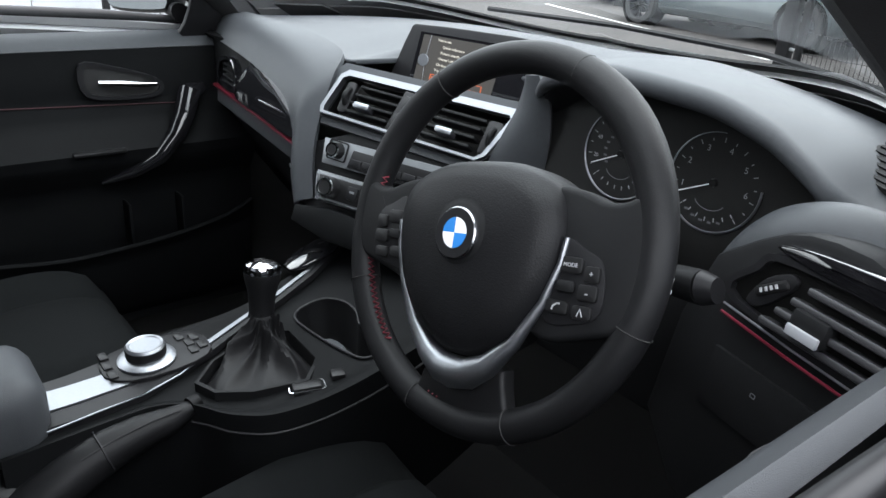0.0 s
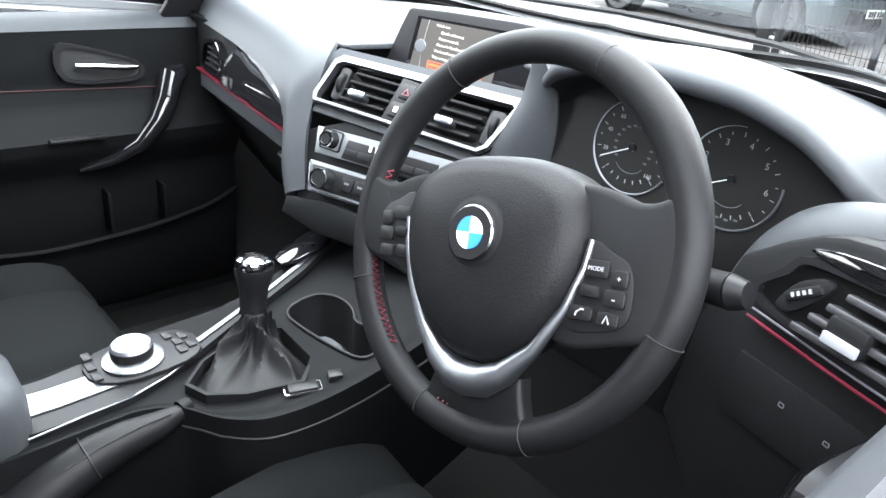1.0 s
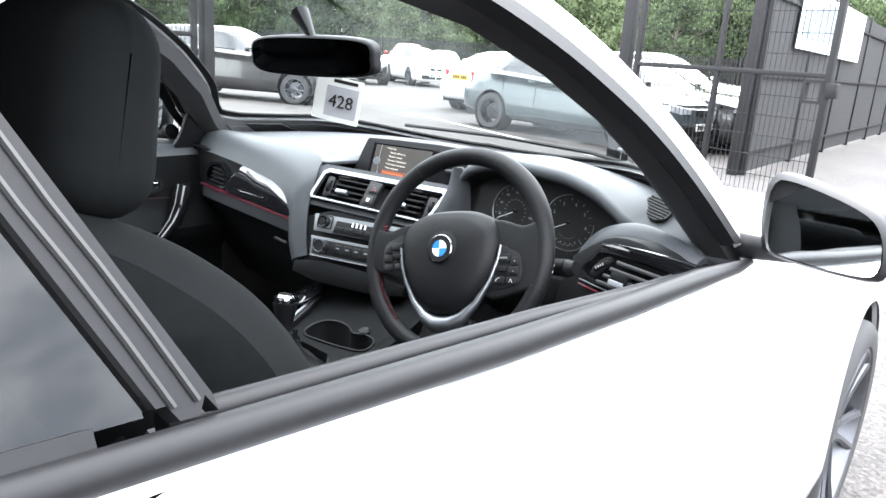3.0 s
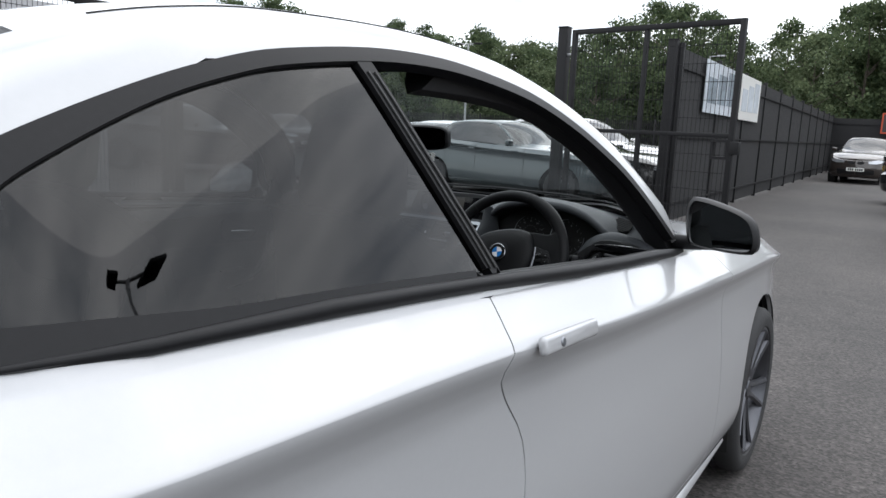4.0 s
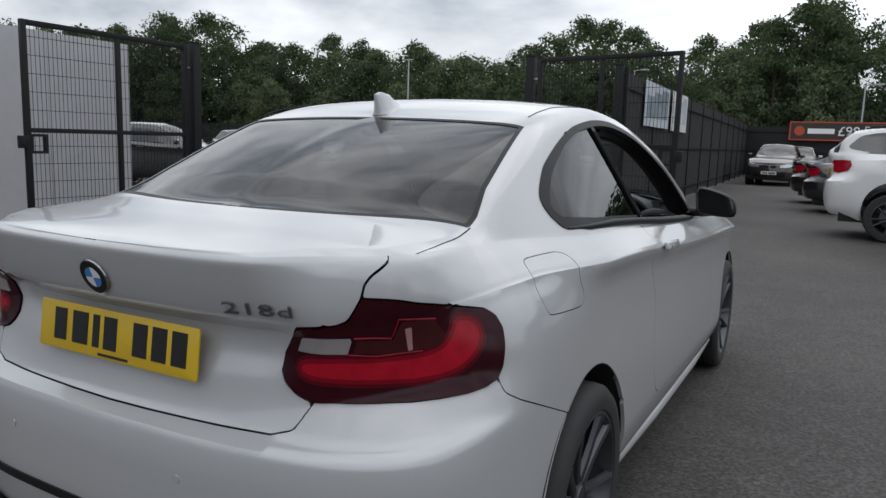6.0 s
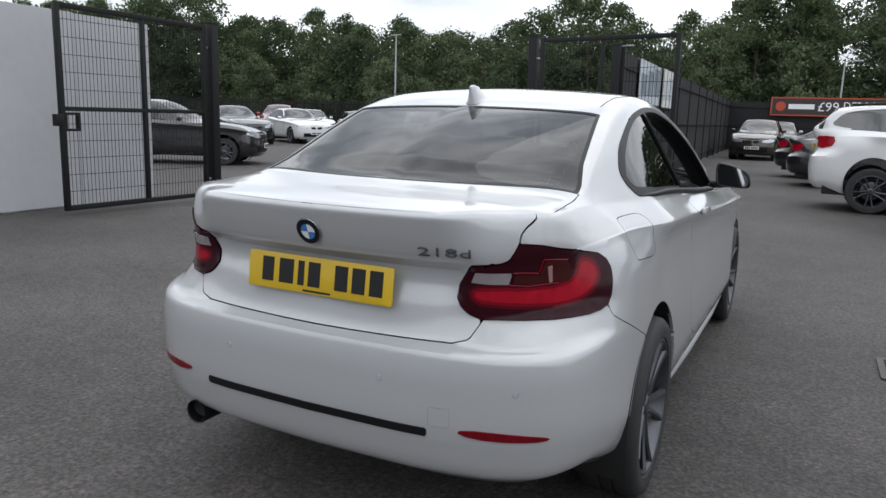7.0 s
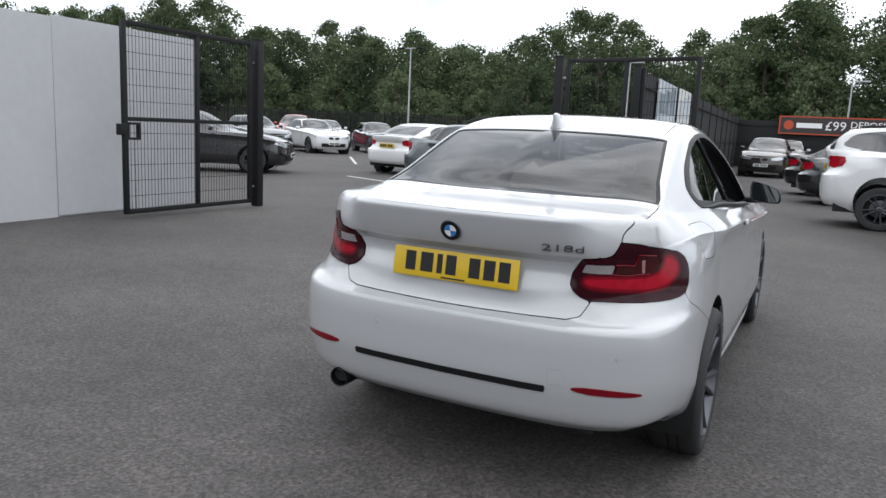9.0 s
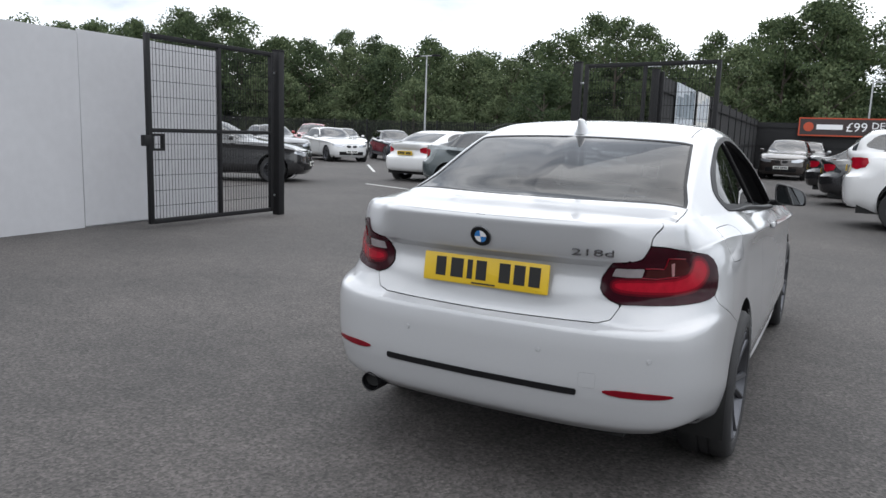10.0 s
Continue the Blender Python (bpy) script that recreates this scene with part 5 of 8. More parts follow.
for k in range(4):
    part("vent_slat", moved(box(0.085 - 0.008 * k, 0.004, 0.02, (-0.362 + 0.003 * k, 0.018 + 0.012 * k, 0.004), 0.0015), PF), M_SOFT, dash)

# middle: air vents
EX, EYV, EYL, EYS = (0.940, 0.334, -0.066), (-0.135, 0.545, 0.828), (-0.0585, 0.35, 0.935), (0, 0.2, 0.98)
VF = basis((-0.139, 1.669, 0.917), EX, EYV)
LF = basis((-0.115, 1.661, 0.888), EX, EYL)
SF = basis((-0.121, 1.811, 1.048), EX, EYS)
vent_out = [(0.0, 0.0), (0.272, -0.002), (0.285, 0.008), (0.308, 0.075), (0.302, 0.083), (0.02, 0.076), (0.008, 0.066), (-0.004, 0.01)]
vent_in = [(0.005, 0.004), (0.270, 0.002), (0.279, 0.010), (0.299, 0.068), (0.295, 0.072), (0.024, 0.067), (0.014, 0.061), (0.003, 0.012)]
vents = part("centre_vents", moved(frame_piece(vent_out, vent_in, 0.012), VF), M_SATIN, dash, "satin aluminium frame round the centre air vents")
part("vent_back", moved(plate(vent_in, 0.002), VF @ Matrix.Translation((0, 0, -0.03))), M_DARK, vents)
part("vent_surround", moved(frame_piece([(0.15 + (x - 0.15) * 1.16, 0.036 + (y - 0.036) * 1.35) for x, y in vent_out], vent_out, 0.010), VF @ Matrix.Translation((0, 0, -0.012))), M_DASHTOP, vents)
part("frame_edge", moved(frame_piece([(x * 1.012 - 0.002, y * 1.05 - 0.002) for x, y in vent_out], vent_out, 0.006), VF), M_BLACKTRIM, vents)
for u0, u1 in ((0.034, 0.112), (0.166, 0.25)):
    for k in range(4):
        v = 0.015 + 0.0135 * k
        sh = 0.02 * v / 0.07
        part("vent_slat", moved(box(u1 - u0, 0.0045, 0.022, ((u0 + u1) / 2 + sh, v, 0.0), 0.0018), VF @ pose(0, 0, 0, 0, 0, 0)), M_SOFT, vents)
    part("vent_tab", moved(box(0.028, 0.010, 0.02, ((u0 + u1) / 2 + 0.006 - 0.008 * (u0 < 0.1), 0.024, 0.012), 0.003), VF @ pose(0, 0, 0, 0, 0, 0)), M_SATIN, vents, "silver vent tab")
for u in (0.022, 0.270):
    part("thumbwheel_housing", moved(plate([(x + u + 0.01, y + 0.035) for x, y in rect(0.018 if u < 0.1 else 0.024, 0.05, 0.006)], 0.008, 0.002), VF), M_BLACKTRIM, vents)
    part("thumbwheel", moved(lathe([(0.0, -0.004), (0.014, -0.004), (0.016, -0.002), (0.016, 0.002), (0.014, 0.004), (0.0, 0.004)], 20), VF @ Matrix.Translation((u + 0.011, 0.036, 0.003)) @ pose(0, 0, 0, 0, 90, 0)), M_SOFT, vents)
part("hazard_housing", moved(plate([(0.118, 0.004), (0.150, 0.004), (0.158, 0.066), (0.126, 0.068)], 0.012, 0.003), VF), M_BLACKTRIM, vents)
part("hazard_button", moved(plate([(x + 0.142, y + 0.048) for x, y in rect(0.024, 0.022, 0.004)], 0.0145, 0.002), VF), M_BUTTON, vents)
tri = [(0.142 + 0.007 * math.cos(radians(a)), 0.046 + 0.007 * math.sin(radians(a))) for a in (90, 210, 330)]
tri_in = [(0.142 + 0.0045 * math.cos(radians(a)), 0.046 + 0.0045 * math.sin(radians(a))) for a in (90, 210, 330)]
part("hazard_mark", moved(frame_piece(tri, tri_in, 0.001), VF @ Matrix.Translation((0, 0, 0.0145))), M_REDLINE, vents, "red warning triangle")
part("lock_button", moved(plate([(x + 0.137, y + 0.02) for x, y in rect(0.024, 0.022, 0.004)], 0.0145, 0.002), VF), M_BUTTON, vents)
part("lock_mark", moved(box(0.006, 0.008, 0.001, (0.137, 0.02, 0.015)), VF), M_MARK, vents)

# middle: screen
housing = [(-0.026, -0.11), (0.25, -0.11), (0.268, -0.05), (0.25, 0.012), (0.235, 0.022), (0.012, 0.008), (0.002, 0.0)]
unit = part("display_unit", moved(plate(rounded(housing, 1), 0.02, 0.004), SF @ Matrix.Translation((0, 0, -0.022))), M_BLACKTRIM, dash, "black dashboard display unit")
part("display_glass", moved(plate([(0.020, -0.098), (0.222, -0.10), (0.230, 0.006), (0.026, -0.004)], 0.002), SF), M_GLOSS, unit)
M_SCREEN = glowing("lit_display", (0.05, 0.047, 0.043), 0.4)
M_GLYPH = glowing("lit_text", (0.8, 0.78, 0.7), 0.4)
M_GLYPHRED = glowing("lit_red_text", (0.9, 0.18, 0.05), 0.3)
part("display_picture", moved(plate([(0.028, -0.094), (0.165, -0.096), (0.172, -0.001), (0.033, -0.007)], 0.001), SF @ Matrix.Translation((0, 0, 0.002))), M_SCREEN, unit, "lit dark menu picture")
for k, line in enumerate(("Vehicle info", "Quick reference", "Picture search", "Owner's Handbook", "On-board computer", "Trip computer")):
    part("menu_line", moved(words(line, 0.0058 if k else 0.005, 0.0002, "LEFT"), SF @ Matrix.Translation((0.072 - 0.0018 * k if k else 0.060, -0.011 - 0.0090 * k, 0.0034))), M_GLYPH, unit, "white menu words on the display")
part("menu_highlight", moved(frame_piece(rect(0.092, 0.0105), rect(0.089, 0.0085), 0.0004), SF @ Matrix.Translation((0.104, -0.068, 0.0034))), M_GLYPHRED, unit)
part("menu_bar", moved(box(0.05, 0.004, 0.0005, (0.086, -0.068, 0.0036)), SF), M_GLYPHRED, unit)
part("menu_knob", moved(lathe([(0.0, 0.0008), (0.009, 0.0008), (0.0095, 0.0)], 24), SF @ Matrix.Translation((0.040, -0.045, 0.003))), M_SATIN, unit)
part("menu_edge", moved(tube([(0.047, -0.006, 0.0035), (0.045, -0.03, 0.0035), (0.044, -0.05, 0.0035), (0.046, -0.08, 0.0035)], 0.0005, 5), SF), M_SATIN, unit)

# middle: stack below the vents
part("stack_backing", moved(plate(rounded([(-0.03, 0.02), (0.27, 0.03), (0.285, -0.03), (0.26, -0.11), (0.22, -0.145), (0.0, -0.14), (-0.02, -0.10)], 1), 0.12, 0.006), LF @ Matrix.Translation((0, 0, -0.128))), M_SOFT, dash)
panel = material("silver_grey_panel", (0.2, 0.21, 0.22), 0.4, metal=0.5, var=0.05)
radio = part("radio_panel", moved(plate([(0.0, 0.0), (0.25, 0.012), (0.247, -0.028), (0.006, -0.038)], 0.006, 0.002), LF), panel, dash, "silver grey radio panel with black buttons")
part("radio_slot", moved(plate([(0.058, -0.006), (0.205, 0.0), (0.202, -0.03), (0.054, -0.034)], 0.009, 0.002), LF), M_BUTTON, radio)
for k in range(6):
    part("radio_button", moved(box(0.021, 0.011, 0.004, (0.068 + 0.0235 * k, -0.024 + 0.0012 * k, 0.009), 0.0015), LF), M_BLACKTRIM, radio)
for k in range(4):
    part("readout_bar", moved(box(0.004, 0.010, 0.0006, (0.098 + 0.010 * k, -0.008, 0.0093)), LF), M_MARK, radio)


def knob(m, r, h, parent, ring=True):
    k = part("knob", moved(lathe([(0.0, h), (r * 0.75, h), (r * 0.86, h * 0.9), (r * 0.9, h * 0.3), (r, 0.0)], 28), m), M_BUTTON, parent)
    if ring:
        part("knob_ring", moved(lathe([(r * 0.62, h * 1.0), (r * 0.64, h * 1.06), (r * 0.84, h * 1.06), (r * 0.9, h * 0.9)], 28), m), M_CHROME, k, "chrome knob ring")
    return k


knob(LF @ Matrix.Translation((0.030, -0.014, 0.006)), 0.0125, 0.016, radio)
part("knob_square", moved(frame_piece(rect(0.036, 0.030, 0.004), rect(0.032, 0.026, 0.003), 0.002), LF @ Matrix.Translation((0.030, -0.014, 0.006))), M_BLACKTRIM, radio)
knob(LF @ Matrix.Translation((0.225, -0.008, 0.006)), 0.0125, 0.016, radio)
clim = part("climate_panel", moved(plate([(0.003, -0.05), (0.242, -0.04), (0.235, -0.082), (0.014, -0.094)], 0.006, 0.002), LF), panel, dash, "silver edged climate panel with round knobs")
part("climate_face", moved(plate([(0.010, -0.055), (0.236, -0.045), (0.230, -0.079), (0.018, -0.088)], 0.008, 0.002), LF), M_BUTTON, clim)
part("climate_edge", moved(tube([(0.005, -0.052, 0.007), (0.015, -0.0925, 0.007), (0.13, -0.088, 0.007), (0.234, -0.081, 0.007)], 0.0018, 6), LF), M_CHROME, clim)
knob(LF @ Matrix.Translation((0.038, -0.070, 0.008)), 0.0165, 0.018, clim)
knob(LF @ Matrix.Translation((0.205, -0.062, 0.008)), 0.0165, 0.018, clim)
for k in range(5):
    part("climate_button", moved(box(0.019, 0.020, 0.004, (0.078 + 0.0225 * k, -0.068 + 0.001 * k, 0.0095), 0.002), LF), M_BLACKTRIM, clim)
    part("climate_mark", moved(box(0.008, 0.003, 0.0006, (0.078 + 0.0225 * k, -0.066 + 0.001 * k, 0.0118)), LF), panel, clim)
part("stack_shelf", moved(plate(rounded([(-0.02, -0.15), (0.25, -0.145), (0.25, -0.10), (-0.02, -0.10)], 1), 0.03, 0.006), LF @ Matrix.Translation((0, 0, -0.02))), M_GREYSIDE, dash)

# cheek between screen and dials, dial binnacle
cheek_l = along([(0.155, 1.800, 1.022), (0.156, 1.788, 0.985), (0.146, 1.775, 0.945), (0.130, 1.765, 0.90), (0.118, 1.76, 0.865)])
cheek_r = along([(0.196, 1.778, 1.030), (0.216, 1.784, 0.99), (0.218, 1.788, 0.955), (0.212, 1.792, 0.91), (0.205, 1.795, 0.865)])
part("binnacle_cheek", sheet(lambda U, V: cheek_l(U) + (cheek_r(U) - cheek_l(U)) * V[..., None] + np.array([-0.004, -0.008, 0.0]) * np.sin(math.pi * V)[..., None], np.linspace(0, 1, 24), np.linspace(0, 1, 10), thick=0.006, flip=False), M_DASHTOP, dash, "dark grey cheek beside the dials")
hood_x = np.linspace(0.19, 0.575, 26)


def shroud(U, V):
    a = U
    x0, y0, z0 = a, lip_y(a) + 0.002, lip_z(a) - 0.022
    x1 = 0.385 + (a - 0.385) * 0.90
    z1 = np.minimum(z0 - 0.012, 1.036)
    return np.stack([x0 + (x1 - x0) * V, y0 + 0.004 + (1.795 - y0) * V, z0 + (z1 - z0) * V], -1)


part("binnacle_shroud", sheet(shroud, hood_x, np.linspace(0, 1, 8), thick=0.006, flip=True), M_BLACKTRIM, dash)
M_DIAL = material("dim_dial_marking", (0.30, 0.305, 0.32), 0.6, var=0.1)
M_DIALDIM = material("faint_dial_marking", (0.11, 0.11, 0.12), 0.6, var=0.2)
dials = part("dial_panel", moved(plate(rounded([(0.20, -0.10), (0.57, -0.10), (0.57, 0.05), (0.52, 0.098), (0.26, 0.098), (0.20, 0.05)], 1), 0.004), basis((0, 1.800, 0.95), (1, 0, 0), (0, 0.10, 1))), M_INK, dash, "black dial panel")
DP = [basis((cx, 1.797 + 0.1 * (cz - 0.95), cz), (1, 0, 0), (0, 0.10, 1)) for cx, cz in ((0.324, 0.960), (0.446, 0.961))]
for n, m in enumerate(DP):
    rim = [(0.0535 * math.cos(radians(a)), 0.0535 * math.sin(radians(a)), 0.002) for a in range(115 if n == 0 else 90, 336 if n == 0 else 372, 6)]
    part("dial_ring", moved(tube(rim, [0.0004 + 0.0010 * min(1.0, k / 18) for k in range(len(rim))], 6), m), M_SATIN, dials, "thin silver dial ring")
    part("dial_face", moved(lathe([(0.0, 0.0006), (0.052, 0.0006), (0.053, 0.0)], 40), m), M_INK, dials)
    for k in range(17):
        a = radians(225 - 270 * k / 16)
        part("dial_tick", moved(box(0.005 if k % 2 == 0 else 0.003, 0.0009, 0.0005), m @ Matrix.Rotation(a, 4, "Z") @ Matrix.Translation((0.046, 0, 0.001))), M_DIAL, dials)
    for k, s in enumerate(("20", "40", "60", "80", "100", "120", "140", "160") if n == 0 else ("1", "2", "3", "4", "5", "6")):
        a = radians(195 - (240 if n == 0 else 200) * k / (7 if n == 0 else 5))
        part("dial_figure", moved(words(s, 0.0068 if n == 0 else 0.0095, 0.0002), m @ Matrix.Translation((0.0375 * math.cos(a), 0.0375 * math.sin(a), 0.001))), M_DIAL, dials)
    part("needle", moved(box(0.046, 0.0011, 0.001, (0.021, 0, 0.003)), m @ Matrix.Rotation(radians(207), 4, "Z")), M_MARK, dials, "white dial needle")
    part("needle_hub", moved(lathe([(0.0, 0.005), (0.004, 0.005), (0.005, 0.0)], 14), m), M_BUTTON, dials)
    for k in range(7):
        a = radians(225 + 90 * k / 6)
        part("dial_tick", moved(box(0.0045, 0.0010, 0.0005), m @ Matrix.Rotation(a, 4, "Z") @ Matrix.Translation((0.040, 0, 0.001))), M_DIAL, dials)
    for k in range(14 if n == 0 else 5):
        a = radians(215 - 250 * k / 13) if n == 0 else radians(236 + 14 * k)
        part("dial_figure", moved(box(0.0045, 0.0024, 0.0003), m @ Matrix.Translation(((0.024 if n == 0 else 0.043) * math.cos(a), (0.024 if n == 0 else 0.043) * math.sin(a), 0.001))), M_DIALDIM, dials)
    part("small_gauge", moved(tube([(0.018 * math.cos(radians(a)), -0.018 + 0.012 * math.sin(radians(a)), 0.001) for a in range(200, 341, 14)], 0.0004, 5), m), M_DIALDIM, dials)

# driver's side: end of the fascia with its vent
DF = basis((0.553, 1.669, 0.893), (0.958, -0.287, 0), (0.05, 0.12, 1))
part("driver_fascia", joined(moved(plate(rounded([(-0.06, -0.19), (0.19, -0.19), (0.19, 0.07), (0.12, 0.10), (0.06, 0.10), (0.02, 0.085), (-0.05, 0.03)], 1), 0.10, 0.008), DF @ Matrix.Translation((0, 0, -0.10)))), M_SOFT, dash)
roll_line = along([(0.515, 1.745, 0.84), (0.532, 1.735, 0.885), (0.556, 1.725, 0.930), (0.585, 1.72, 0.957), (0.625, 1.72, 0.968), (0.68, 1.715, 0.962), (0.732, 1.71, 0.950)])
roll_wide = curve(np.linspace(0, 1, 7), [0.028, 0.034, 0.037, 0.038, 0.037, 0.034, 0.026])
steps = np.linspace(0, 1, 40)
roll = tube([tuple(q) for q in roll_line(steps)], [float(q) for q in roll_wide(steps)], 36)
part("fascia_roll", roll, M_DASHTOP, dash)
part("gloss_panel", moved(plate(splined([(0.035, 0.076), (0.06, 0.086), (0.14, 0.092), (0.23, 0.092), (0.235, 0.072), (0.10, 0.071)], 4), 0.010, 0.003), DF), M_GLOSS, dash, "piano black trim panel")
part("red_line", moved(tube([(0.0, 0.002, 0.006), (0.08, 0.0, 0.010), (0.24, -0.004, 0.010)], 0.0014, 8), DF), M_REDLINE, dash, "thin coral red trim line")
part("trim_line", moved(tube([(0.0, 0.010, 0.006), (0.08, 0.008, 0.010), (0.24, 0.004, 0.010)], 0.0012, 8), DF), M_SATIN, dash)
vent_r = part("side_vent", moved(frame_piece(splined([(0.008, 0.016), (0.018, 0.055), (0.05, 0.074), (0.20, 0.072), (0.21, 0.01)], 5), splined([(0.014, 0.02), (0.024, 0.052), (0.052, 0.068), (0.195, 0.066), (0.203, 0.016)], 5), 0.008), DF), M_BLACKTRIM, dash)
part("vent_back", moved(plate(splined([(0.014, 0.02), (0.024, 0.052), (0.052, 0.068), (0.195, 0.066), (0.203, 0.016)], 5), 0.0015), DF), material("vent_black", (0.003, 0.003, 0.003), 0.8, var=0.2, spec=0.1), vent_r)
# slats lighter than the other vents': window light put into their grey
M_LITSLAT = material("grey_vent_slat", (0.022, 0.022, 0.024), 0.4, var=0.1)
M_TAB = material("silver_paint", (0.34, 0.35, 0.37), 0.35, metal=0.3, var=0.05)
for k in range(4):
    part("vent_slat", moved(box(0.158 - 0.012 * k, 0.0065, 0.014, (0, 0, 0), 0.002), DF @ pose(0.124 + 0.005 * k, 0.018 + 0.0135 * k, 0.009, -12, 0, 0)), M_LITSLAT, vent_r)
part("thumbwheel_housing", moved(plate(splined([(0.020, 0.024), (0.032, 0.048), (0.054, 0.062), (0.060, 0.052), (0.036, 0.024)], 4), 0.007, 0.002), DF), M_BLACKTRIM, vent_r)
part("thumbwheel", moved(box(0.034, 0.009, 0.006, (0, 0, 0.008), 0.003), DF @ Matrix.Translation((0.042, 0.044, 0.0)) @ pose(0, 0, 0, 0, 0, 35)), M_BUTTON, vent_r)
for k in range(4):
    part("thumbwheel_mark", moved(box(0.0022, 0.0038, 0.001, (-0.008 + 0.0052 * k, 0, 0.0115)), DF @ Matrix.Translation((0.042, 0.044, 0.0)) @ pose(0, 0, 0, 0, 0, 35)), M_DIAL, vent_r)
part("vent_tab", moved(box(0.034, 0.022, 0.018, (0.092, 0.034, 0.012), 0.004), DF), M_SOFT, vent_r)
part("tab_edge", moved(box(0.030, 0.009, 0.004, (0.092, 0.028, 0.0225), 0.0015), DF), M_TAB, vent_r, "silver edge of the vent tab")
part("light_switch", moved(plate([(0.005, -0.088), (0.18, -0.083), (0.18, -0.028), (0.005, -0.030)], 0.004, 0.001), DF), M_SOFT, dash)
for u, v in ((0.060, -0.048), (0.105, -0.052), (0.112, -0.068)):
    part("switch_mark", moved(frame_piece(rect(0.0055, 0.004, 0.001), rect(0.004, 0.0026, 0.0006), 0.0004), DF @ Matrix.Translation((u, v, 0.0062))), panel, dash)
part("knee_panel", box(0.52, 0.03, 0.16, (0.46, 1.72, 0.80), 0.012), M_SOFT, dash)
# small grille for the side window
GR = basis((0.592, 1.850, 1.004), (0.97, 0.06, -0.16), (-0.08, 0.86, 0.46))
grille = part("demister_grille", moved(plate(rounded([(-0.028, -0.026), (0.026, -0.034), (0.030, 0.022), (-0.026, 0.034)], 1), 0.006), GR @ Matrix.Translation((0, 0, 0.004))), M_DARK, dash)
for k in range(7):
    part("grille_rib", moved(box(0.05, 0.003, 0.003, (0, -0.024 + 0.008 * k, 0.0105)), GR @ pose(0, 0, 0, 0, 0, -6)), M_SOFT, grille)

# steering wheel, turned a little to the left
WC = basis((0.3834, 1.5318, 0.9314), (1, 0.041, 0), (0, 0.347, 0.938)) @ Matrix.Rotation(radians(14), 4, "Z")
rim_pts = [(0.1685 * math.cos(2 * math.pi * k / 72), 0.1685 * math.sin(2 * math.pi * k / 72), 0) for k in range(72)]
thick_at = [0.0152 + 0.0022 * max(0, math.cos(2 * (2 * math.pi * k / 72) - 2 * radians(40))) ** 3 * (1 if 0 < k < 36 else 0) for k in range(72)]
sw = part("steering_wheel", moved(tube(rim_pts, thick_at, 20, closed=True), WC), M_LEATHER, coupe, "black leather three-spoke steering wheel with red stitching")
pad_half = [(0.0, 0.068), (0.045, 0.064), (0.082, 0.046), (0.093, 0.014), (0.084, -0.035), (0.058, -0.078), (0.022, -0.103), (0.0, -0.106)]
pad = splined(pad_half + [(-x, y) for x, y in pad_half[-2:0:-1]], 4)
pb = bmesh.new()
rings = []
for k, h in ((1.03, -0.02), (1.03, 0.006), (1.0, 0.018), (0.93, 0.028), (0.8, 0.034), (0.5, 0.0385), (0.2, 0.040)):
    rings.append([pb.verts.new((x * k, (y + 0.02) * k - 0.02, h)) for x, y in pad])
for a, b in zip(rings, rings[1:]):
    for i in range(len(a)):
        j = (i + 1) % len(a)
        pb.faces.new([a[i], a[j], b[j], b[i]])
pb.faces.new(rings[-1])
bmesh.ops.recalc_face_normals(pb, faces=pb.faces)
part("hub_pad", moved(pb, WC), material("grained_black_cover", (0.0052, 0.0053, 0.0060), 0.48, var=0.2, scale=150, bump=0.22, fine=650, spec=0.2), sw, "grained black hub pad")
part("badge_dish", moved(lathe([(0.032, 0.0385), (0.028, 0.0395), (0.026, 0.041), (0.0, 0.041)], 32), WC), M_SOFT, sw)
roundel(WC @ Matrix.Translation((0, 0, 0.041)), 0.0235, sw)
for sd in (1, -1):
    lift = 0.0 if sd > 0 else 0.030
    sp = plate(rounded([(0.070 * sd, 0.052), (0.100 * sd, 0.050), (0.135 * sd, 0.036), (0.164 * sd, 0.052), (0.170 * sd, 0.0), (0.158 * sd, -0.062 + lift), (0.130 * sd, -0.068 + lift), (0.085 * sd, -0.082 + lift), (0.062 * sd, -0.07)], 2), 0.022, 0.006, 3)
    part("spoke", moved(sp, WC @ Matrix.Translation((0, 0, -0.008))), M_SOFT, sw)
    face = splined([(0.094 * sd, 0.004), (0.116 * sd, 0.0), (0.134 * sd, -0.012), (0.136 * sd, -0.048), (0.115 * sd, -0.060), (0.083 * sd, -0.058)], 4)
    part("button_field", moved(plate(face, 0.004, 0.001), WC @ Matrix.Translation((0, lift * 0.8, 0.012))), M_BLACKTRIM, sw)
    for bx, by, bw, bh in ((0.106, -0.0135, 0.021, 0.013), (0.126, -0.019, 0.014, 0.013), (0.124, -0.034, 0.018, 0.013), (0.0975, -0.0485, 0.021, 0.011), (0.121, -0.050, 0.018, 0.011)):
        part("wheel_button", moved(plate(rect(bw, bh, 0.003), 0.003, 0.001), WC @ Matrix.Translation((bx * sd, by + lift * 0.8, 0.016))), M_BUTTON, sw)
    part("roller", moved(box(0.017, 0.010, 0.006, (0.1035 * sd, -0.031 + lift * 0.8, 0.019), 0.003), WC), M_SOFT, sw)
part("button_word", moved(words("MODE", 0.0048, 0.0002), WC @ Matrix.Translation((0.106, -0.0135, 0.0195))), M_DIAL, sw)
part("button_word", moved(words("+", 0.007, 0.0002), WC @ Matrix.Translation((0.126, -0.019, 0.0195))), M_DIAL, sw)
part("button_word", moved(words("-", 0.011, 0.0002), WC @ Matrix.Translation((0.124, -0.034, 0.0195))), M_DIAL, sw)
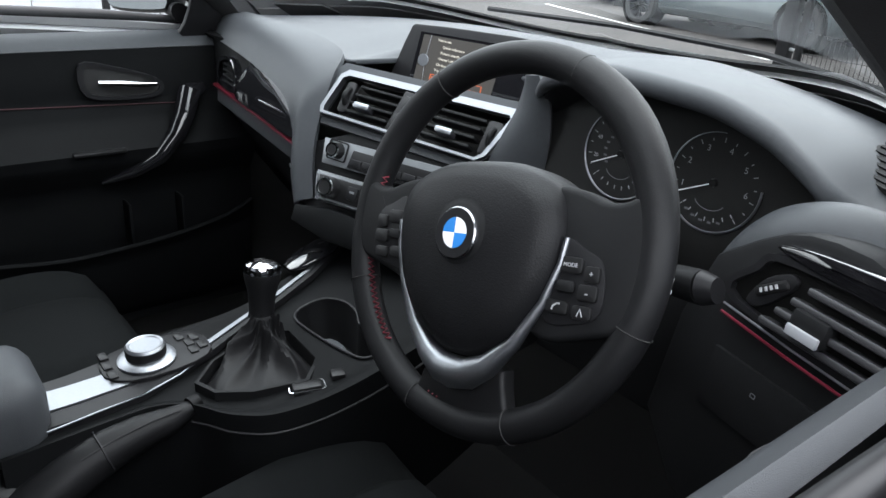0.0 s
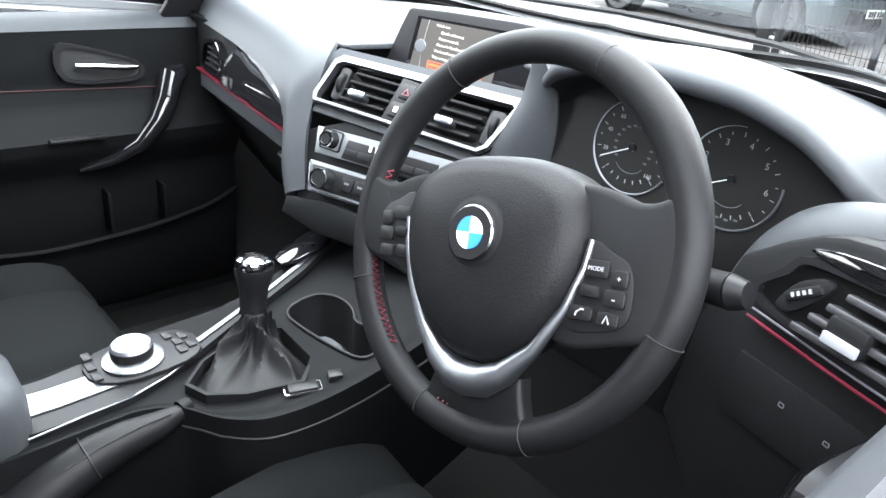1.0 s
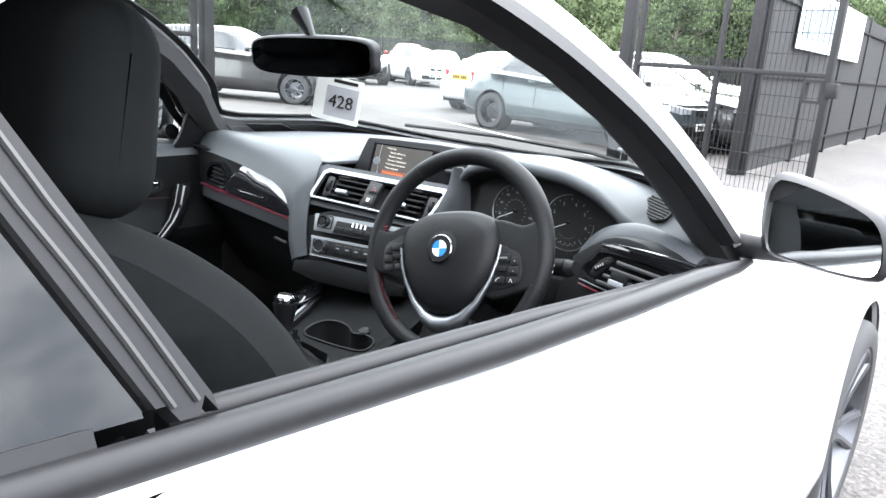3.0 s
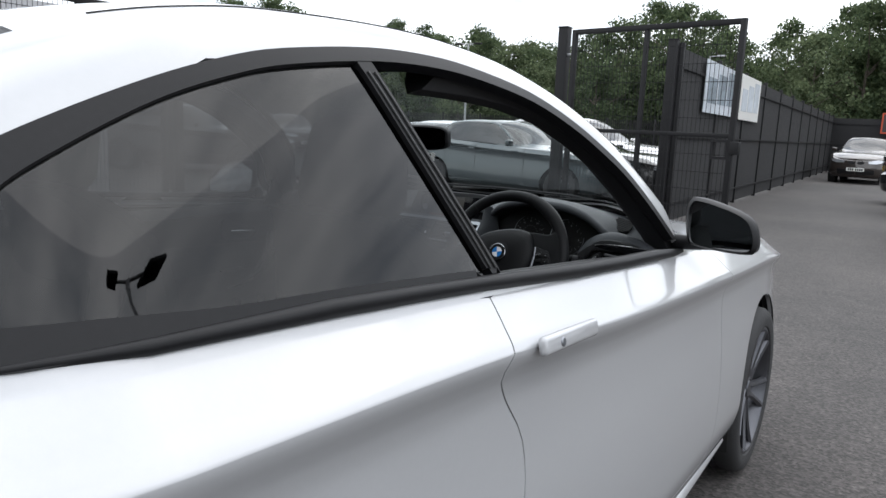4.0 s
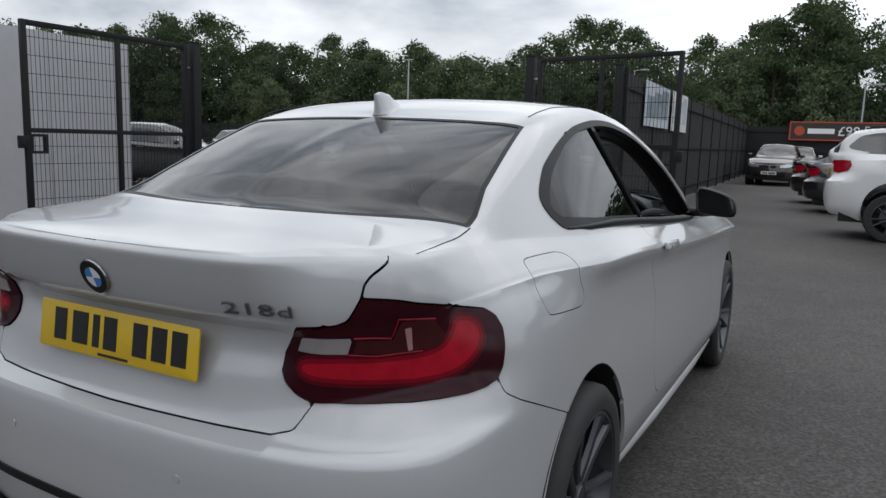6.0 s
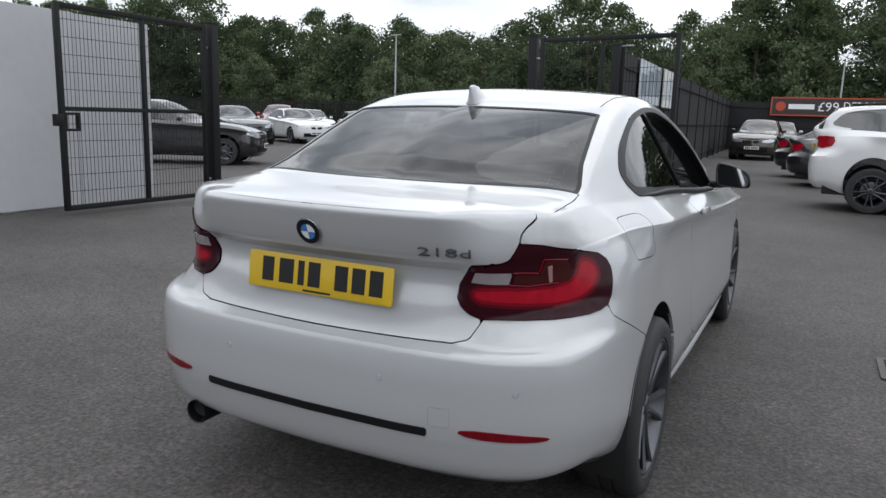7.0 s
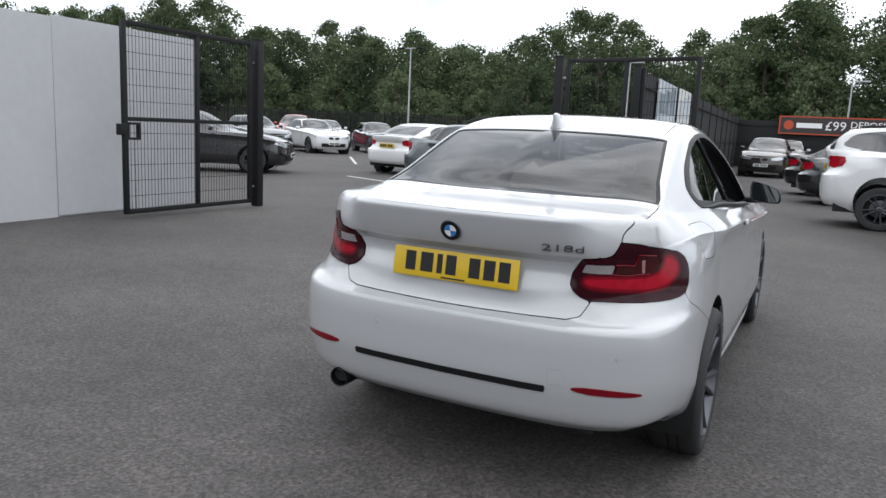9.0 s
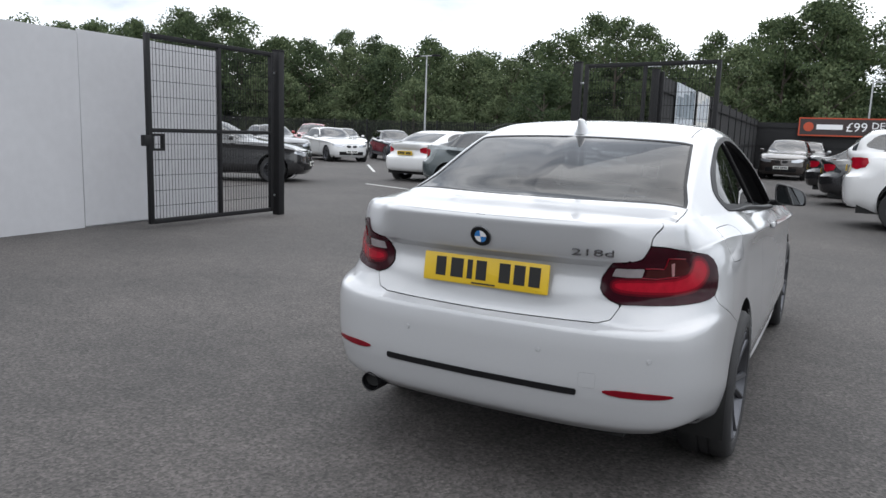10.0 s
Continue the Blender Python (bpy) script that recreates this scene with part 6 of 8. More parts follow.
part("button_mark", moved(tube([(0.094, -0.051, 0.0195), (0.095, -0.048, 0.0195), (0.0985, -0.0455, 0.0195), (0.101, -0.0455, 0.0195)], 0.0008, 6), WC), M_DIAL, sw)
part("button_mark", moved(tube([(0.118, -0.053, 0.0195), (0.1205, -0.047, 0.0195), (0.123, -0.053, 0.0195)], 0.0006, 6), WC), M_DIAL, sw)
vee = [(0.098, 0.008), (0.095, -0.014), (0.083, -0.048), (0.060, -0.086), (0.036, -0.110), (0.016, -0.121)]
bow = [(x, y) for x, y in vee] + [(0.0, -0.123)] + [(-x, y) for x, y in reversed(vee)]
part("silver_bow", moved(tube([(x, y, 0.0172) for x, y in bow], [0.0025, 0.003, 0.004, 0.0065, 0.011, 0.0145, 0.0155, 0.0145, 0.011, 0.0065, 0.004, 0.003, 0.0025], 12), WC), M_SATIN, sw, "satin silver bow round the hub")
low = plate(rounded([(-0.045, -0.105), (0.045, -0.105), (0.05, -0.135), (0.062, -0.160), (-0.062, -0.160), (-0.05, -0.135)], 1), 0.016, 0.005, 3)
part("spoke", moved(low, WC @ Matrix.Translation((0, 0, -0.008))), M_LEATHER, sw)
for a0, a1 in ((190, 228), (255, 261), (160, 165)):
    pts = []
    for k, a in enumerate(np.arange(a0, a1, 1.1)):
        r = 0.1518 + 0.0026 * (k % 2)
        pts.append((r * math.cos(radians(a)), r * math.sin(radians(a)), 0.0026 * (1 if k % 2 else -1) + 0.006))
    part("stitching", moved(tube(pts, 0.0010, 5), WC), M_STITCH, sw, "red cross stitching inside the rim")
for a in (62, 118, 200, 340, 250, 290):
    c, s_ = math.cos(radians(a)), math.sin(radians(a))
    ring = [((0.1685 + 0.0158 * math.cos(q)) * c, (0.1685 + 0.0158 * math.cos(q)) * s_, 0.0158 * math.sin(q)) for q in np.linspace(0, 2 * math.pi, 16, endpoint=False)]
    part("rim_seam", moved(tube(ring, 0.0006, 5, closed=True), WC), M_DARK, sw)
part("steering_column", joined(tube([WC @ Vector((0, 0, -0.01)), WC @ Vector((0, 0, -0.10)), WC @ Vector((0, -0.01, -0.24))], [0.045, 0.06, 0.075], 20)), M_SOFT, coupe)
st = part("wiper_stalk", tube([(0.42, 1.61, 0.905), (0.49, 1.622, 0.918), (0.53, 1.622, 0.926), (0.552, 1.62, 0.930)], [0.011, 0.012, 0.017, 0.018], 14, flat=0.8), M_SOFT, coupe, "black wiper stalk with white marks")
part("stalk_cap", tube([(0.553, 1.62, 0.930), (0.566, 1.62, 0.933)], [0.018, 0.013], 14, flat=0.8), M_BLACKTRIM, st)
for k in range(4):
    part("stalk_mark", moved(box(0.005, 0.0035, 0.0008, (0, 0, 0)), basis((0.523 + 0.009 * (k % 2), 1.604, 0.922 + 0.011 * (k // 2)), (1, 0, 0.1), (0, 0.4, 1))), M_MARK, st)
st = part("indicator_stalk", tube([(0.34, 1.61, 0.905), (0.27, 1.622, 0.905), (0.215, 1.622, 0.903), (0.198, 1.62, 0.902)], [0.011, 0.012, 0.016, 0.012], 14, flat=0.8), M_SOFT, coupe)
part("stalk_ring", tube([(0.235, 1.622, 0.904), (0.230, 1.622, 0.904)], 0.0172, 14, flat=0.8), M_CHROME, st)

# centre console
con_right = curve([1.15, 1.30, 1.345, 1.377, 1.42, 1.47, 1.57, 1.74], [0.078, 0.070, 0.088, 0.136, 0.168, 0.178, 0.190, 0.200])
con_left = curve([1.15, 1.25, 1.40, 1.50, 1.60, 1.74], [-0.03, -0.045, -0.085, -0.085, -0.10, -0.15])
con_top = curve([1.15, 1.35, 1.45, 1.60, 1.74], [0.640, 0.642, 0.646, 0.682, 0.745])
CUP = [(-0.014, 1.536), (-0.012, 1.586), (0.024, 1.606), (0.066, 1.604), (0.088, 1.588), (0.122, 1.602), (0.156, 1.592), (0.158, 1.556), (0.112, 1.546), (0.05, 1.538)]
d_cup = inside(rounded(CUP, 2))
GQ = rounded([(0.046, 1.366), (0.108, 1.388), (0.136, 1.515), (-0.026, 1.522)], 1)
GQ = [(ax + (bx - ax) * k / 12, ay + (by - ay) * k / 12) for (ax, ay), (bx, by) in zip(GQ, GQ[1:] + GQ[:1]) for k in range(12)]
gz = 0.648
d_gaiter = inside(GQ)


def console(U, V):
    """Tray running from the armrest to the stack: U across, V along."""
    y = 1.15 + 0.59 * V
    lo, hi, top = con_left(y), con_right(y), con_top(y)
    a = (U - 0.5) * 2
    e = np.clip((np.abs(a) - 0.8) / 0.2, 0, 1)
    b = np.clip(a / 0.8, -1, 1)
    x = (lo + hi) / 2 + (hi - lo) / 2 * b + np.sign(a) * (0.014 * np.sin(e * math.pi / 2 * np.minimum(1, 1)) - 0.02 * np.maximum(0, e - 0.4))
    z = top + 0.006 * smooth(0.75, 0.97, np.abs(b)) * (e < 0.02) + 0.006 * (e >= 0.02) * np.maximum(0, 1 - 8 * e) - 0.006 * np.minimum(1, 8 * e) - 0.24 * e**1.6
    return np.stack([x, y, z], -1)


con = part("centre_console", sheet(console, np.r_[np.linspace(0, 0.1, 12), np.linspace(0.11, 0.89, 60), np.linspace(0.9, 1, 12)], np.linspace(0, 1, 60), lambda U, V, P: np.minimum(-d_cup(P[..., 0], P[..., 1]), -d_gaiter(P[..., 0], P[..., 1])), thick=0.006, flip=False), M_GREYSIDE, coupe, "dark grey centre console with silver trim")
part("console_edge", tube([(float(con_right(y)) + 0.0125, y, float(con_top(y)) - 0.013) for y in np.linspace(1.345, 1.72, 28)], 0.0016, 6), M_BLACKTRIM, con, "rolled lower edge of the console top")
strip = [(0.0, 1.17, 0.644), (0.002, 1.24, 0.645), (-0.001, 1.31, 0.646), (-0.009, 1.37, 0.648), (-0.018, 1.42, 0.650), (-0.043, 1.48, 0.656), (-0.061, 1.54, 0.668), (-0.071, 1.60, 0.690), (-0.105, 1.70, 0.728)]


def ribbon(line, wide, thick, side=(1, 0, 0)):
    bm = bmesh.new()
    prev = None
    for k, p in enumerate(line):
        p = Vector(p)
        w = wide[k] if isinstance(wide, list) else wide
        s = Vector(side) * w / 2
        ring = [bm.verts.new(p - s), bm.verts.new(p + s), bm.verts.new(p + s * 0.96 + Vector((0, 0, thick))), bm.verts.new(p - s * 0.96 + Vector((0, 0, thick)))]
        if prev:
            for i in range(4):
                bm.faces.new([prev[i], prev[(i + 1) % 4], ring[(i + 1) % 4], ring[i]])
        else:
            bm.faces.new(ring[::-1])
        prev = ring
    bm.faces.new(prev)
    bmesh.ops.recalc_face_normals(bm, faces=bm.faces)
    return bm


part("silver_trim", ribbon(strip, [0.044, 0.042, 0.040, 0.022, 0.009, 0.008, 0.008, 0.008, 0.008], 0.008), M_SATIN, con, "brushed aluminium console trim")
part("gloss_trim", ribbon([(x + w, y, z - 0.004) for (x, y, z), w in zip(strip, (0.038, 0.036, 0.034, 0.022, 0.012, 0.010, 0.010, 0.010, 0.010))], [0.030, 0.028, 0.026, 0.020, 0.013, 0.010, 0.010, 0.010, 0.010], 0.010), M_BLACKTRIM, con, "black console trim")
part("gloss_edge", ribbon([(x - w, y, z - 0.003) for (x, y, z), w in zip(strip[:5], (0.034, 0.036, 0.040, 0.034, 0.016))], [0.022, 0.024, 0.034, 0.036, 0.016], 0.008), M_BLACKTRIM, con, "black console trim")
part("trim_line", tube([(0.057, 1.20, 0.649), (0.050, 1.26, 0.650), (0.045, 1.31, 0.650), (0.030, 1.36, 0.652), (0.004, 1.41, 0.654), (-0.020, 1.45, 0.657)], 0.0013, 6), M_SATIN, con, "thin silver line along the trim")
IDM = basis((-0.016, 1.335, 0.6535), (1, 0, 0), (0, 1, 0.03))
part("control_base", moved(plate(rounded([(-0.048, -0.055), (0.04, -0.055), (0.042, 0.075), (-0.02, 0.085), (-0.048, 0.06)], 2), 0.005, 0.002), IDM), M_BLACKTRIM, con, "black button field round the rotary controller")
part("rotary_controller", moved(lathe([(0.036, 0.004), (0.036, 0.009), (0.031, 0.012), (0.0245, 0.013), (0.0245, 0.026), (0.022, 0.029), (0.0195, 0.0285), (0.0185, 0.0275), (0.0, 0.0275)], 40), IDM), M_SATIN, con, "silver rotary controller knob")
part("controller_grip", moved(lathe([(0.0248, 0.014), (0.0252, 0.016), (0.0252, 0.023), (0.0246, 0.025)], 40), IDM), M_BUTTON, con)
for k, (bx, by) in enumerate(((-0.028, 0.052), (-0.008, 0.058), (0.012, 0.056), (-0.018, 0.068), (0.006, 0.070), (-0.036, -0.044), (-0.012, -0.046), (0.012, -0.046))):
    part("control_button", moved(box(0.018, 0.011, 0.006, (bx, by, 0.005), 0.002), IDM), M_BUTTON, con)
# gear lever in its gaiter
part("gaiter_surround", moved(frame_piece([(0.058 + (x - 0.058) * 1.07, 1.452 + (y - 1.452) * 1.07) for x, y in GQ], GQ, 0.025), Matrix.Translation((0, 0, gz - 0.018))), M_SOFT, con, "raised black frame round the gaiter")
ga = bmesh.new()
rings = []
top_c = Vector((-0.010, 1.492, 0.684))
for t in np.linspace(0, 1, 22):
    ring = []
    for px, py in GQ:
        q = Vector((px, py, 0)) - Vector((top_c.x, top_c.y, 0))
        a, far = math.atan2(q.y, q.x), q.length
        # a slack apron near the frame, then a bag with sharp folds drawn up to the lever
        w = 1 - t
        r = 0.0165 + (far - 0.0165) * (0.45 * w**1.2 + 0.55 * w**5)
        up = (top_c.z - gz + 0.012) * (1 - w**2.4)
        fold = math.sin(math.pi * min(1.0, t * 1.08)) ** 0.8
        crease = 1 - 2 * abs(math.sin(3.5 * a + 2.6 * t - 0.2))
        small = 1 - 2 * abs(math.sin(8.5 * a - 5.2 * t + 1.0))
        r *= 1 + fold * (0.20 * crease + 0.07 * small)
        z = gz - 0.012 + up + fold * (0.012 * crease + 0.004 * small)
        ring.append(ga.verts.new((top_c.x + r * math.cos(a), top_c.y + r * math.sin(a), z)))
    rings.append(ring)
for a, b in zip(rings, rings[1:]):
    for i in range(len(a)):
        ga.faces.new([a[i], a[(i + 1) % len(a)], b[(i + 1) % len(a)], b[i]])
lever = part("gear_gaiter", ga, material("soft_black_leather", (0.0048, 0.0048, 0.0054), 0.5, var=0.25, scale=120, bump=0.3, fine=700, spec=0.2), con, "creased black leather gear gaiter")
KN = basis((-0.012, 1.494, 0.690), (1, 0, 0.12), (0, 1, -0.12))
part("gear_knob", moved(lathe([(0.0185, -0.012), (0.0175, -0.006), (0.0178, 0.006), (0.0195, 0.022), (0.0245, 0.042), (0.0255, 0.050), (0.024, 0.056)], 28), KN), M_LEATHER, lever)
part("gear_knob_cap", moved(lathe([(0.0252, 0.051), (0.0258, 0.057), (0.0235, 0.063), (0.016, 0.067), (0.0, 0.068)], 28), KN), M_CHROME, lever, "chrome gear knob cap")
part("gear_pattern", moved(joined(box(0.020, 0.0018, 0.0008, (0, 0, 0.0685)), box(0.0018, 0.016, 0.0008, (-0.009, 0, 0.0685)), box(0.0018, 0.016, 0.0008, (0, 0, 0.0685)), box(0.0018, 0.016, 0.0008, (0.009, 0, 0.0685))), KN), M_INK, lever)
# cup holder: a deep well with a rounded rim and a socket cap
cp = rounded(CUP, 2)
well, prev = bmesh.new(), None
for k, dz in ((1.0, 0.003), (0.98, -0.004), (0.95, -0.06), (0.85, -0.068)):
    ring = [well.verts.new((0.065 + (x - 0.065) * k, 1.58 + (y - 1.58) * k, float(con_top(y)) + dz)) for x, y in cp]
    if prev:
        for i in range(len(ring)):
            j = (i + 1) % len(ring)
            well.faces.new([prev[i], prev[j], ring[j], ring[i]])
    prev = ring
well.faces.new(prev)
cup = part("cup_holder", well, M_SOFT, con, "deep black cup holder")
part("cup_rim", tube([(x, y, float(con_top(y)) + 0.002) for x, y in cp], 0.0022, 8, closed=True), M_BLACKTRIM, cup)
part("cup_insert", moved(plate(rounded([(-0.030, -0.012), (0.022, -0.014), (0.030, 0.010), (-0.004, 0.016), (-0.028, 0.010)], 1), 0.05, 0.003), basis((0.085, 1.562, 0.606), (1, 0.05, 0), (0, 1, 0.25))), M_DASHTOP, cup, "grey cup insert")
part("socket_cap", moved(lathe([(0.0125, 0.0), (0.0125, 0.005), (0.010, 0.007), (0.0, 0.0065)], 20), basis((0.108, 1.606, 0.684), (1, 0, 0), (0, 1, 0.35))), M_BLACKTRIM, cup, "round black socket cap")
for dx, dy, w, fr_ in ((0.142, 1.478, 0.036, 1), (0.150, 1.518, 0.018, 0)):
    m = basis((dx, dy, float(con_top(dy)) + 0.001), (0.35, 0.93, 0.05), (-1, 0.35, 0))
    part("console_button", moved(box(w, 0.017, 0.008, (0, 0, 0.002), 0.002), m), M_BUTTON, con)
    if fr_:
        part("button_frame", moved(frame_piece(rect(0.046, 0.021, 0.004), rect(0.0435, 0.0185, 0.003), 0.003), m), M_CHROME, con)
part("tray_lid", moved(plate(rounded([(-0.030, -0.042), (0.022, -0.045), (0.036, 0.045), (-0.026, 0.05)], 1), 0.006, 0.002), basis((-0.098, 1.622, 0.706), (1, 0, 0.1), (0, 1, 0.38))), M_GLOSS, con, "gloss black tray lid")
# handbrake and armrest
hb = part("handbrake_gaiter", tube([(0.088, 1.350, 0.640), (0.090, 1.325, 0.634), (0.089, 1.29, 0.630), (0.090, 1.255, 0.624), (0.094, 1.215, 0.610), (0.098, 1.175, 0.590), (0.10, 1.13, 0.565)], [0.009, 0.016, 0.021, 0.024, 0.027, 0.030, 0.030], 18), M_LEATHER, con, "black leather handbrake gaiter with stitching")
part("handbrake_button", tube([(0.086, 1.350, 0.642), (0.083, 1.362, 0.645)], [0.011, 0.008], 12), M_SOFT, hb)
part("gaiter_stitch", tube([(0.116, 1.250, 0.614), (0.1145, 1.245, 0.630), (0.104, 1.242, 0.643), (0.090, 1.240, 0.648), (0.074, 1.242, 0.642)], 0.0013, 5), M_BLACKTRIM, hb)
part("gaiter_seam", tube([(0.098, 1.335, 0.649), (0.101, 1.30, 0.6495), (0.104, 1.26, 0.645), (0.107, 1.22, 0.635)], 0.0010, 5), M_BLACKTRIM, hb)
part("console_flank", moved(plate(rounded([(1.12, 0.42), (1.50, 0.42), (1.46, 0.56), (1.30, 0.58), (1.12, 0.56)], 1), 0.02, 0.004), basis((0.145, 0, 0), (0, 1, 0), (0.12, 0, 1))), M_SOFT, con)
part("seat_gap_tray", box(0.10, 0.34, 0.02, (0.18, 1.26, 0.455), 0.006), M_GREYSIDE, con)
part("armrest", box(0.13, 0.30, 0.11, (0.0, 1.06, 0.665), 0.035, 4), material("grey_leather_armrest", (0.040, 0.043, 0.047), 0.5, var=0.08, bump=0.3, fine=800, spec=0.2), coupe, "grey padded centre armrest")
part("armrest_stand", box(0.14, 0.22, 0.18, (0.035, 1.07, 0.53), 0.04, 4), M_LEATHER, coupe, "black padded stand of the armrest")

# seats
def pillow(w, l, h, bulge=0.02, groove=0.0):
    """A cushion w wide, l long, h thick, higher at both sides."""
    bm = bmesh.new()
    nx, ny = 22, 18
    top = {}
    for i in range(nx + 1):
        for j in range(ny + 1):
            a, b = i / nx * 2 - 1, j / ny * 2 - 1
            edge = (1 - abs(a) ** 5) ** 0.5 * (1 - abs(b) ** 4) ** 0.5
            bol = bulge * smooth(0.55, 0.85, abs(a)) + 0.006 * math.cos(a * 3)
            seam = groove * math.exp(-(((abs(a) - 0.56) / 0.03) ** 2))
            top[i, j] = bm.verts.new((a * w / 2 * (0.97 + 0.03 * (1 - b * b)), b * l / 2, (h + float(bol)) * edge - seam))
    for i in range(nx):
        for j in range(ny):
            bm.faces.new([top[i, j], top[i + 1, j], top[i + 1, j + 1], top[i, j + 1]])
    rim = [top[i, 0] for i in range(nx)] + [top[nx, j] for j in range(ny)] + [top[i, ny] for i in range(nx, 0, -1)] + [top[0, j] for j in range(ny, 0, -1)]
    low = [bm.verts.new((v.co.x * 0.94, v.co.y * 0.96, v.co.z - 0.10)) for v in rim]
    for i in range(len(rim)):
        j = (i + 1) % len(rim)
        bm.faces.new([rim[j], rim[i], low[i], low[j]])
    bm.faces.new(low[::-1])
    bmesh.ops.recalc_face_normals(bm, faces=bm.faces)
    return bm


def backrest(x, dy, low=0.52, high=1.10):
    """A sports backrest: side bolsters standing proud of the middle, shoulders drawn in, a rounded top."""
    bol = curve([0.50, 0.62, 0.74, 0.82, 0.88, 0.95, 1.0, 1.05, 1.085, 1.10], [1.055, 1.085, 1.092, 1.085, 1.073, 1.05, 1.02, 0.97, 0.915, 0.87])
    half = curve([0.50, 0.70, 0.90, 1.0, 1.06, 1.10], [0.235, 0.25, 0.245, 0.215, 0.175, 0.13])
    depth = curve([0.50, 0.9, 1.02, 1.08, 1.10], [0.17, 0.15, 0.11, 0.06, 0.03])
    bm, rows = bmesh.new(), []
    for z in np.r_[np.linspace(low, 1.0, 20), np.linspace(1.015, high, 10)]:
        b, w, d = float(bol(z)), float(half(z)), float(depth(z))
        ring = []
        for a in np.linspace(-1, 1, 41):
            sunk = 0.075 * float(smooth(0.78, 0.50, abs(a))) * float(smooth(1.09, 0.98, z))
            seam = 0.010 * math.exp(-(((abs(a) - 0.52) / 0.025) ** 2)) + 0.007 * math.exp(-(((z - 0.99) / 0.008) ** 2)) * (abs(a) < 0.55)
            y = b - sunk - seam - 0.06 * max(0.0, (abs(a) - 0.78) / 0.22) ** 2.2
            ring.append(bm.verts.new((x + a * w, y + dy, z)))
        for a in np.linspace(1, -1, 21)[1:-1]:
            ring.append(bm.verts.new((x + a * w * 0.98, b - 0.06 - d * (1 - 0.55 * abs(a) ** 4) + dy, z)))
        rows.append(ring)
    for a, b in zip(rows, rows[1:]):
        for k in range(len(a)):
            m = (k + 1) % len(a)
            bm.faces.new([a[k], a[m], b[m], b[k]])
    bm.faces.new(rows[0][::-1])
    bm.faces.new(rows[-1])
    bmesh.ops.recalc_face_normals(bm, faces=bm.faces)
    return bm


def seat(x, y, z, name):
    dy = y - 1.33
    s = part(name, moved(pillow(0.50, 0.54, 0.085, 0.055, 0.016), pose(x, y, z, 6, 0, 0)), M_CLOTH, coupe, "black cloth sports seat with side bolsters")
    part("backrest", backrest(x, dy), M_CLOTH, s)
    part("back_panel", moved(box(0.36, 0.02, 0.42, (0, 0, 0), 0.009, 3, 0.9), pose(x, 0.865 + dy, 0.84, -14, 0, 0)), M_SOFT, s, "black plastic seat back panel")
    part("headrest", moved(box(0.255, 0.11, 0.20, (0, 0, 0), 0.05, 5, 0.86), pose(x, 0.912 + dy, 1.185, -10, 0, 0)), M_CLOTH, s)
    for d in (-0.06, 0.06):
        part("headrest_post", tube([(x + d, 0.90 + dy, 1.06), (x + d, 0.915 + dy, 1.13)], 0.007, 10), M_CHROME, s)
    part("seat_base", box(0.44, 0.46, 0.16, (x, y, z - 0.13), 0.03), M_DARK, s)
    for d in (1, -1):
        part("red_piping", tube([(x + d * 0.128, 1.02 + dy, 0.66), (x + d * 0.128, 1.025 + dy, 0.80), (x + d * 0.126, 0.995 + dy, 0.93)], 0.0025, 6), M_STITCH, s)
        part("shoulder_panel", moved(box(0.012, 0.10, 0.13, (0, 0, 0), 0.005), pose(x + d * 0.228, 0.975 + dy, 0.85, -18, 0, 0)), M_LEATHER, s)
    return s


seat(0.38, 1.33, 0.474, "driver_seat")
seat(-0.40, 1.17, 0.43, "passenger_seat")
bench = part("rear_bench", box(1.1, 0.5, 0.22, (0, 0.25, 0.45), 0.06, 3), M_CLOTH, coupe, "black cloth rear bench")
part("bench_back", moved(box(1.15, 0.14, 0.6, (0, 0, 0), 0.05, 3), pose(0, -0.02, 0.76, -20)), M_CLOTH, bench)
for x in (-0.33, 0.33):
    part("bench_headrest", box(0.26, 0.10, 0.14, (x, -0.06, 1.0), 0.04, 3), M_LEATHER, bench)
part("parcel_shelf", box(1.12, 0.40, 0.02, (0, -0.22, 1.045), 0.006), M_CARPET, coupe)
part("floor_carpet", box(1.4, 1.7, 0.02, (0, 1.25, 0.27), 0.004), M_CARPET, coupe)
part("footwell_wall", moved(box(1.4, 0.5, 0.02), pose(0, 2.05, 0.45, 60, 0, 0)), M_CARPET, coupe)

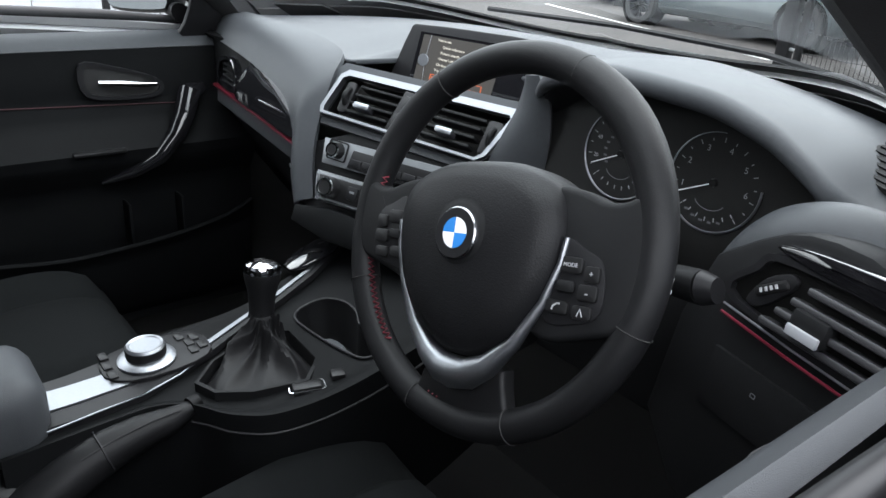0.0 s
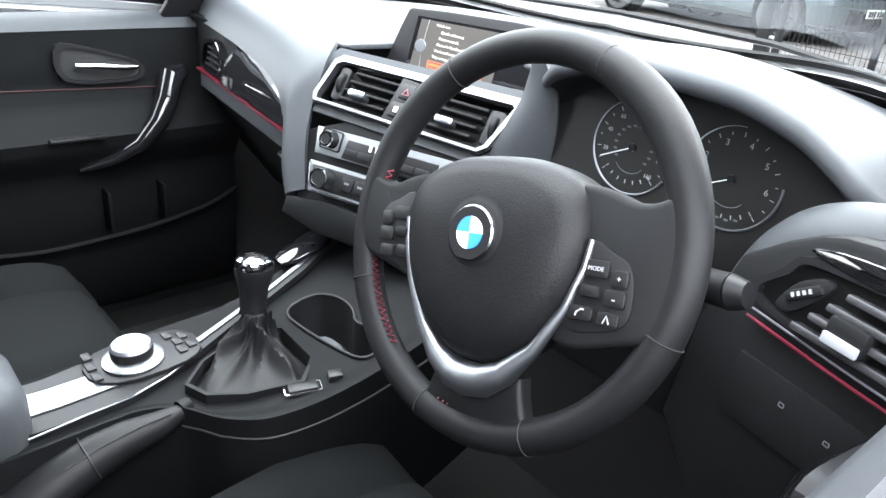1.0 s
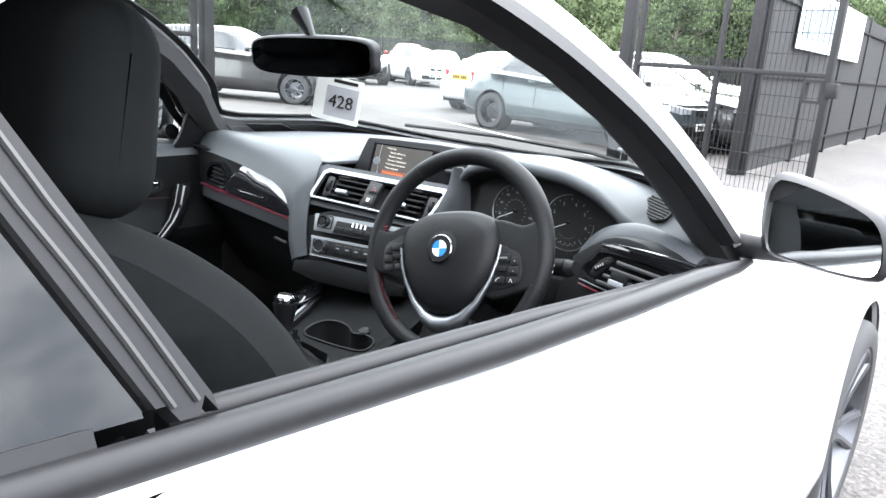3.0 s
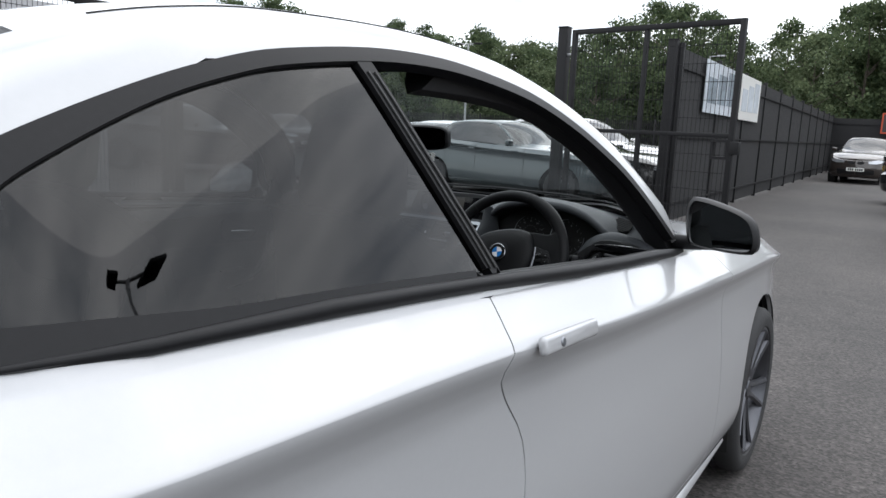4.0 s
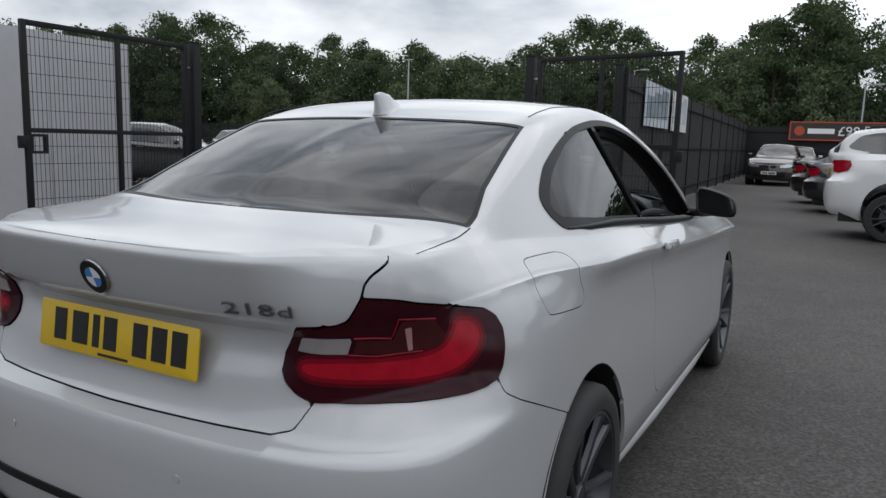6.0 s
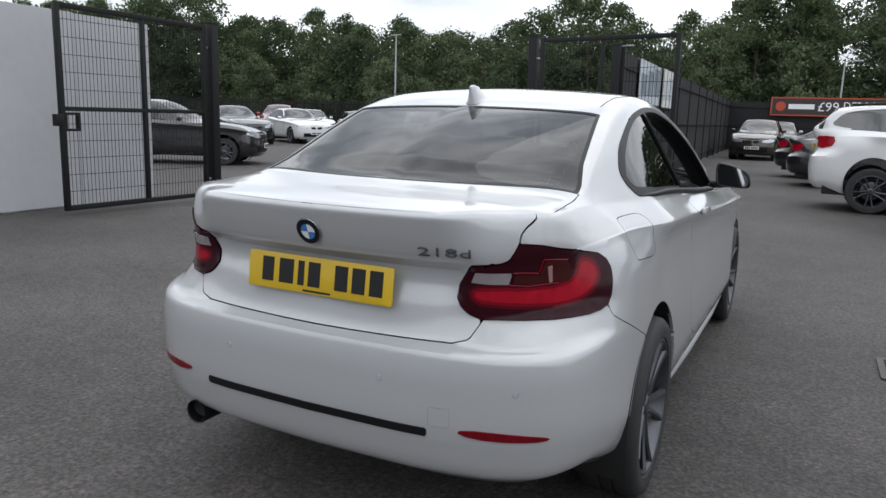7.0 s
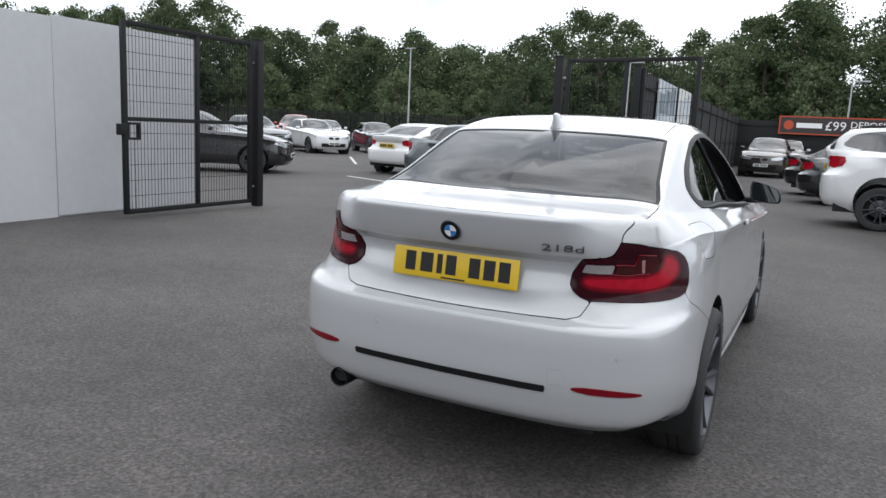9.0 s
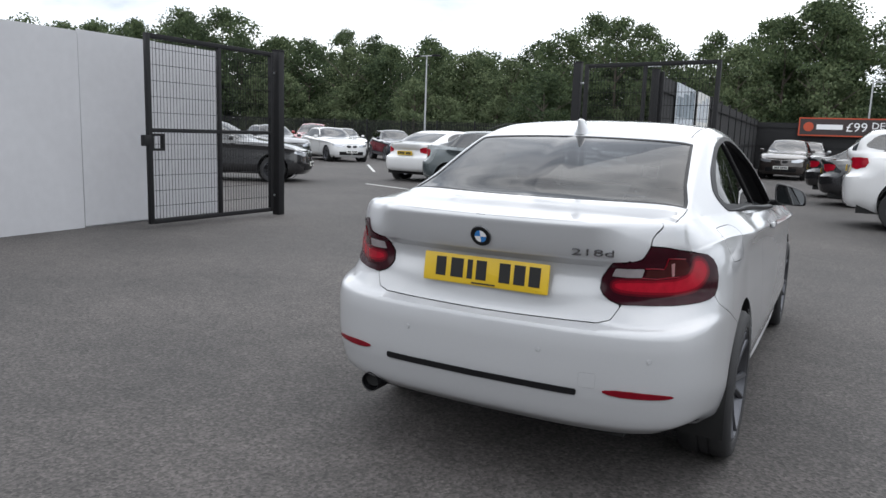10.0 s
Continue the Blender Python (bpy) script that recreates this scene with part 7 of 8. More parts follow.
# door linings
for sd in (1, -1):
    def lining(U, V):
        y, t = U, V
        zs = np.array([0.34, 0.50, 0.56, 0.66, 0.72, 0.745, 0.80, 0.84, 0.88, 0.955, 0.985])
        xs = np.array([0.70, 0.70, 0.69, 0.69, 0.655, 0.65, 0.685, 0.695, 0.695, 0.70, 0.725])
        k = t * 10
        z = np.interp(k, range(11), zs)
        x = np.interp(k, range(11), xs)
        belt = np.interp(y, [0.8, 1.75], [1.02, 0.955] if sd > 0 else [0.968, 0.962])
        z = np.where(z > 0.8, 0.8 + (z - 0.8) * (belt - 0.8) / 0.185, z)
        return np.stack([x * sd, y, z], -1)

    # both doors share one trim; passenger's shade is put into darker lining and thread
    dl = part("door_lining", sheet(lining, np.linspace(0.8, 1.80, 40), np.linspace(0, 1, 41), thick=0.015, flip=sd > 0), M_DASHTOP if sd > 0 else M_GREYSIDE, coupe, "dark grey door lining with red seam" if sd > 0 else "door lining with red seam, darkened for the shade on that side")
    seal = [(0.742, 0.80, 1.030), (0.752, 1.2, 1.004), (0.765, 1.55, 0.977), (0.782, 1.70, 0.962), (0.79, 1.76, 0.935)] if sd > 0 else [(-0.732, 0.80, 0.962), (-0.734, 1.2, 0.960), (-0.734, 1.55, 0.958), (-0.734, 1.70, 0.956), (-0.734, 1.76, 0.945)]
    part("belt_seal", tube(seal, [0.010, 0.010, 0.010, 0.009, 0.004] if sd > 0 else 0.005, 10), M_BLACKTRIM, dl)
    part("red_seam", tube([(0.692 * sd, 0.85, 0.845), (0.692 * sd, 1.3, 0.838), (0.690 * sd, 1.64, 0.824)], 0.0010, 6), M_STITCH if sd > 0 else M_SHADETHREAD, dl)
    if sd < 0:
        # up-facing top of the lining; light on it is put into a lighter skin
        part("door_capping", sheet(lambda U, V: np.stack([-0.697 - 0.026 * V, U, 0.936 + 0.030 * V + 0.004 * np.sin(math.pi * V)], -1), np.linspace(0.8, 1.80, 30), np.linspace(0, 1, 7), thick=0.004, flip=False), M_DASHTOP, dl, "padded top of the door lining, its daylight put into a lighter grey")
    HB = basis((0.690 * sd, 1.545, 0.873), (0, -sd, 0.06 * sd), (0, 0, 1))
    bez = splined([(-0.085, 0.035), (-0.02, 0.03), (0.06, 0.008), (0.07, -0.018), (0.03, -0.032), (-0.075, -0.028)], 4)
    bez = [(-x, y) for x, y in bez] if sd > 0 else bez
    part("handle_bezel", moved(frame_piece(bez, [(x * 0.88, y * 0.82) for x, y in bez], 0.008), HB), M_BLACKTRIM, dl)
    part("handle_dish", moved(plate([(x * 0.9, y * 0.85) for x, y in bez], 0.002), HB), M_DARK, dl)
    part("door_handle", moved(tube([(-0.055, 0.0, 0.012), (-0.02, 0.0, 0.017), (0.03, -0.002, 0.017), (0.055, -0.003, 0.012)], [0.005, 0.006, 0.006, 0.005], 10), HB), M_CHROME, dl, "chrome inner door handle")
    pull = [(0.683 * sd, 1.69, 0.852), (0.664 * sd, 1.66, 0.848), (0.655 * sd, 1.645, 0.805), (0.65 * sd, 1.622, 0.765), (0.652 * sd, 1.585, 0.722), (0.662 * sd, 1.535, 0.694), (0.680 * sd, 1.475, 0.676)]
    part("pull_grip", tube(pull, [0.016, 0.024, 0.023, 0.020, 0.017, 0.012, 0.006], 14), M_GLOSS, dl, "gloss black pull handle")
    part("window_switch", box(0.03, 0.10, 0.008, (0.655 * sd, 1.47, 0.748), 0.003), M_BUTTON, dl)
    rim_z = curve([0.95, 1.25, 1.40, 1.53, 1.72, 1.78], [0.575, 0.552, 0.536, 0.542, 0.572, 0.60])
    pk = sheet(lambda U, V: np.stack([(0.700 - 0.045 * np.sin(math.pi * 0.5 * V) ** 0.7 - 0.012 * smooth(0.85, 1.0, V)) * sd, U, 0.36 + (rim_z(U) - 0.36) * V], -1), np.linspace(0.95, 1.78, 40), np.linspace(0, 1, 16), thick=0.008, flip=sd > 0)
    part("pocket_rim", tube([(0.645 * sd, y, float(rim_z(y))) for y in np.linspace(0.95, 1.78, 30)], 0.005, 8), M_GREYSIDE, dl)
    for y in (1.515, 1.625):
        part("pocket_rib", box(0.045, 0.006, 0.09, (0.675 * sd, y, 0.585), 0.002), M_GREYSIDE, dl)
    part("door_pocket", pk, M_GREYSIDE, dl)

# black corner piece between the passenger's side window and the pillar
part("sail_panel", moved(plate(rounded([(1.66, -0.012), (1.682, 0.03), (1.69, 0.10), (1.73, 0.115), (1.81, 0.07), (1.88, 0.0), (1.85, -0.03), (1.72, -0.022)], 1), 0.010, 0.003), basis((-0.716, 0, 0.965), (0, 1, 0), (0.33, 0, 1))), M_BLACKTRIM, coupe, "black corner panel of the side window")

# interior mirror and the card that hangs from it
IM = basis((0.062, 1.478, 1.232), (0.985, 0.17, 0.03), (0, -0.10, 1))
im = part("interior_mirror", moved(plate(splined([(-0.14, 0.0), (-0.12, 0.03), (0.0, 0.036), (0.125, 0.03), (0.142, -0.002), (0.125, -0.03), (0.0, -0.036), (-0.12, -0.030)], 4), 0.022, 0.006, 3), IM @ Matrix.Translation((0, 0, -0.022))), M_BLACKTRIM, coupe, "black interior mirror")
part("mirror_face", moved(plate(splined([(-0.132, 0.0), (-0.115, 0.026), (0.0, 0.031), (0.12, 0.026), (0.134, -0.002), (0.12, -0.026), (0.0, -0.031), (-0.115, -0.026)], 4), 0.001), IM), material("dark_mirror", (0.16, 0.16, 0.17), 0.03, metal=1.0, var=0.02), im)
part("mirror_foot", tube([(0.062, 1.495, 1.245), (0.05, 1.49, 1.275), (0.03, 1.485, 1.305)], [0.016, 0.018, 0.034], 12, flat=0.5), M_BLACKTRIM, im)
tag = thing("hanging_card", None, "white stock card with black number hanging from the interior mirror", "card")
CM = basis((0.070, 1.545, 1.156), (0.93, 0.34, -0.12), (0.09, 0.10, 1))
part("card", moved(plate(rect(0.098, 0.082, 0.004), 0.001), CM), M_WHITEPLATE, tag)
part("card_field", moved(plate(rect(0.066, 0.056), 0.0004), CM @ Matrix.Translation((0.008, -0.004, 0.001))), material("grey_print", (0.42, 0.42, 0.44), 0.6, var=0.1), tag)
part("card_number", moved(words("428", 0.034, 0.0004), CM @ Matrix.Translation((0.008, -0.004, 0.0018))), M_INK, tag)
part("card_bar", moved(box(0.05, 0.006, 0.0004, (0.012, 0.034, 0.0012)), CM), M_INK, tag)
part("card_loop", moved(tube([(0.0, 0.04, 0.0), (0.0, 0.06, -0.01), (0.0, 0.075, -0.02)], 0.004, 6), CM), M_WHITEPLATE, tag)

for sd in (1, -1):
    bm = bmesh.new()
    rows = []
    for y, x, z in ((1.85, 0.775, 0.955), (1.76, 0.738, 1.045), (1.67, 0.702, 1.130), (1.56, 0.664, 1.213), (1.44, 0.630, 1.278), (1.31, 0.60, 1.328), (1.18, 0.58, 1.352), (1.05, 0.57, 1.362), (0.9, 0.565, 1.365)):
        wide = 0.080 - 0.02 * (y < 1.3)
        x -= 0.0 if sd > 0 else tuck(x, z)
        rows.append([bm.verts.new(((x + dx) * sd, y + dy_, z + dz)) for dx, dy_, dz in ((0.012, -0.012, -0.012), (-0.004, -0.024, -0.034), (-0.04, -0.018, -0.042), (-wide, 0.0, -0.022), (-wide - 0.006, 0.012, 0.004), (-0.02, 0.008, 0.004))])
    for a, b in zip(rows, rows[1:]):
        for k in range(6):
            bm.faces.new([a[k], a[(k + 1) % 6], b[(k + 1) % 6], b[k]])
    bm.faces.new(rows[0])
    bm.faces.new(rows[-1][::-1])
    bmesh.ops.recalc_face_normals(bm, faces=bm.faces)
    part("pillar_trim", bm, M_HEADLINER, coupe, "inner trim of the windscreen pillar")


# the whole cabin sits this far back in the shell
CABIN = ("dashboard", "steering", "wiper_stalk", "indicator_stalk", "centre_console", "armrest", "driver_seat", "passenger_seat", "rear_bench", "footwell", "door_lining", "interior_mirror", "pillar_trim", "sail_panel")
for ob in [*coupe.children, tag]:
    if ob is tag or ob.name.startswith(CABIN):
        ob.matrix_basis = Matrix.Translation((0, -0.045, 0)) @ ob.matrix_basis

# ---- parked cars ----
TUCK[0] = 0.0
WHEELS = {}


def wheel_like(parent, m, key, **kw):
    """A parked car's wheel: the first of a kind is built, later ones share its meshes."""
    if key not in WHEELS:
        WHEELS[key] = wheel(parent, m, seg=28, **kw)
        return WHEELS[key]
    first = WHEELS[key]
    w = again(first, parent, m)
    for c in first.children:
        again(c, w, c.matrix_basis.copy())
    return w


M_DARKGLASS = glass("dark_car_glass", (0.16, 0.17, 0.18), 0.12, 0.8)
M_HEADLAMP = material("headlamp_lens", (0.5, 0.52, 0.55), 0.08, metal=0.6, var=0.3, scale=60, coat=1)
PAINTS = {
    "white": material("white_car_paint", (0.62, 0.62, 0.62), 0.25, var=0.02, coat=1),
    "black": material("black_car_paint", (0.012, 0.012, 0.013), 0.2, var=0.1, coat=1),
    "grey": material("teal_grey_car_paint", (0.05, 0.065, 0.07), 0.25, metal=0.4, var=0.05, coat=1),
    "silver": material("silver_car_paint", (0.42, 0.43, 0.44), 0.28, metal=0.7, var=0.04, coat=1),
    "red": material("red_car_paint", (0.3, 0.02, 0.02), 0.25, var=0.05, coat=1),
    "brown": material("dark_brown_car_paint", (0.035, 0.028, 0.025), 0.22, metal=0.3, var=0.05, coat=1),
    "blue": material("dark_blue_car_paint", (0.012, 0.016, 0.03), 0.2, metal=0.2, var=0.05, coat=1),
}
GLASSES = {
    "coupe": [(0.075, 1.076), (0.03, 1.14), (0.07, 1.213), (0.175, 1.274), (0.355, 1.334), (0.6, 1.37), (0.85, 1.378), (1.09, 1.362), (1.25, 1.32), (1.4, 1.25), (1.56, 1.14), (1.72, 1.0), (1.3, 1.003), (0.8, 1.034), (0.4, 1.058)],
    "saloon": [(-0.32, 1.085), (-0.30, 1.14), (0.0, 1.27), (0.25, 1.34), (0.6, 1.37), (1.05, 1.365), (1.28, 1.31), (1.55, 1.13), (1.72, 1.0), (1.0, 1.02), (0.2, 1.05)],
    "hatch": [(-0.58, 1.12), (-0.55, 1.22), (-0.42, 1.31), (0.0, 1.365), (0.6, 1.385), (1.05, 1.375), (1.28, 1.31), (1.55, 1.13), (1.72, 1.0), (1.0, 1.02), (0.0, 1.06)],
}


def parked(x, y, yaw, paint, style, label, length=1.0, width=1.0, height=1.0, lift=0.0, group="", plate_front="white", rim="alloy", name="parked_car"):
    """A parked car whose middle stands at x, y and whose nose points along yaw (0: +y, anticlockwise)."""
    lo, up, last = shell(length, width, height, style, lift)
    t = thing(name, pose(x, y, 0, 0, 0, yaw) @ Matrix.Translation((0, -1.3 * length, 0)), label, "car", group or "parked cars")
    mat = PAINTS[paint]
    S = np.linspace(0, last, 130)
    Q = np.r_[np.linspace(0, 0.94, 15), 0.975, 1.0, 1.05, np.linspace(1.2, 2, 5)]
    R = np.linspace(0, 1, 26)
    d_gl = inside(splined(GLASSES[style], 3))
    back = {"hatch": (-0.80, -0.56), "saloon": (-0.27, 0.22), "coupe": (-0.47, 0.18)}[style]
    unz = lambda z: (z - lift) / height

    def arches(P):
        y_, z = P[..., 1] / length, unz(P[..., 2])
        far = np.where(P[..., 0] > 0.45, 0, 1.0)
        return np.minimum(np.hypot(y_, z - 0.325) - 0.375, np.hypot(y_ - 2.69, z - 0.325) - 0.372) + far

    def sidew(P):
        return np.where(P[..., 0] > 0.4 * width, d_gl(P[..., 1] / length, unz(P[..., 2])), -1.0)

    def front(P):
        x_, y_ = P[..., 0] / width, P[..., 1] / length
        return np.minimum(np.minimum(2.16 - 0.36 * (x_ / 0.72) ** 2 - y_, y_ - 1.25), np.interp(y_, [1.1, 1.3, 1.5, 1.7, 1.9], [0.535, 0.565, 0.63, 0.71, 0.76]) - x_)

    def tail(P):
        x_, y_ = P[..., 0] / width, P[..., 1] / length
        return np.minimum(np.minimum(y_ - back[0], back[1] - y_), 0.54 - x_)

    bm = joined(sheet(lo, S, Q, lambda U, V, P: arches(P), sides=(1, -1)), sheet(up, S, R, lambda U, V, P: np.minimum(np.minimum(-sidew(P), -front(P)), -tail(P)), sides=(1, -1)))
    bmesh.ops.remove_doubles(bm, verts=bm.verts, dist=0.001)
    body = part("body", thicken(bm, 0.01), mat, t)
    for nm, f in (("windscreen", front), ("rear_window", tail)):
        part(nm, sheet(up, S, R, lambda U, V, P, f=f: f(P) + 0.004, out=-0.003, sides=(1, -1)), M_DARKGLASS, t)
    for sd in (1, -1):
        part("side_window", sheet(up, S, R, lambda U, V, P: sidew(P) + 0.003, out=-0.003, sides=(sd,)), M_DARKGLASS, t)
        tl = inside([(0.46, 0.83), (0.45, 0.92), (0.60, 0.985), (0.95, 0.965), (0.98, 0.90), (0.93, 0.83), (0.7, 0.79)])
        part("tail_lamp", sheet(lo, np.arange(0.4, 1.05, 0.025), np.linspace(0.6, 1.3, 26), lambda U, V, P: tl(U, unz(P[..., 2])), out=0.008, thick=0.01, sides=(sd,)), M_REDBRIGHT, t, "red tail lamp")
        hl = inside([(last - 0.36, 0.63), (last - 0.36, 0.70), (last - 0.60, 0.735), (last - 0.88, 0.755), (last - 0.90, 0.70), (last - 0.6, 0.63)])
        part("headlamp", sheet(lo, np.arange(last - 1.0, last - 0.3, 0.025), np.linspace(0.6, 1.4, 30), lambda U, V, P: hl(U, unz(P[..., 2])), out=0.008, thick=0.01, sides=(sd,)), M_HEADLAMP, t, "clear headlamp")
        kg = inside(rounded([(last - 0.03, 0.60), (last - 0.04, 0.69), (last - 0.22, 0.70), (last - 0.25, 0.65), (last - 0.20, 0.60)], 1))
        part("grille", sheet(lo, np.arange(last - 0.3, last, 0.02), np.linspace(0.5, 1.2, 30), lambda U, V, P: kg(U, unz(P[..., 2])), out=0.010, thick=0.012, sides=(sd,)), M_BLACKTRIM, t)
        for wy in (0.0, 2.69):
            r = 0.318 * (1 + 0.12 * (lift > 0))
            wheel_like(t, wheel_pose(0.755 * width * sd, wy * length, r), (rim, lift > 0), radius=r, rim_r=0.222 * (1 + 0.12 * (lift > 0)), metal=M_ALLOY if rim == "alloy" else M_BLACKTRIM)
            lin = lathe([(0.38 * (1 + 0.1 * (lift > 0)), -0.15), (0.38 * (1 + 0.1 * (lift > 0)), 0.08)], 20, "x", (0.76 * width * sd, wy * length, 0.325 * height + lift))
            part("arch_liner", lin, M_DARK, t)
        part("door_mirror", box(0.17, 0.10, 0.12, (0.93 * width * sd, 1.72 * length, 1.03 * height + lift), 0.035, 3), mat, t)
        for yy in (0.75, 1.98) if style == "coupe" else (0.25, 0.95, 1.98):
            pts = lo(np.full(9, 1.0), np.linspace(0.25, 1.9, 9))
            ss_ = np.linspace(0.8, last - 0.8, 300)
            at = lo(ss_, np.full_like(ss_, 1.0))
            k = int(np.argmin(np.abs(at[:, 1] - yy * length)))
            line = lo(np.full(9, ss_[k]), np.linspace(0.2, 1.95, 9))
            part("door_gap", tube([(p[0] * sd * 1.001, p[1], p[2]) for p in line], 0.004, 4), M_DARK, body)
        part("door_handle", box(0.02, 0.16, 0.03, (0.868 * width * sd, 0.88 * length, 0.90 * height + lift), 0.008), mat, t)
    for k, (yy, col) in enumerate(((-0.895, "yellow"), (3.505, "white"))):
        z = (0.80 if k == 0 else 0.44) * height + lift
        yv = (-0.86 if k == 0 else 3.51) * length
        pl = part("number_plate", box(0.52, 0.012, 0.11, (0, yv, z), 0.002, 1), M_YELLOW if k == 0 else M_WHITEPLATE, t)
        for q in range(7):
            part("plate_bar", box(0.045, 0.004, 0.07, (-0.2 + 0.06 * q + 0.03 * (q > 3), yv + (-0.008 if k == 0 else 0.008), z)), M_INK, pl)
    part("lower_grille", sheet(lo, np.arange(last - 0.62, last, 0.03), np.linspace(0.08, 0.5, 12), lambda U, V, P: np.minimum(np.minimum(U - last + 0.55, unz(P[..., 2]) - 0.30), 0.44 - unz(P[..., 2])), out=0.006, thick=0.01, sides=(1, -1)), M_BLACKTRIM, t)
    part("underbody", box(1.45 * width, 3.9 * length, 0.15, (0, 1.3 * length, 0.28 + lift * 0.6)), M_DARK, t)
    if style == "hatch" and lift > 0:
        for sd in (1, -1):
            part("roof_rail", tube([(0.52 * width * sd, -0.4, 1.42 * height + lift), (0.54 * width * sd, 0.4, 1.455 * height + lift), (0.52 * width * sd, 1.1, 1.43 * height + lift)], 0.018, 8), M_BLACKTRIM, t)
    return t


# far side, left of the gate
parked(-12.85, 10.6, -60, "black", "hatch", "black parked estate car beside the mesh gate", 1.02, 1.0, 1.04, name="estate_car")
parked(-19.8, 20.3, -118, "black", "saloon", "black saloon parked nose to the drive", 1.05, 1.02, 1.02, name="saloon_car")
parked(-18.9, 23.1, -120, "white", "saloon", "white saloon parked nose to the drive", 1.0, 1.0, 1.0, name="saloon_car")
parked(-23.1, 27.0, -150, "red", "hatch", "red people carrier parked behind the saloons", 1.0, 1.0, 1.12, name="people_carrier")
parked(-23.4, 30.2, -130, "white", "saloon", "white saloon parked further back", 1.0, 1.0, 1.0, name="saloon_car")
parked(-17.7, 26.4, -130, "blue", "hatch", "dark blue small hatchback parked nose to the drive", 0.86, 0.98, 0.98, name="hatchback_car")
parked(-9.0, 16.1, -8, "white", "coupe", "white large coupe parked tail to the drive", 1.10, 1.06, 0.98, name="coupe_car")
parked(-5.3, 12.15, -96, "grey", "saloon", "dark teal grey saloon parked across the drive", 1.05, 1.03, 1.0, name="saloon_car", rim="dark")
parked(-5.2, 15.6, -100, "white", "hatch", "white estate car parked behind the gate", 1.05, 1.02, 1.1, name="estate_car")
parked(-4.6, 13.4, -95, "black", "saloon", "black saloon with red tail lamps behind the gate", 1.0, 1.0, 0.98, name="saloon_car")
parked(-12.4, 27.5, -66, "black", "hatch", "black hatchback parked in the second row", 1.0, 1.0, 1.05, name="hatchback_car")
# along the drive
parked(-0.82, 29.6, 178, "brown", "hatch", "dark brown people carrier parked facing down the drive", 0.98, 1.0, 1.08, name="people_carrier")
parked(-0.3, 34.9, 178, "silver", "hatch", "silver hatchback parked beside the people carrier", 0.95, 0.98, 1.05, name="hatchback_car")
parked(3.5, 11.4, -92, "white", "hatch", "white off-roader parked tail to the drive", 1.05, 1.05, 1.12, 0.10, name="off_roader")
parked(2.9, 16.2, -92, "black", "saloon", "black saloon parked tail to the drive", 1.0, 1.0, 0.98, name="saloon_car")
parked(2.5, 19.1, -92, "black", "saloon", "black saloon parked tail to the drive", 1.0, 1.0, 0.98, name="saloon_car")
parked(4.6, 8.6, -92, "white", "hatch", "white hatchback parked tail to the drive", 1.0, 1.0, 1.05, name="hatchback_car")


# ---- trees behind the car park ----
M_BARK = material("bark", (0.09, 0.075, 0.06), 0.9, var=0.35, scale=12, bump=0.6, fine=30)
GREENS = [
    foliage_material("dark_leaves", (0.034, 0.052, 0.030), (0.088, 0.120, 0.058)),
    foliage_material("mid_leaves", (0.044, 0.068, 0.036), (0.120, 0.155, 0.075)),
    foliage_material("pale_leaves", (0.060, 0.086, 0.046), (0.165, 0.20, 0.105)),
]
rng = np.random.default_rng(7)


def crown_mesh(centres, radii, count, size):
    """Many small leaf cards scattered through overlapping clumps, denser at their skins."""
    r3 = np.array(radii) ** 2
    which = rng.choice(len(centres), count, p=r3 / r3.sum())
    c, r = np.array(centres)[which], np.array(radii)[which][:, None]
    d = rng.normal(size=(count, 3))
    d /= np.linalg.norm(d, axis=1, keepdims=True)
    p = c + d * r * (0.25 + 0.95 * rng.random((count, 1)) ** 0.7) * np.array([1, 1, 0.7])
    a = rng.normal(size=(count, 3))
    a /= np.linalg.norm(a, axis=1, keepdims=True)
    b = np.cross(a, d + 0.7 * rng.normal(size=(count, 3)))
    b /= np.linalg.norm(b, axis=1, keepdims=True) + 1e-9
    s = size * (0.5 + 0.9 * rng.random((count, 1)))
    v = np.concatenate([p - a * s, p + b * s * 0.6, p + a * s, p - b * s * 0.6], 1).reshape(-1, 3)
    d_ = bpy.data.meshes.new("crown")
    d_.from_pydata(v.tolist(), [], np.arange(4 * count).reshape(-1, 4).tolist())
    return d_


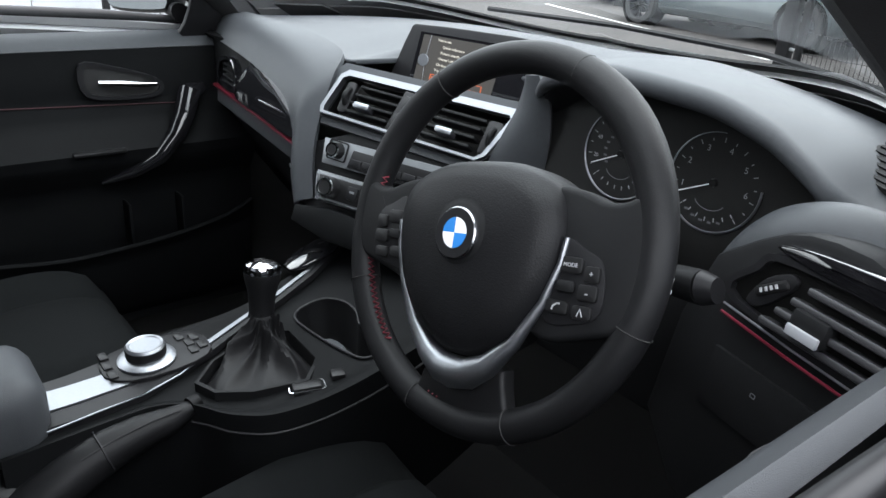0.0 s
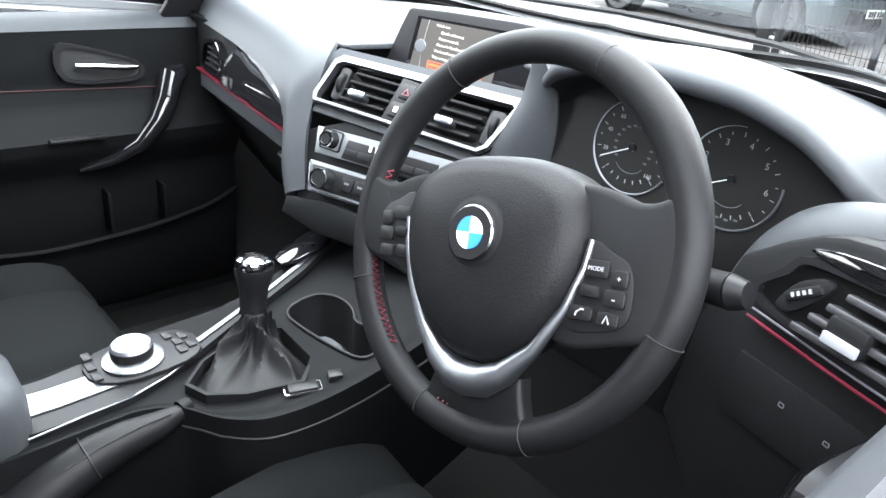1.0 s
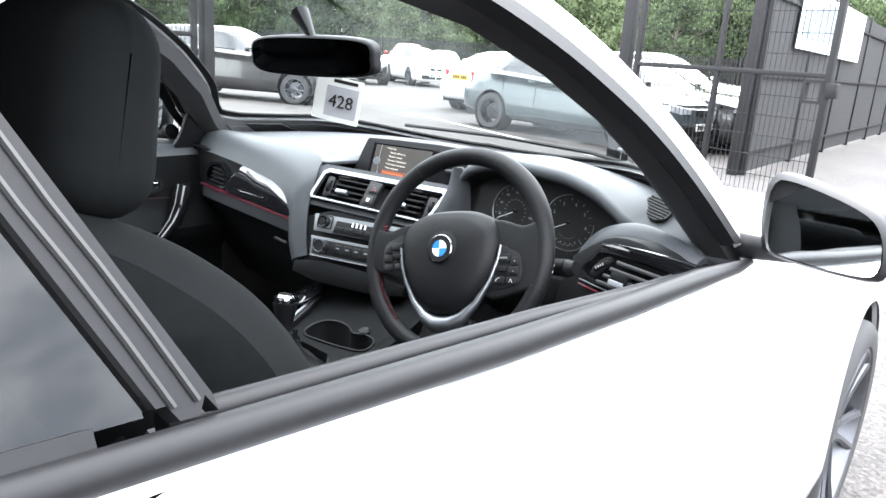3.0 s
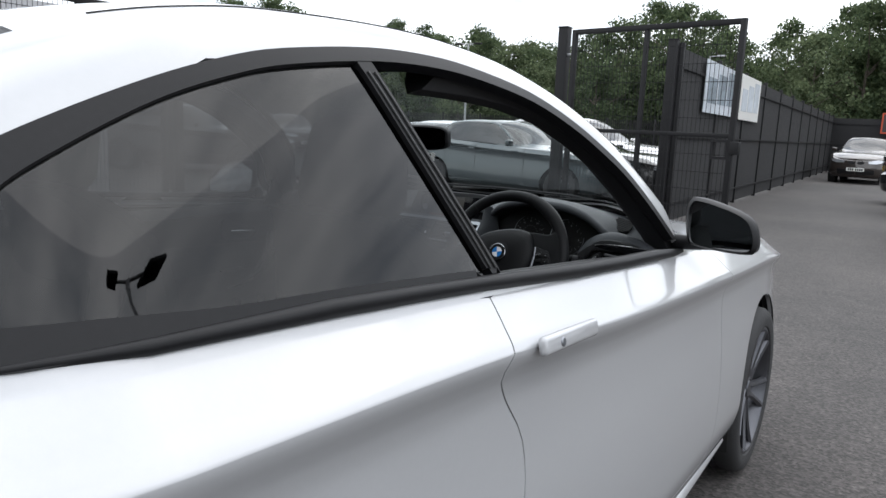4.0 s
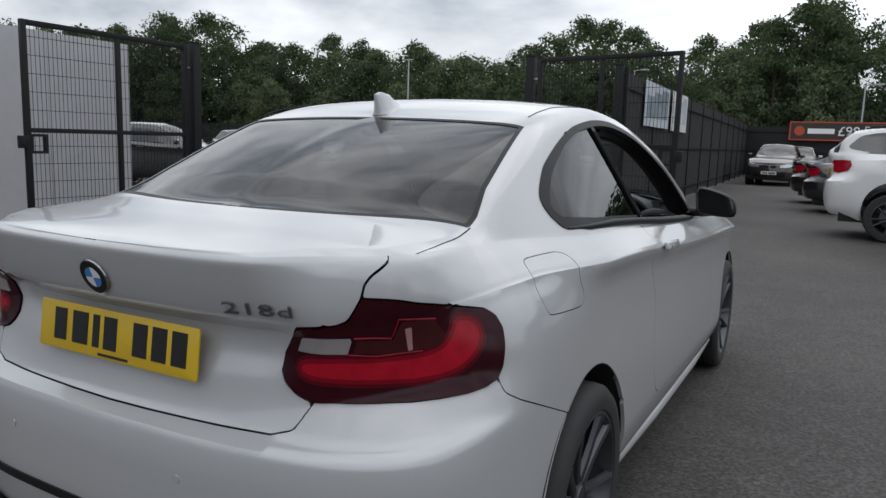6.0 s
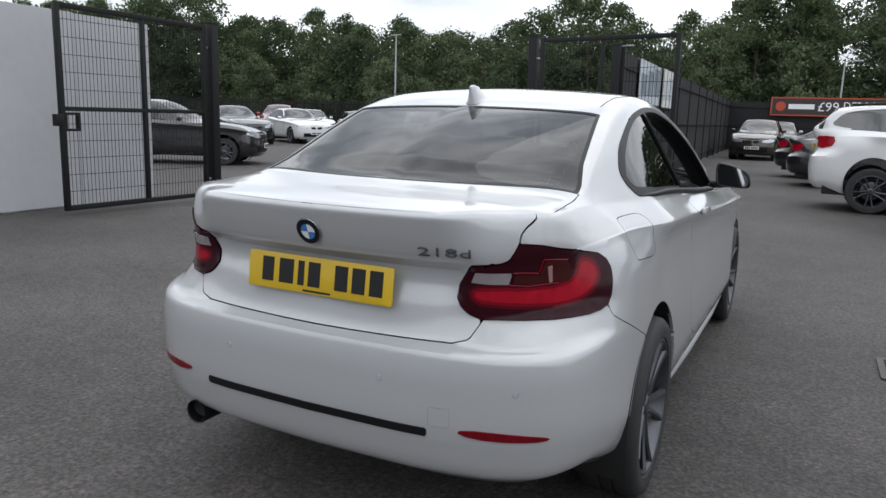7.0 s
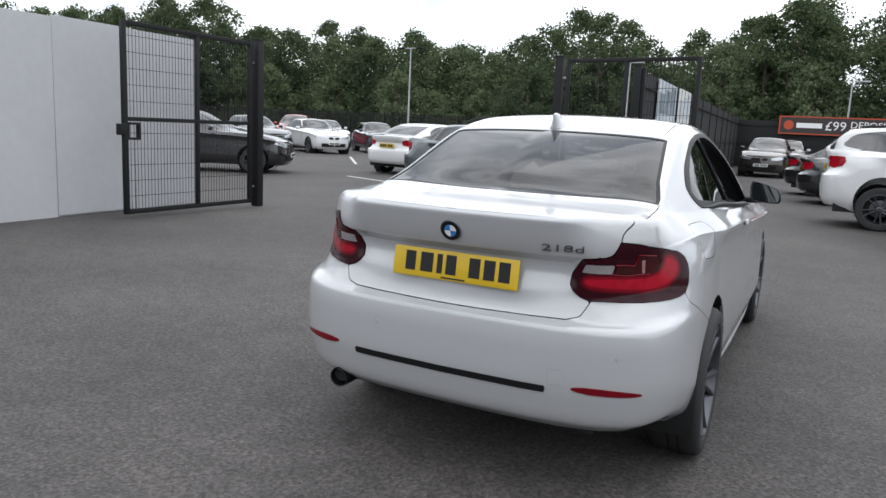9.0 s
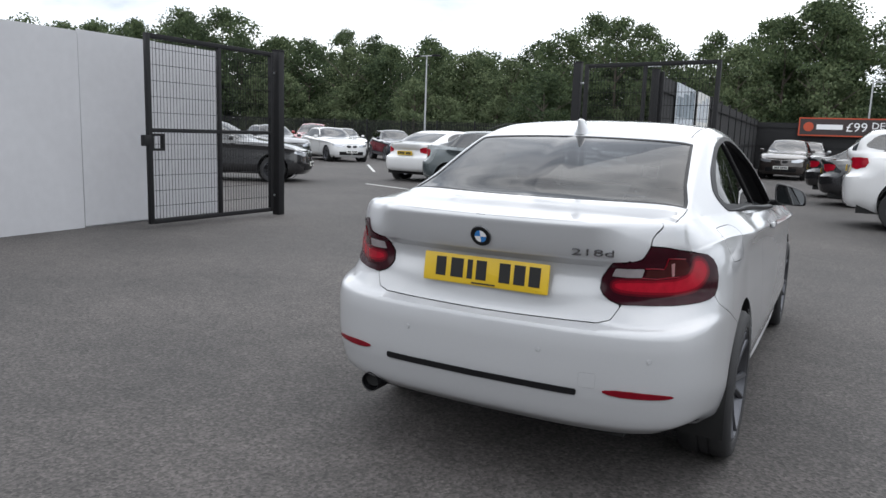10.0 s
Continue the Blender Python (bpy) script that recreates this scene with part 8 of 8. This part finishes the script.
def tree(height, spread, green, count, size, seed):
    """One tree: tapered trunk, limbs, and a crown of small clumps with an uneven outline."""
    r = random.Random(seed)
    t = thing("tree", None, ("dark green", "green", "pale green")[green] + " leafy tree behind the car park fence", "tree", "trees behind the fence")
    lean = r.uniform(-0.3, 0.3)
    trunk = tube([(0, 0, -0.1), (lean * 0.3, 0, height * 0.25), (lean, 0.1, height * 0.55), (lean * 1.2, 0, height * 0.85)], [0.16, 0.12, 0.08, 0.02], 8)
    for k in range(9):
        a, z = r.uniform(0, 6.28), height * r.uniform(0.3, 0.8)
        tip = Vector((lean + spread * 0.6 * math.cos(a), spread * 0.6 * math.sin(a), z + 0.6))
        trunk = joined(trunk, tube([(lean * z / height, 0, z * 0.8), tip * 0.5 + Vector((lean * 0.5, 0, z * 0.42)), tip], [0.06, 0.035, 0.012], 6))
    lobes = [(r.uniform(0, 6.28), r.uniform(0.35, 1.0), r.uniform(0.15, 0.4)) for _ in range(6)]
    centres, radii = [], []
    while len(centres) < 150:
        h = r.random() ** 0.8
        a = r.uniform(0, 6.28)
        w = math.sin(math.pi * min(1.0, 0.10 + 0.9 * h) ** 0.8) ** 0.7
        w *= 0.75 + sum(g * math.exp(-(((h - q) / 0.22) ** 2)) * math.cos(a - f) for f, q, g in lobes)
        k = r.random() ** 0.4
        centres.append((lean * h + spread * max(w, 0.08) * k * math.cos(a), spread * max(w, 0.08) * k * math.sin(a), height * (0.10 + 0.90 * h) - 0.25))
        radii.append(r.uniform(0.28, 0.62) * (1.15 - 0.45 * h) * spread / 2.6)
    part("trunk", trunk, M_BARK, t)
    d = crown_mesh(centres, radii, count, size)
    d.materials.append(GREENS[green])
    o = new("crown", d)
    o.parent = t
    return t


KINDS = [tree(9.0, 4.0, 0, 10500, 0.105, 1), tree(8.0, 4.1, 1, 10500, 0.10, 2), tree(7.2, 3.8, 2, 10000, 0.095, 3), tree(10.0, 4.2, 1, 11000, 0.105, 4), tree(5.0, 3.0, 2, 9000, 0.085, 5), tree(6.4, 3.5, 0, 9500, 0.095, 6)]
BASE = [pose(-44, 47, 0), pose(-31, 46, 0, 0, 0, 40), pose(-24, 46, 0), pose(-1, 46, 0), pose(-25.5, 41, 0), pose(-14, 47, 0)]
for t, m in zip(KINDS, BASE):
    t.matrix_basis = m
want = curve([-90, -65, -57, -54, -50, -46, -43, -41, -37, -34, -31, -29, -26, -23.8, -21, -18, -16, -13, -10, -7.5, -5.8, -4, -1, 2, 8, 20, 60], [10, 11, 10.6, 11.9, 12, 10.6, 9, 8.4, 8.9, 8.8, 7, 8.4, 8.4, 7, 7.8, 7.1, 9.2, 9.5, 8, 7.8, 7.2, 8.4, 9.3, 9.3, 10, 10, 9])
tall = [9.0, 8.0, 7.2, 10.0, 5.0, 6.4]
rt = random.Random(11)
for row, (y0, step, drop) in enumerate(((45.0, 3.2, 0.0), (49.5, 4.2, 0.5), (42.0, 4.6, -2.6))):
    x = -88.0
    while x < 58:
        yy = y0 + rt.uniform(-1.4, 1.4) - (x < -40) * 0.45 * (-40 - x)
        h = float(want(x)) * (yy + 3.2) / 49.2 + drop + rt.uniform(-0.5, 0.3)
        k = min((0, 1, 2, 3, 5) if row < 2 else (4, 5, 2), key=lambda i: abs(tall[i] - h) + rt.uniform(0, 2.2) + (4 if x < -44 and i not in (0, 3, 5) else 0))
        size = min(1.4, max(0.75, h / (tall[k] * 1.02)))
        o = copy_thing(KINDS[k], pose(x + rt.uniform(-0.6, 0.6), yy, 0, 0, 0, rt.uniform(0, 360)) @ Matrix.Diagonal((size * rt.uniform(0.85, 1.05), size * rt.uniform(0.85, 1.05), size, 1)))
        x += step * rt.uniform(0.8, 1.25)
# dark undergrowth that closes the wood behind the trunks
cs, rs = [], []
for k in range(150):
    x = -90 + k * 1.0
    cs.append((x, 51 + rt.uniform(-1, 1) - (x < -40) * 0.45 * (-40 - x), rt.uniform(0.8, 3.4)))
    rs.append(rt.uniform(1.2, 1.9))
    cs.append((x, 52 + rt.uniform(-1, 1) - (x < -40) * 0.45 * (-40 - x), rt.uniform(3.0, 5.5)))
    rs.append(rt.uniform(1.2, 1.9))
d = crown_mesh(cs, rs, 52000, 0.3)
d.materials.append(GREENS[0])
tagged(new("undergrowth", d), "dark green undergrowth under the trees", "undergrowth", kind="stuff")

# the wood behind closes the gaps between the crowns
cs, rs = [], []
for k in range(520):
    x = -92 + rt.random() * 152
    h = float(want(x)) * (56 / 48.2)
    cs.append((x, 54 + rt.uniform(-1.5, 1.5) - (x < -40) * 0.45 * (-40 - x), h * rt.uniform(0.25, 0.88) - 0.6))
    rs.append(rt.uniform(0.7, 1.5))
d = crown_mesh(cs, rs, 90000, 0.17)
d.materials.append(GREENS[1])
tagged(new("far_wood", d), "green wood behind the row of trees", "wood", kind="stuff")
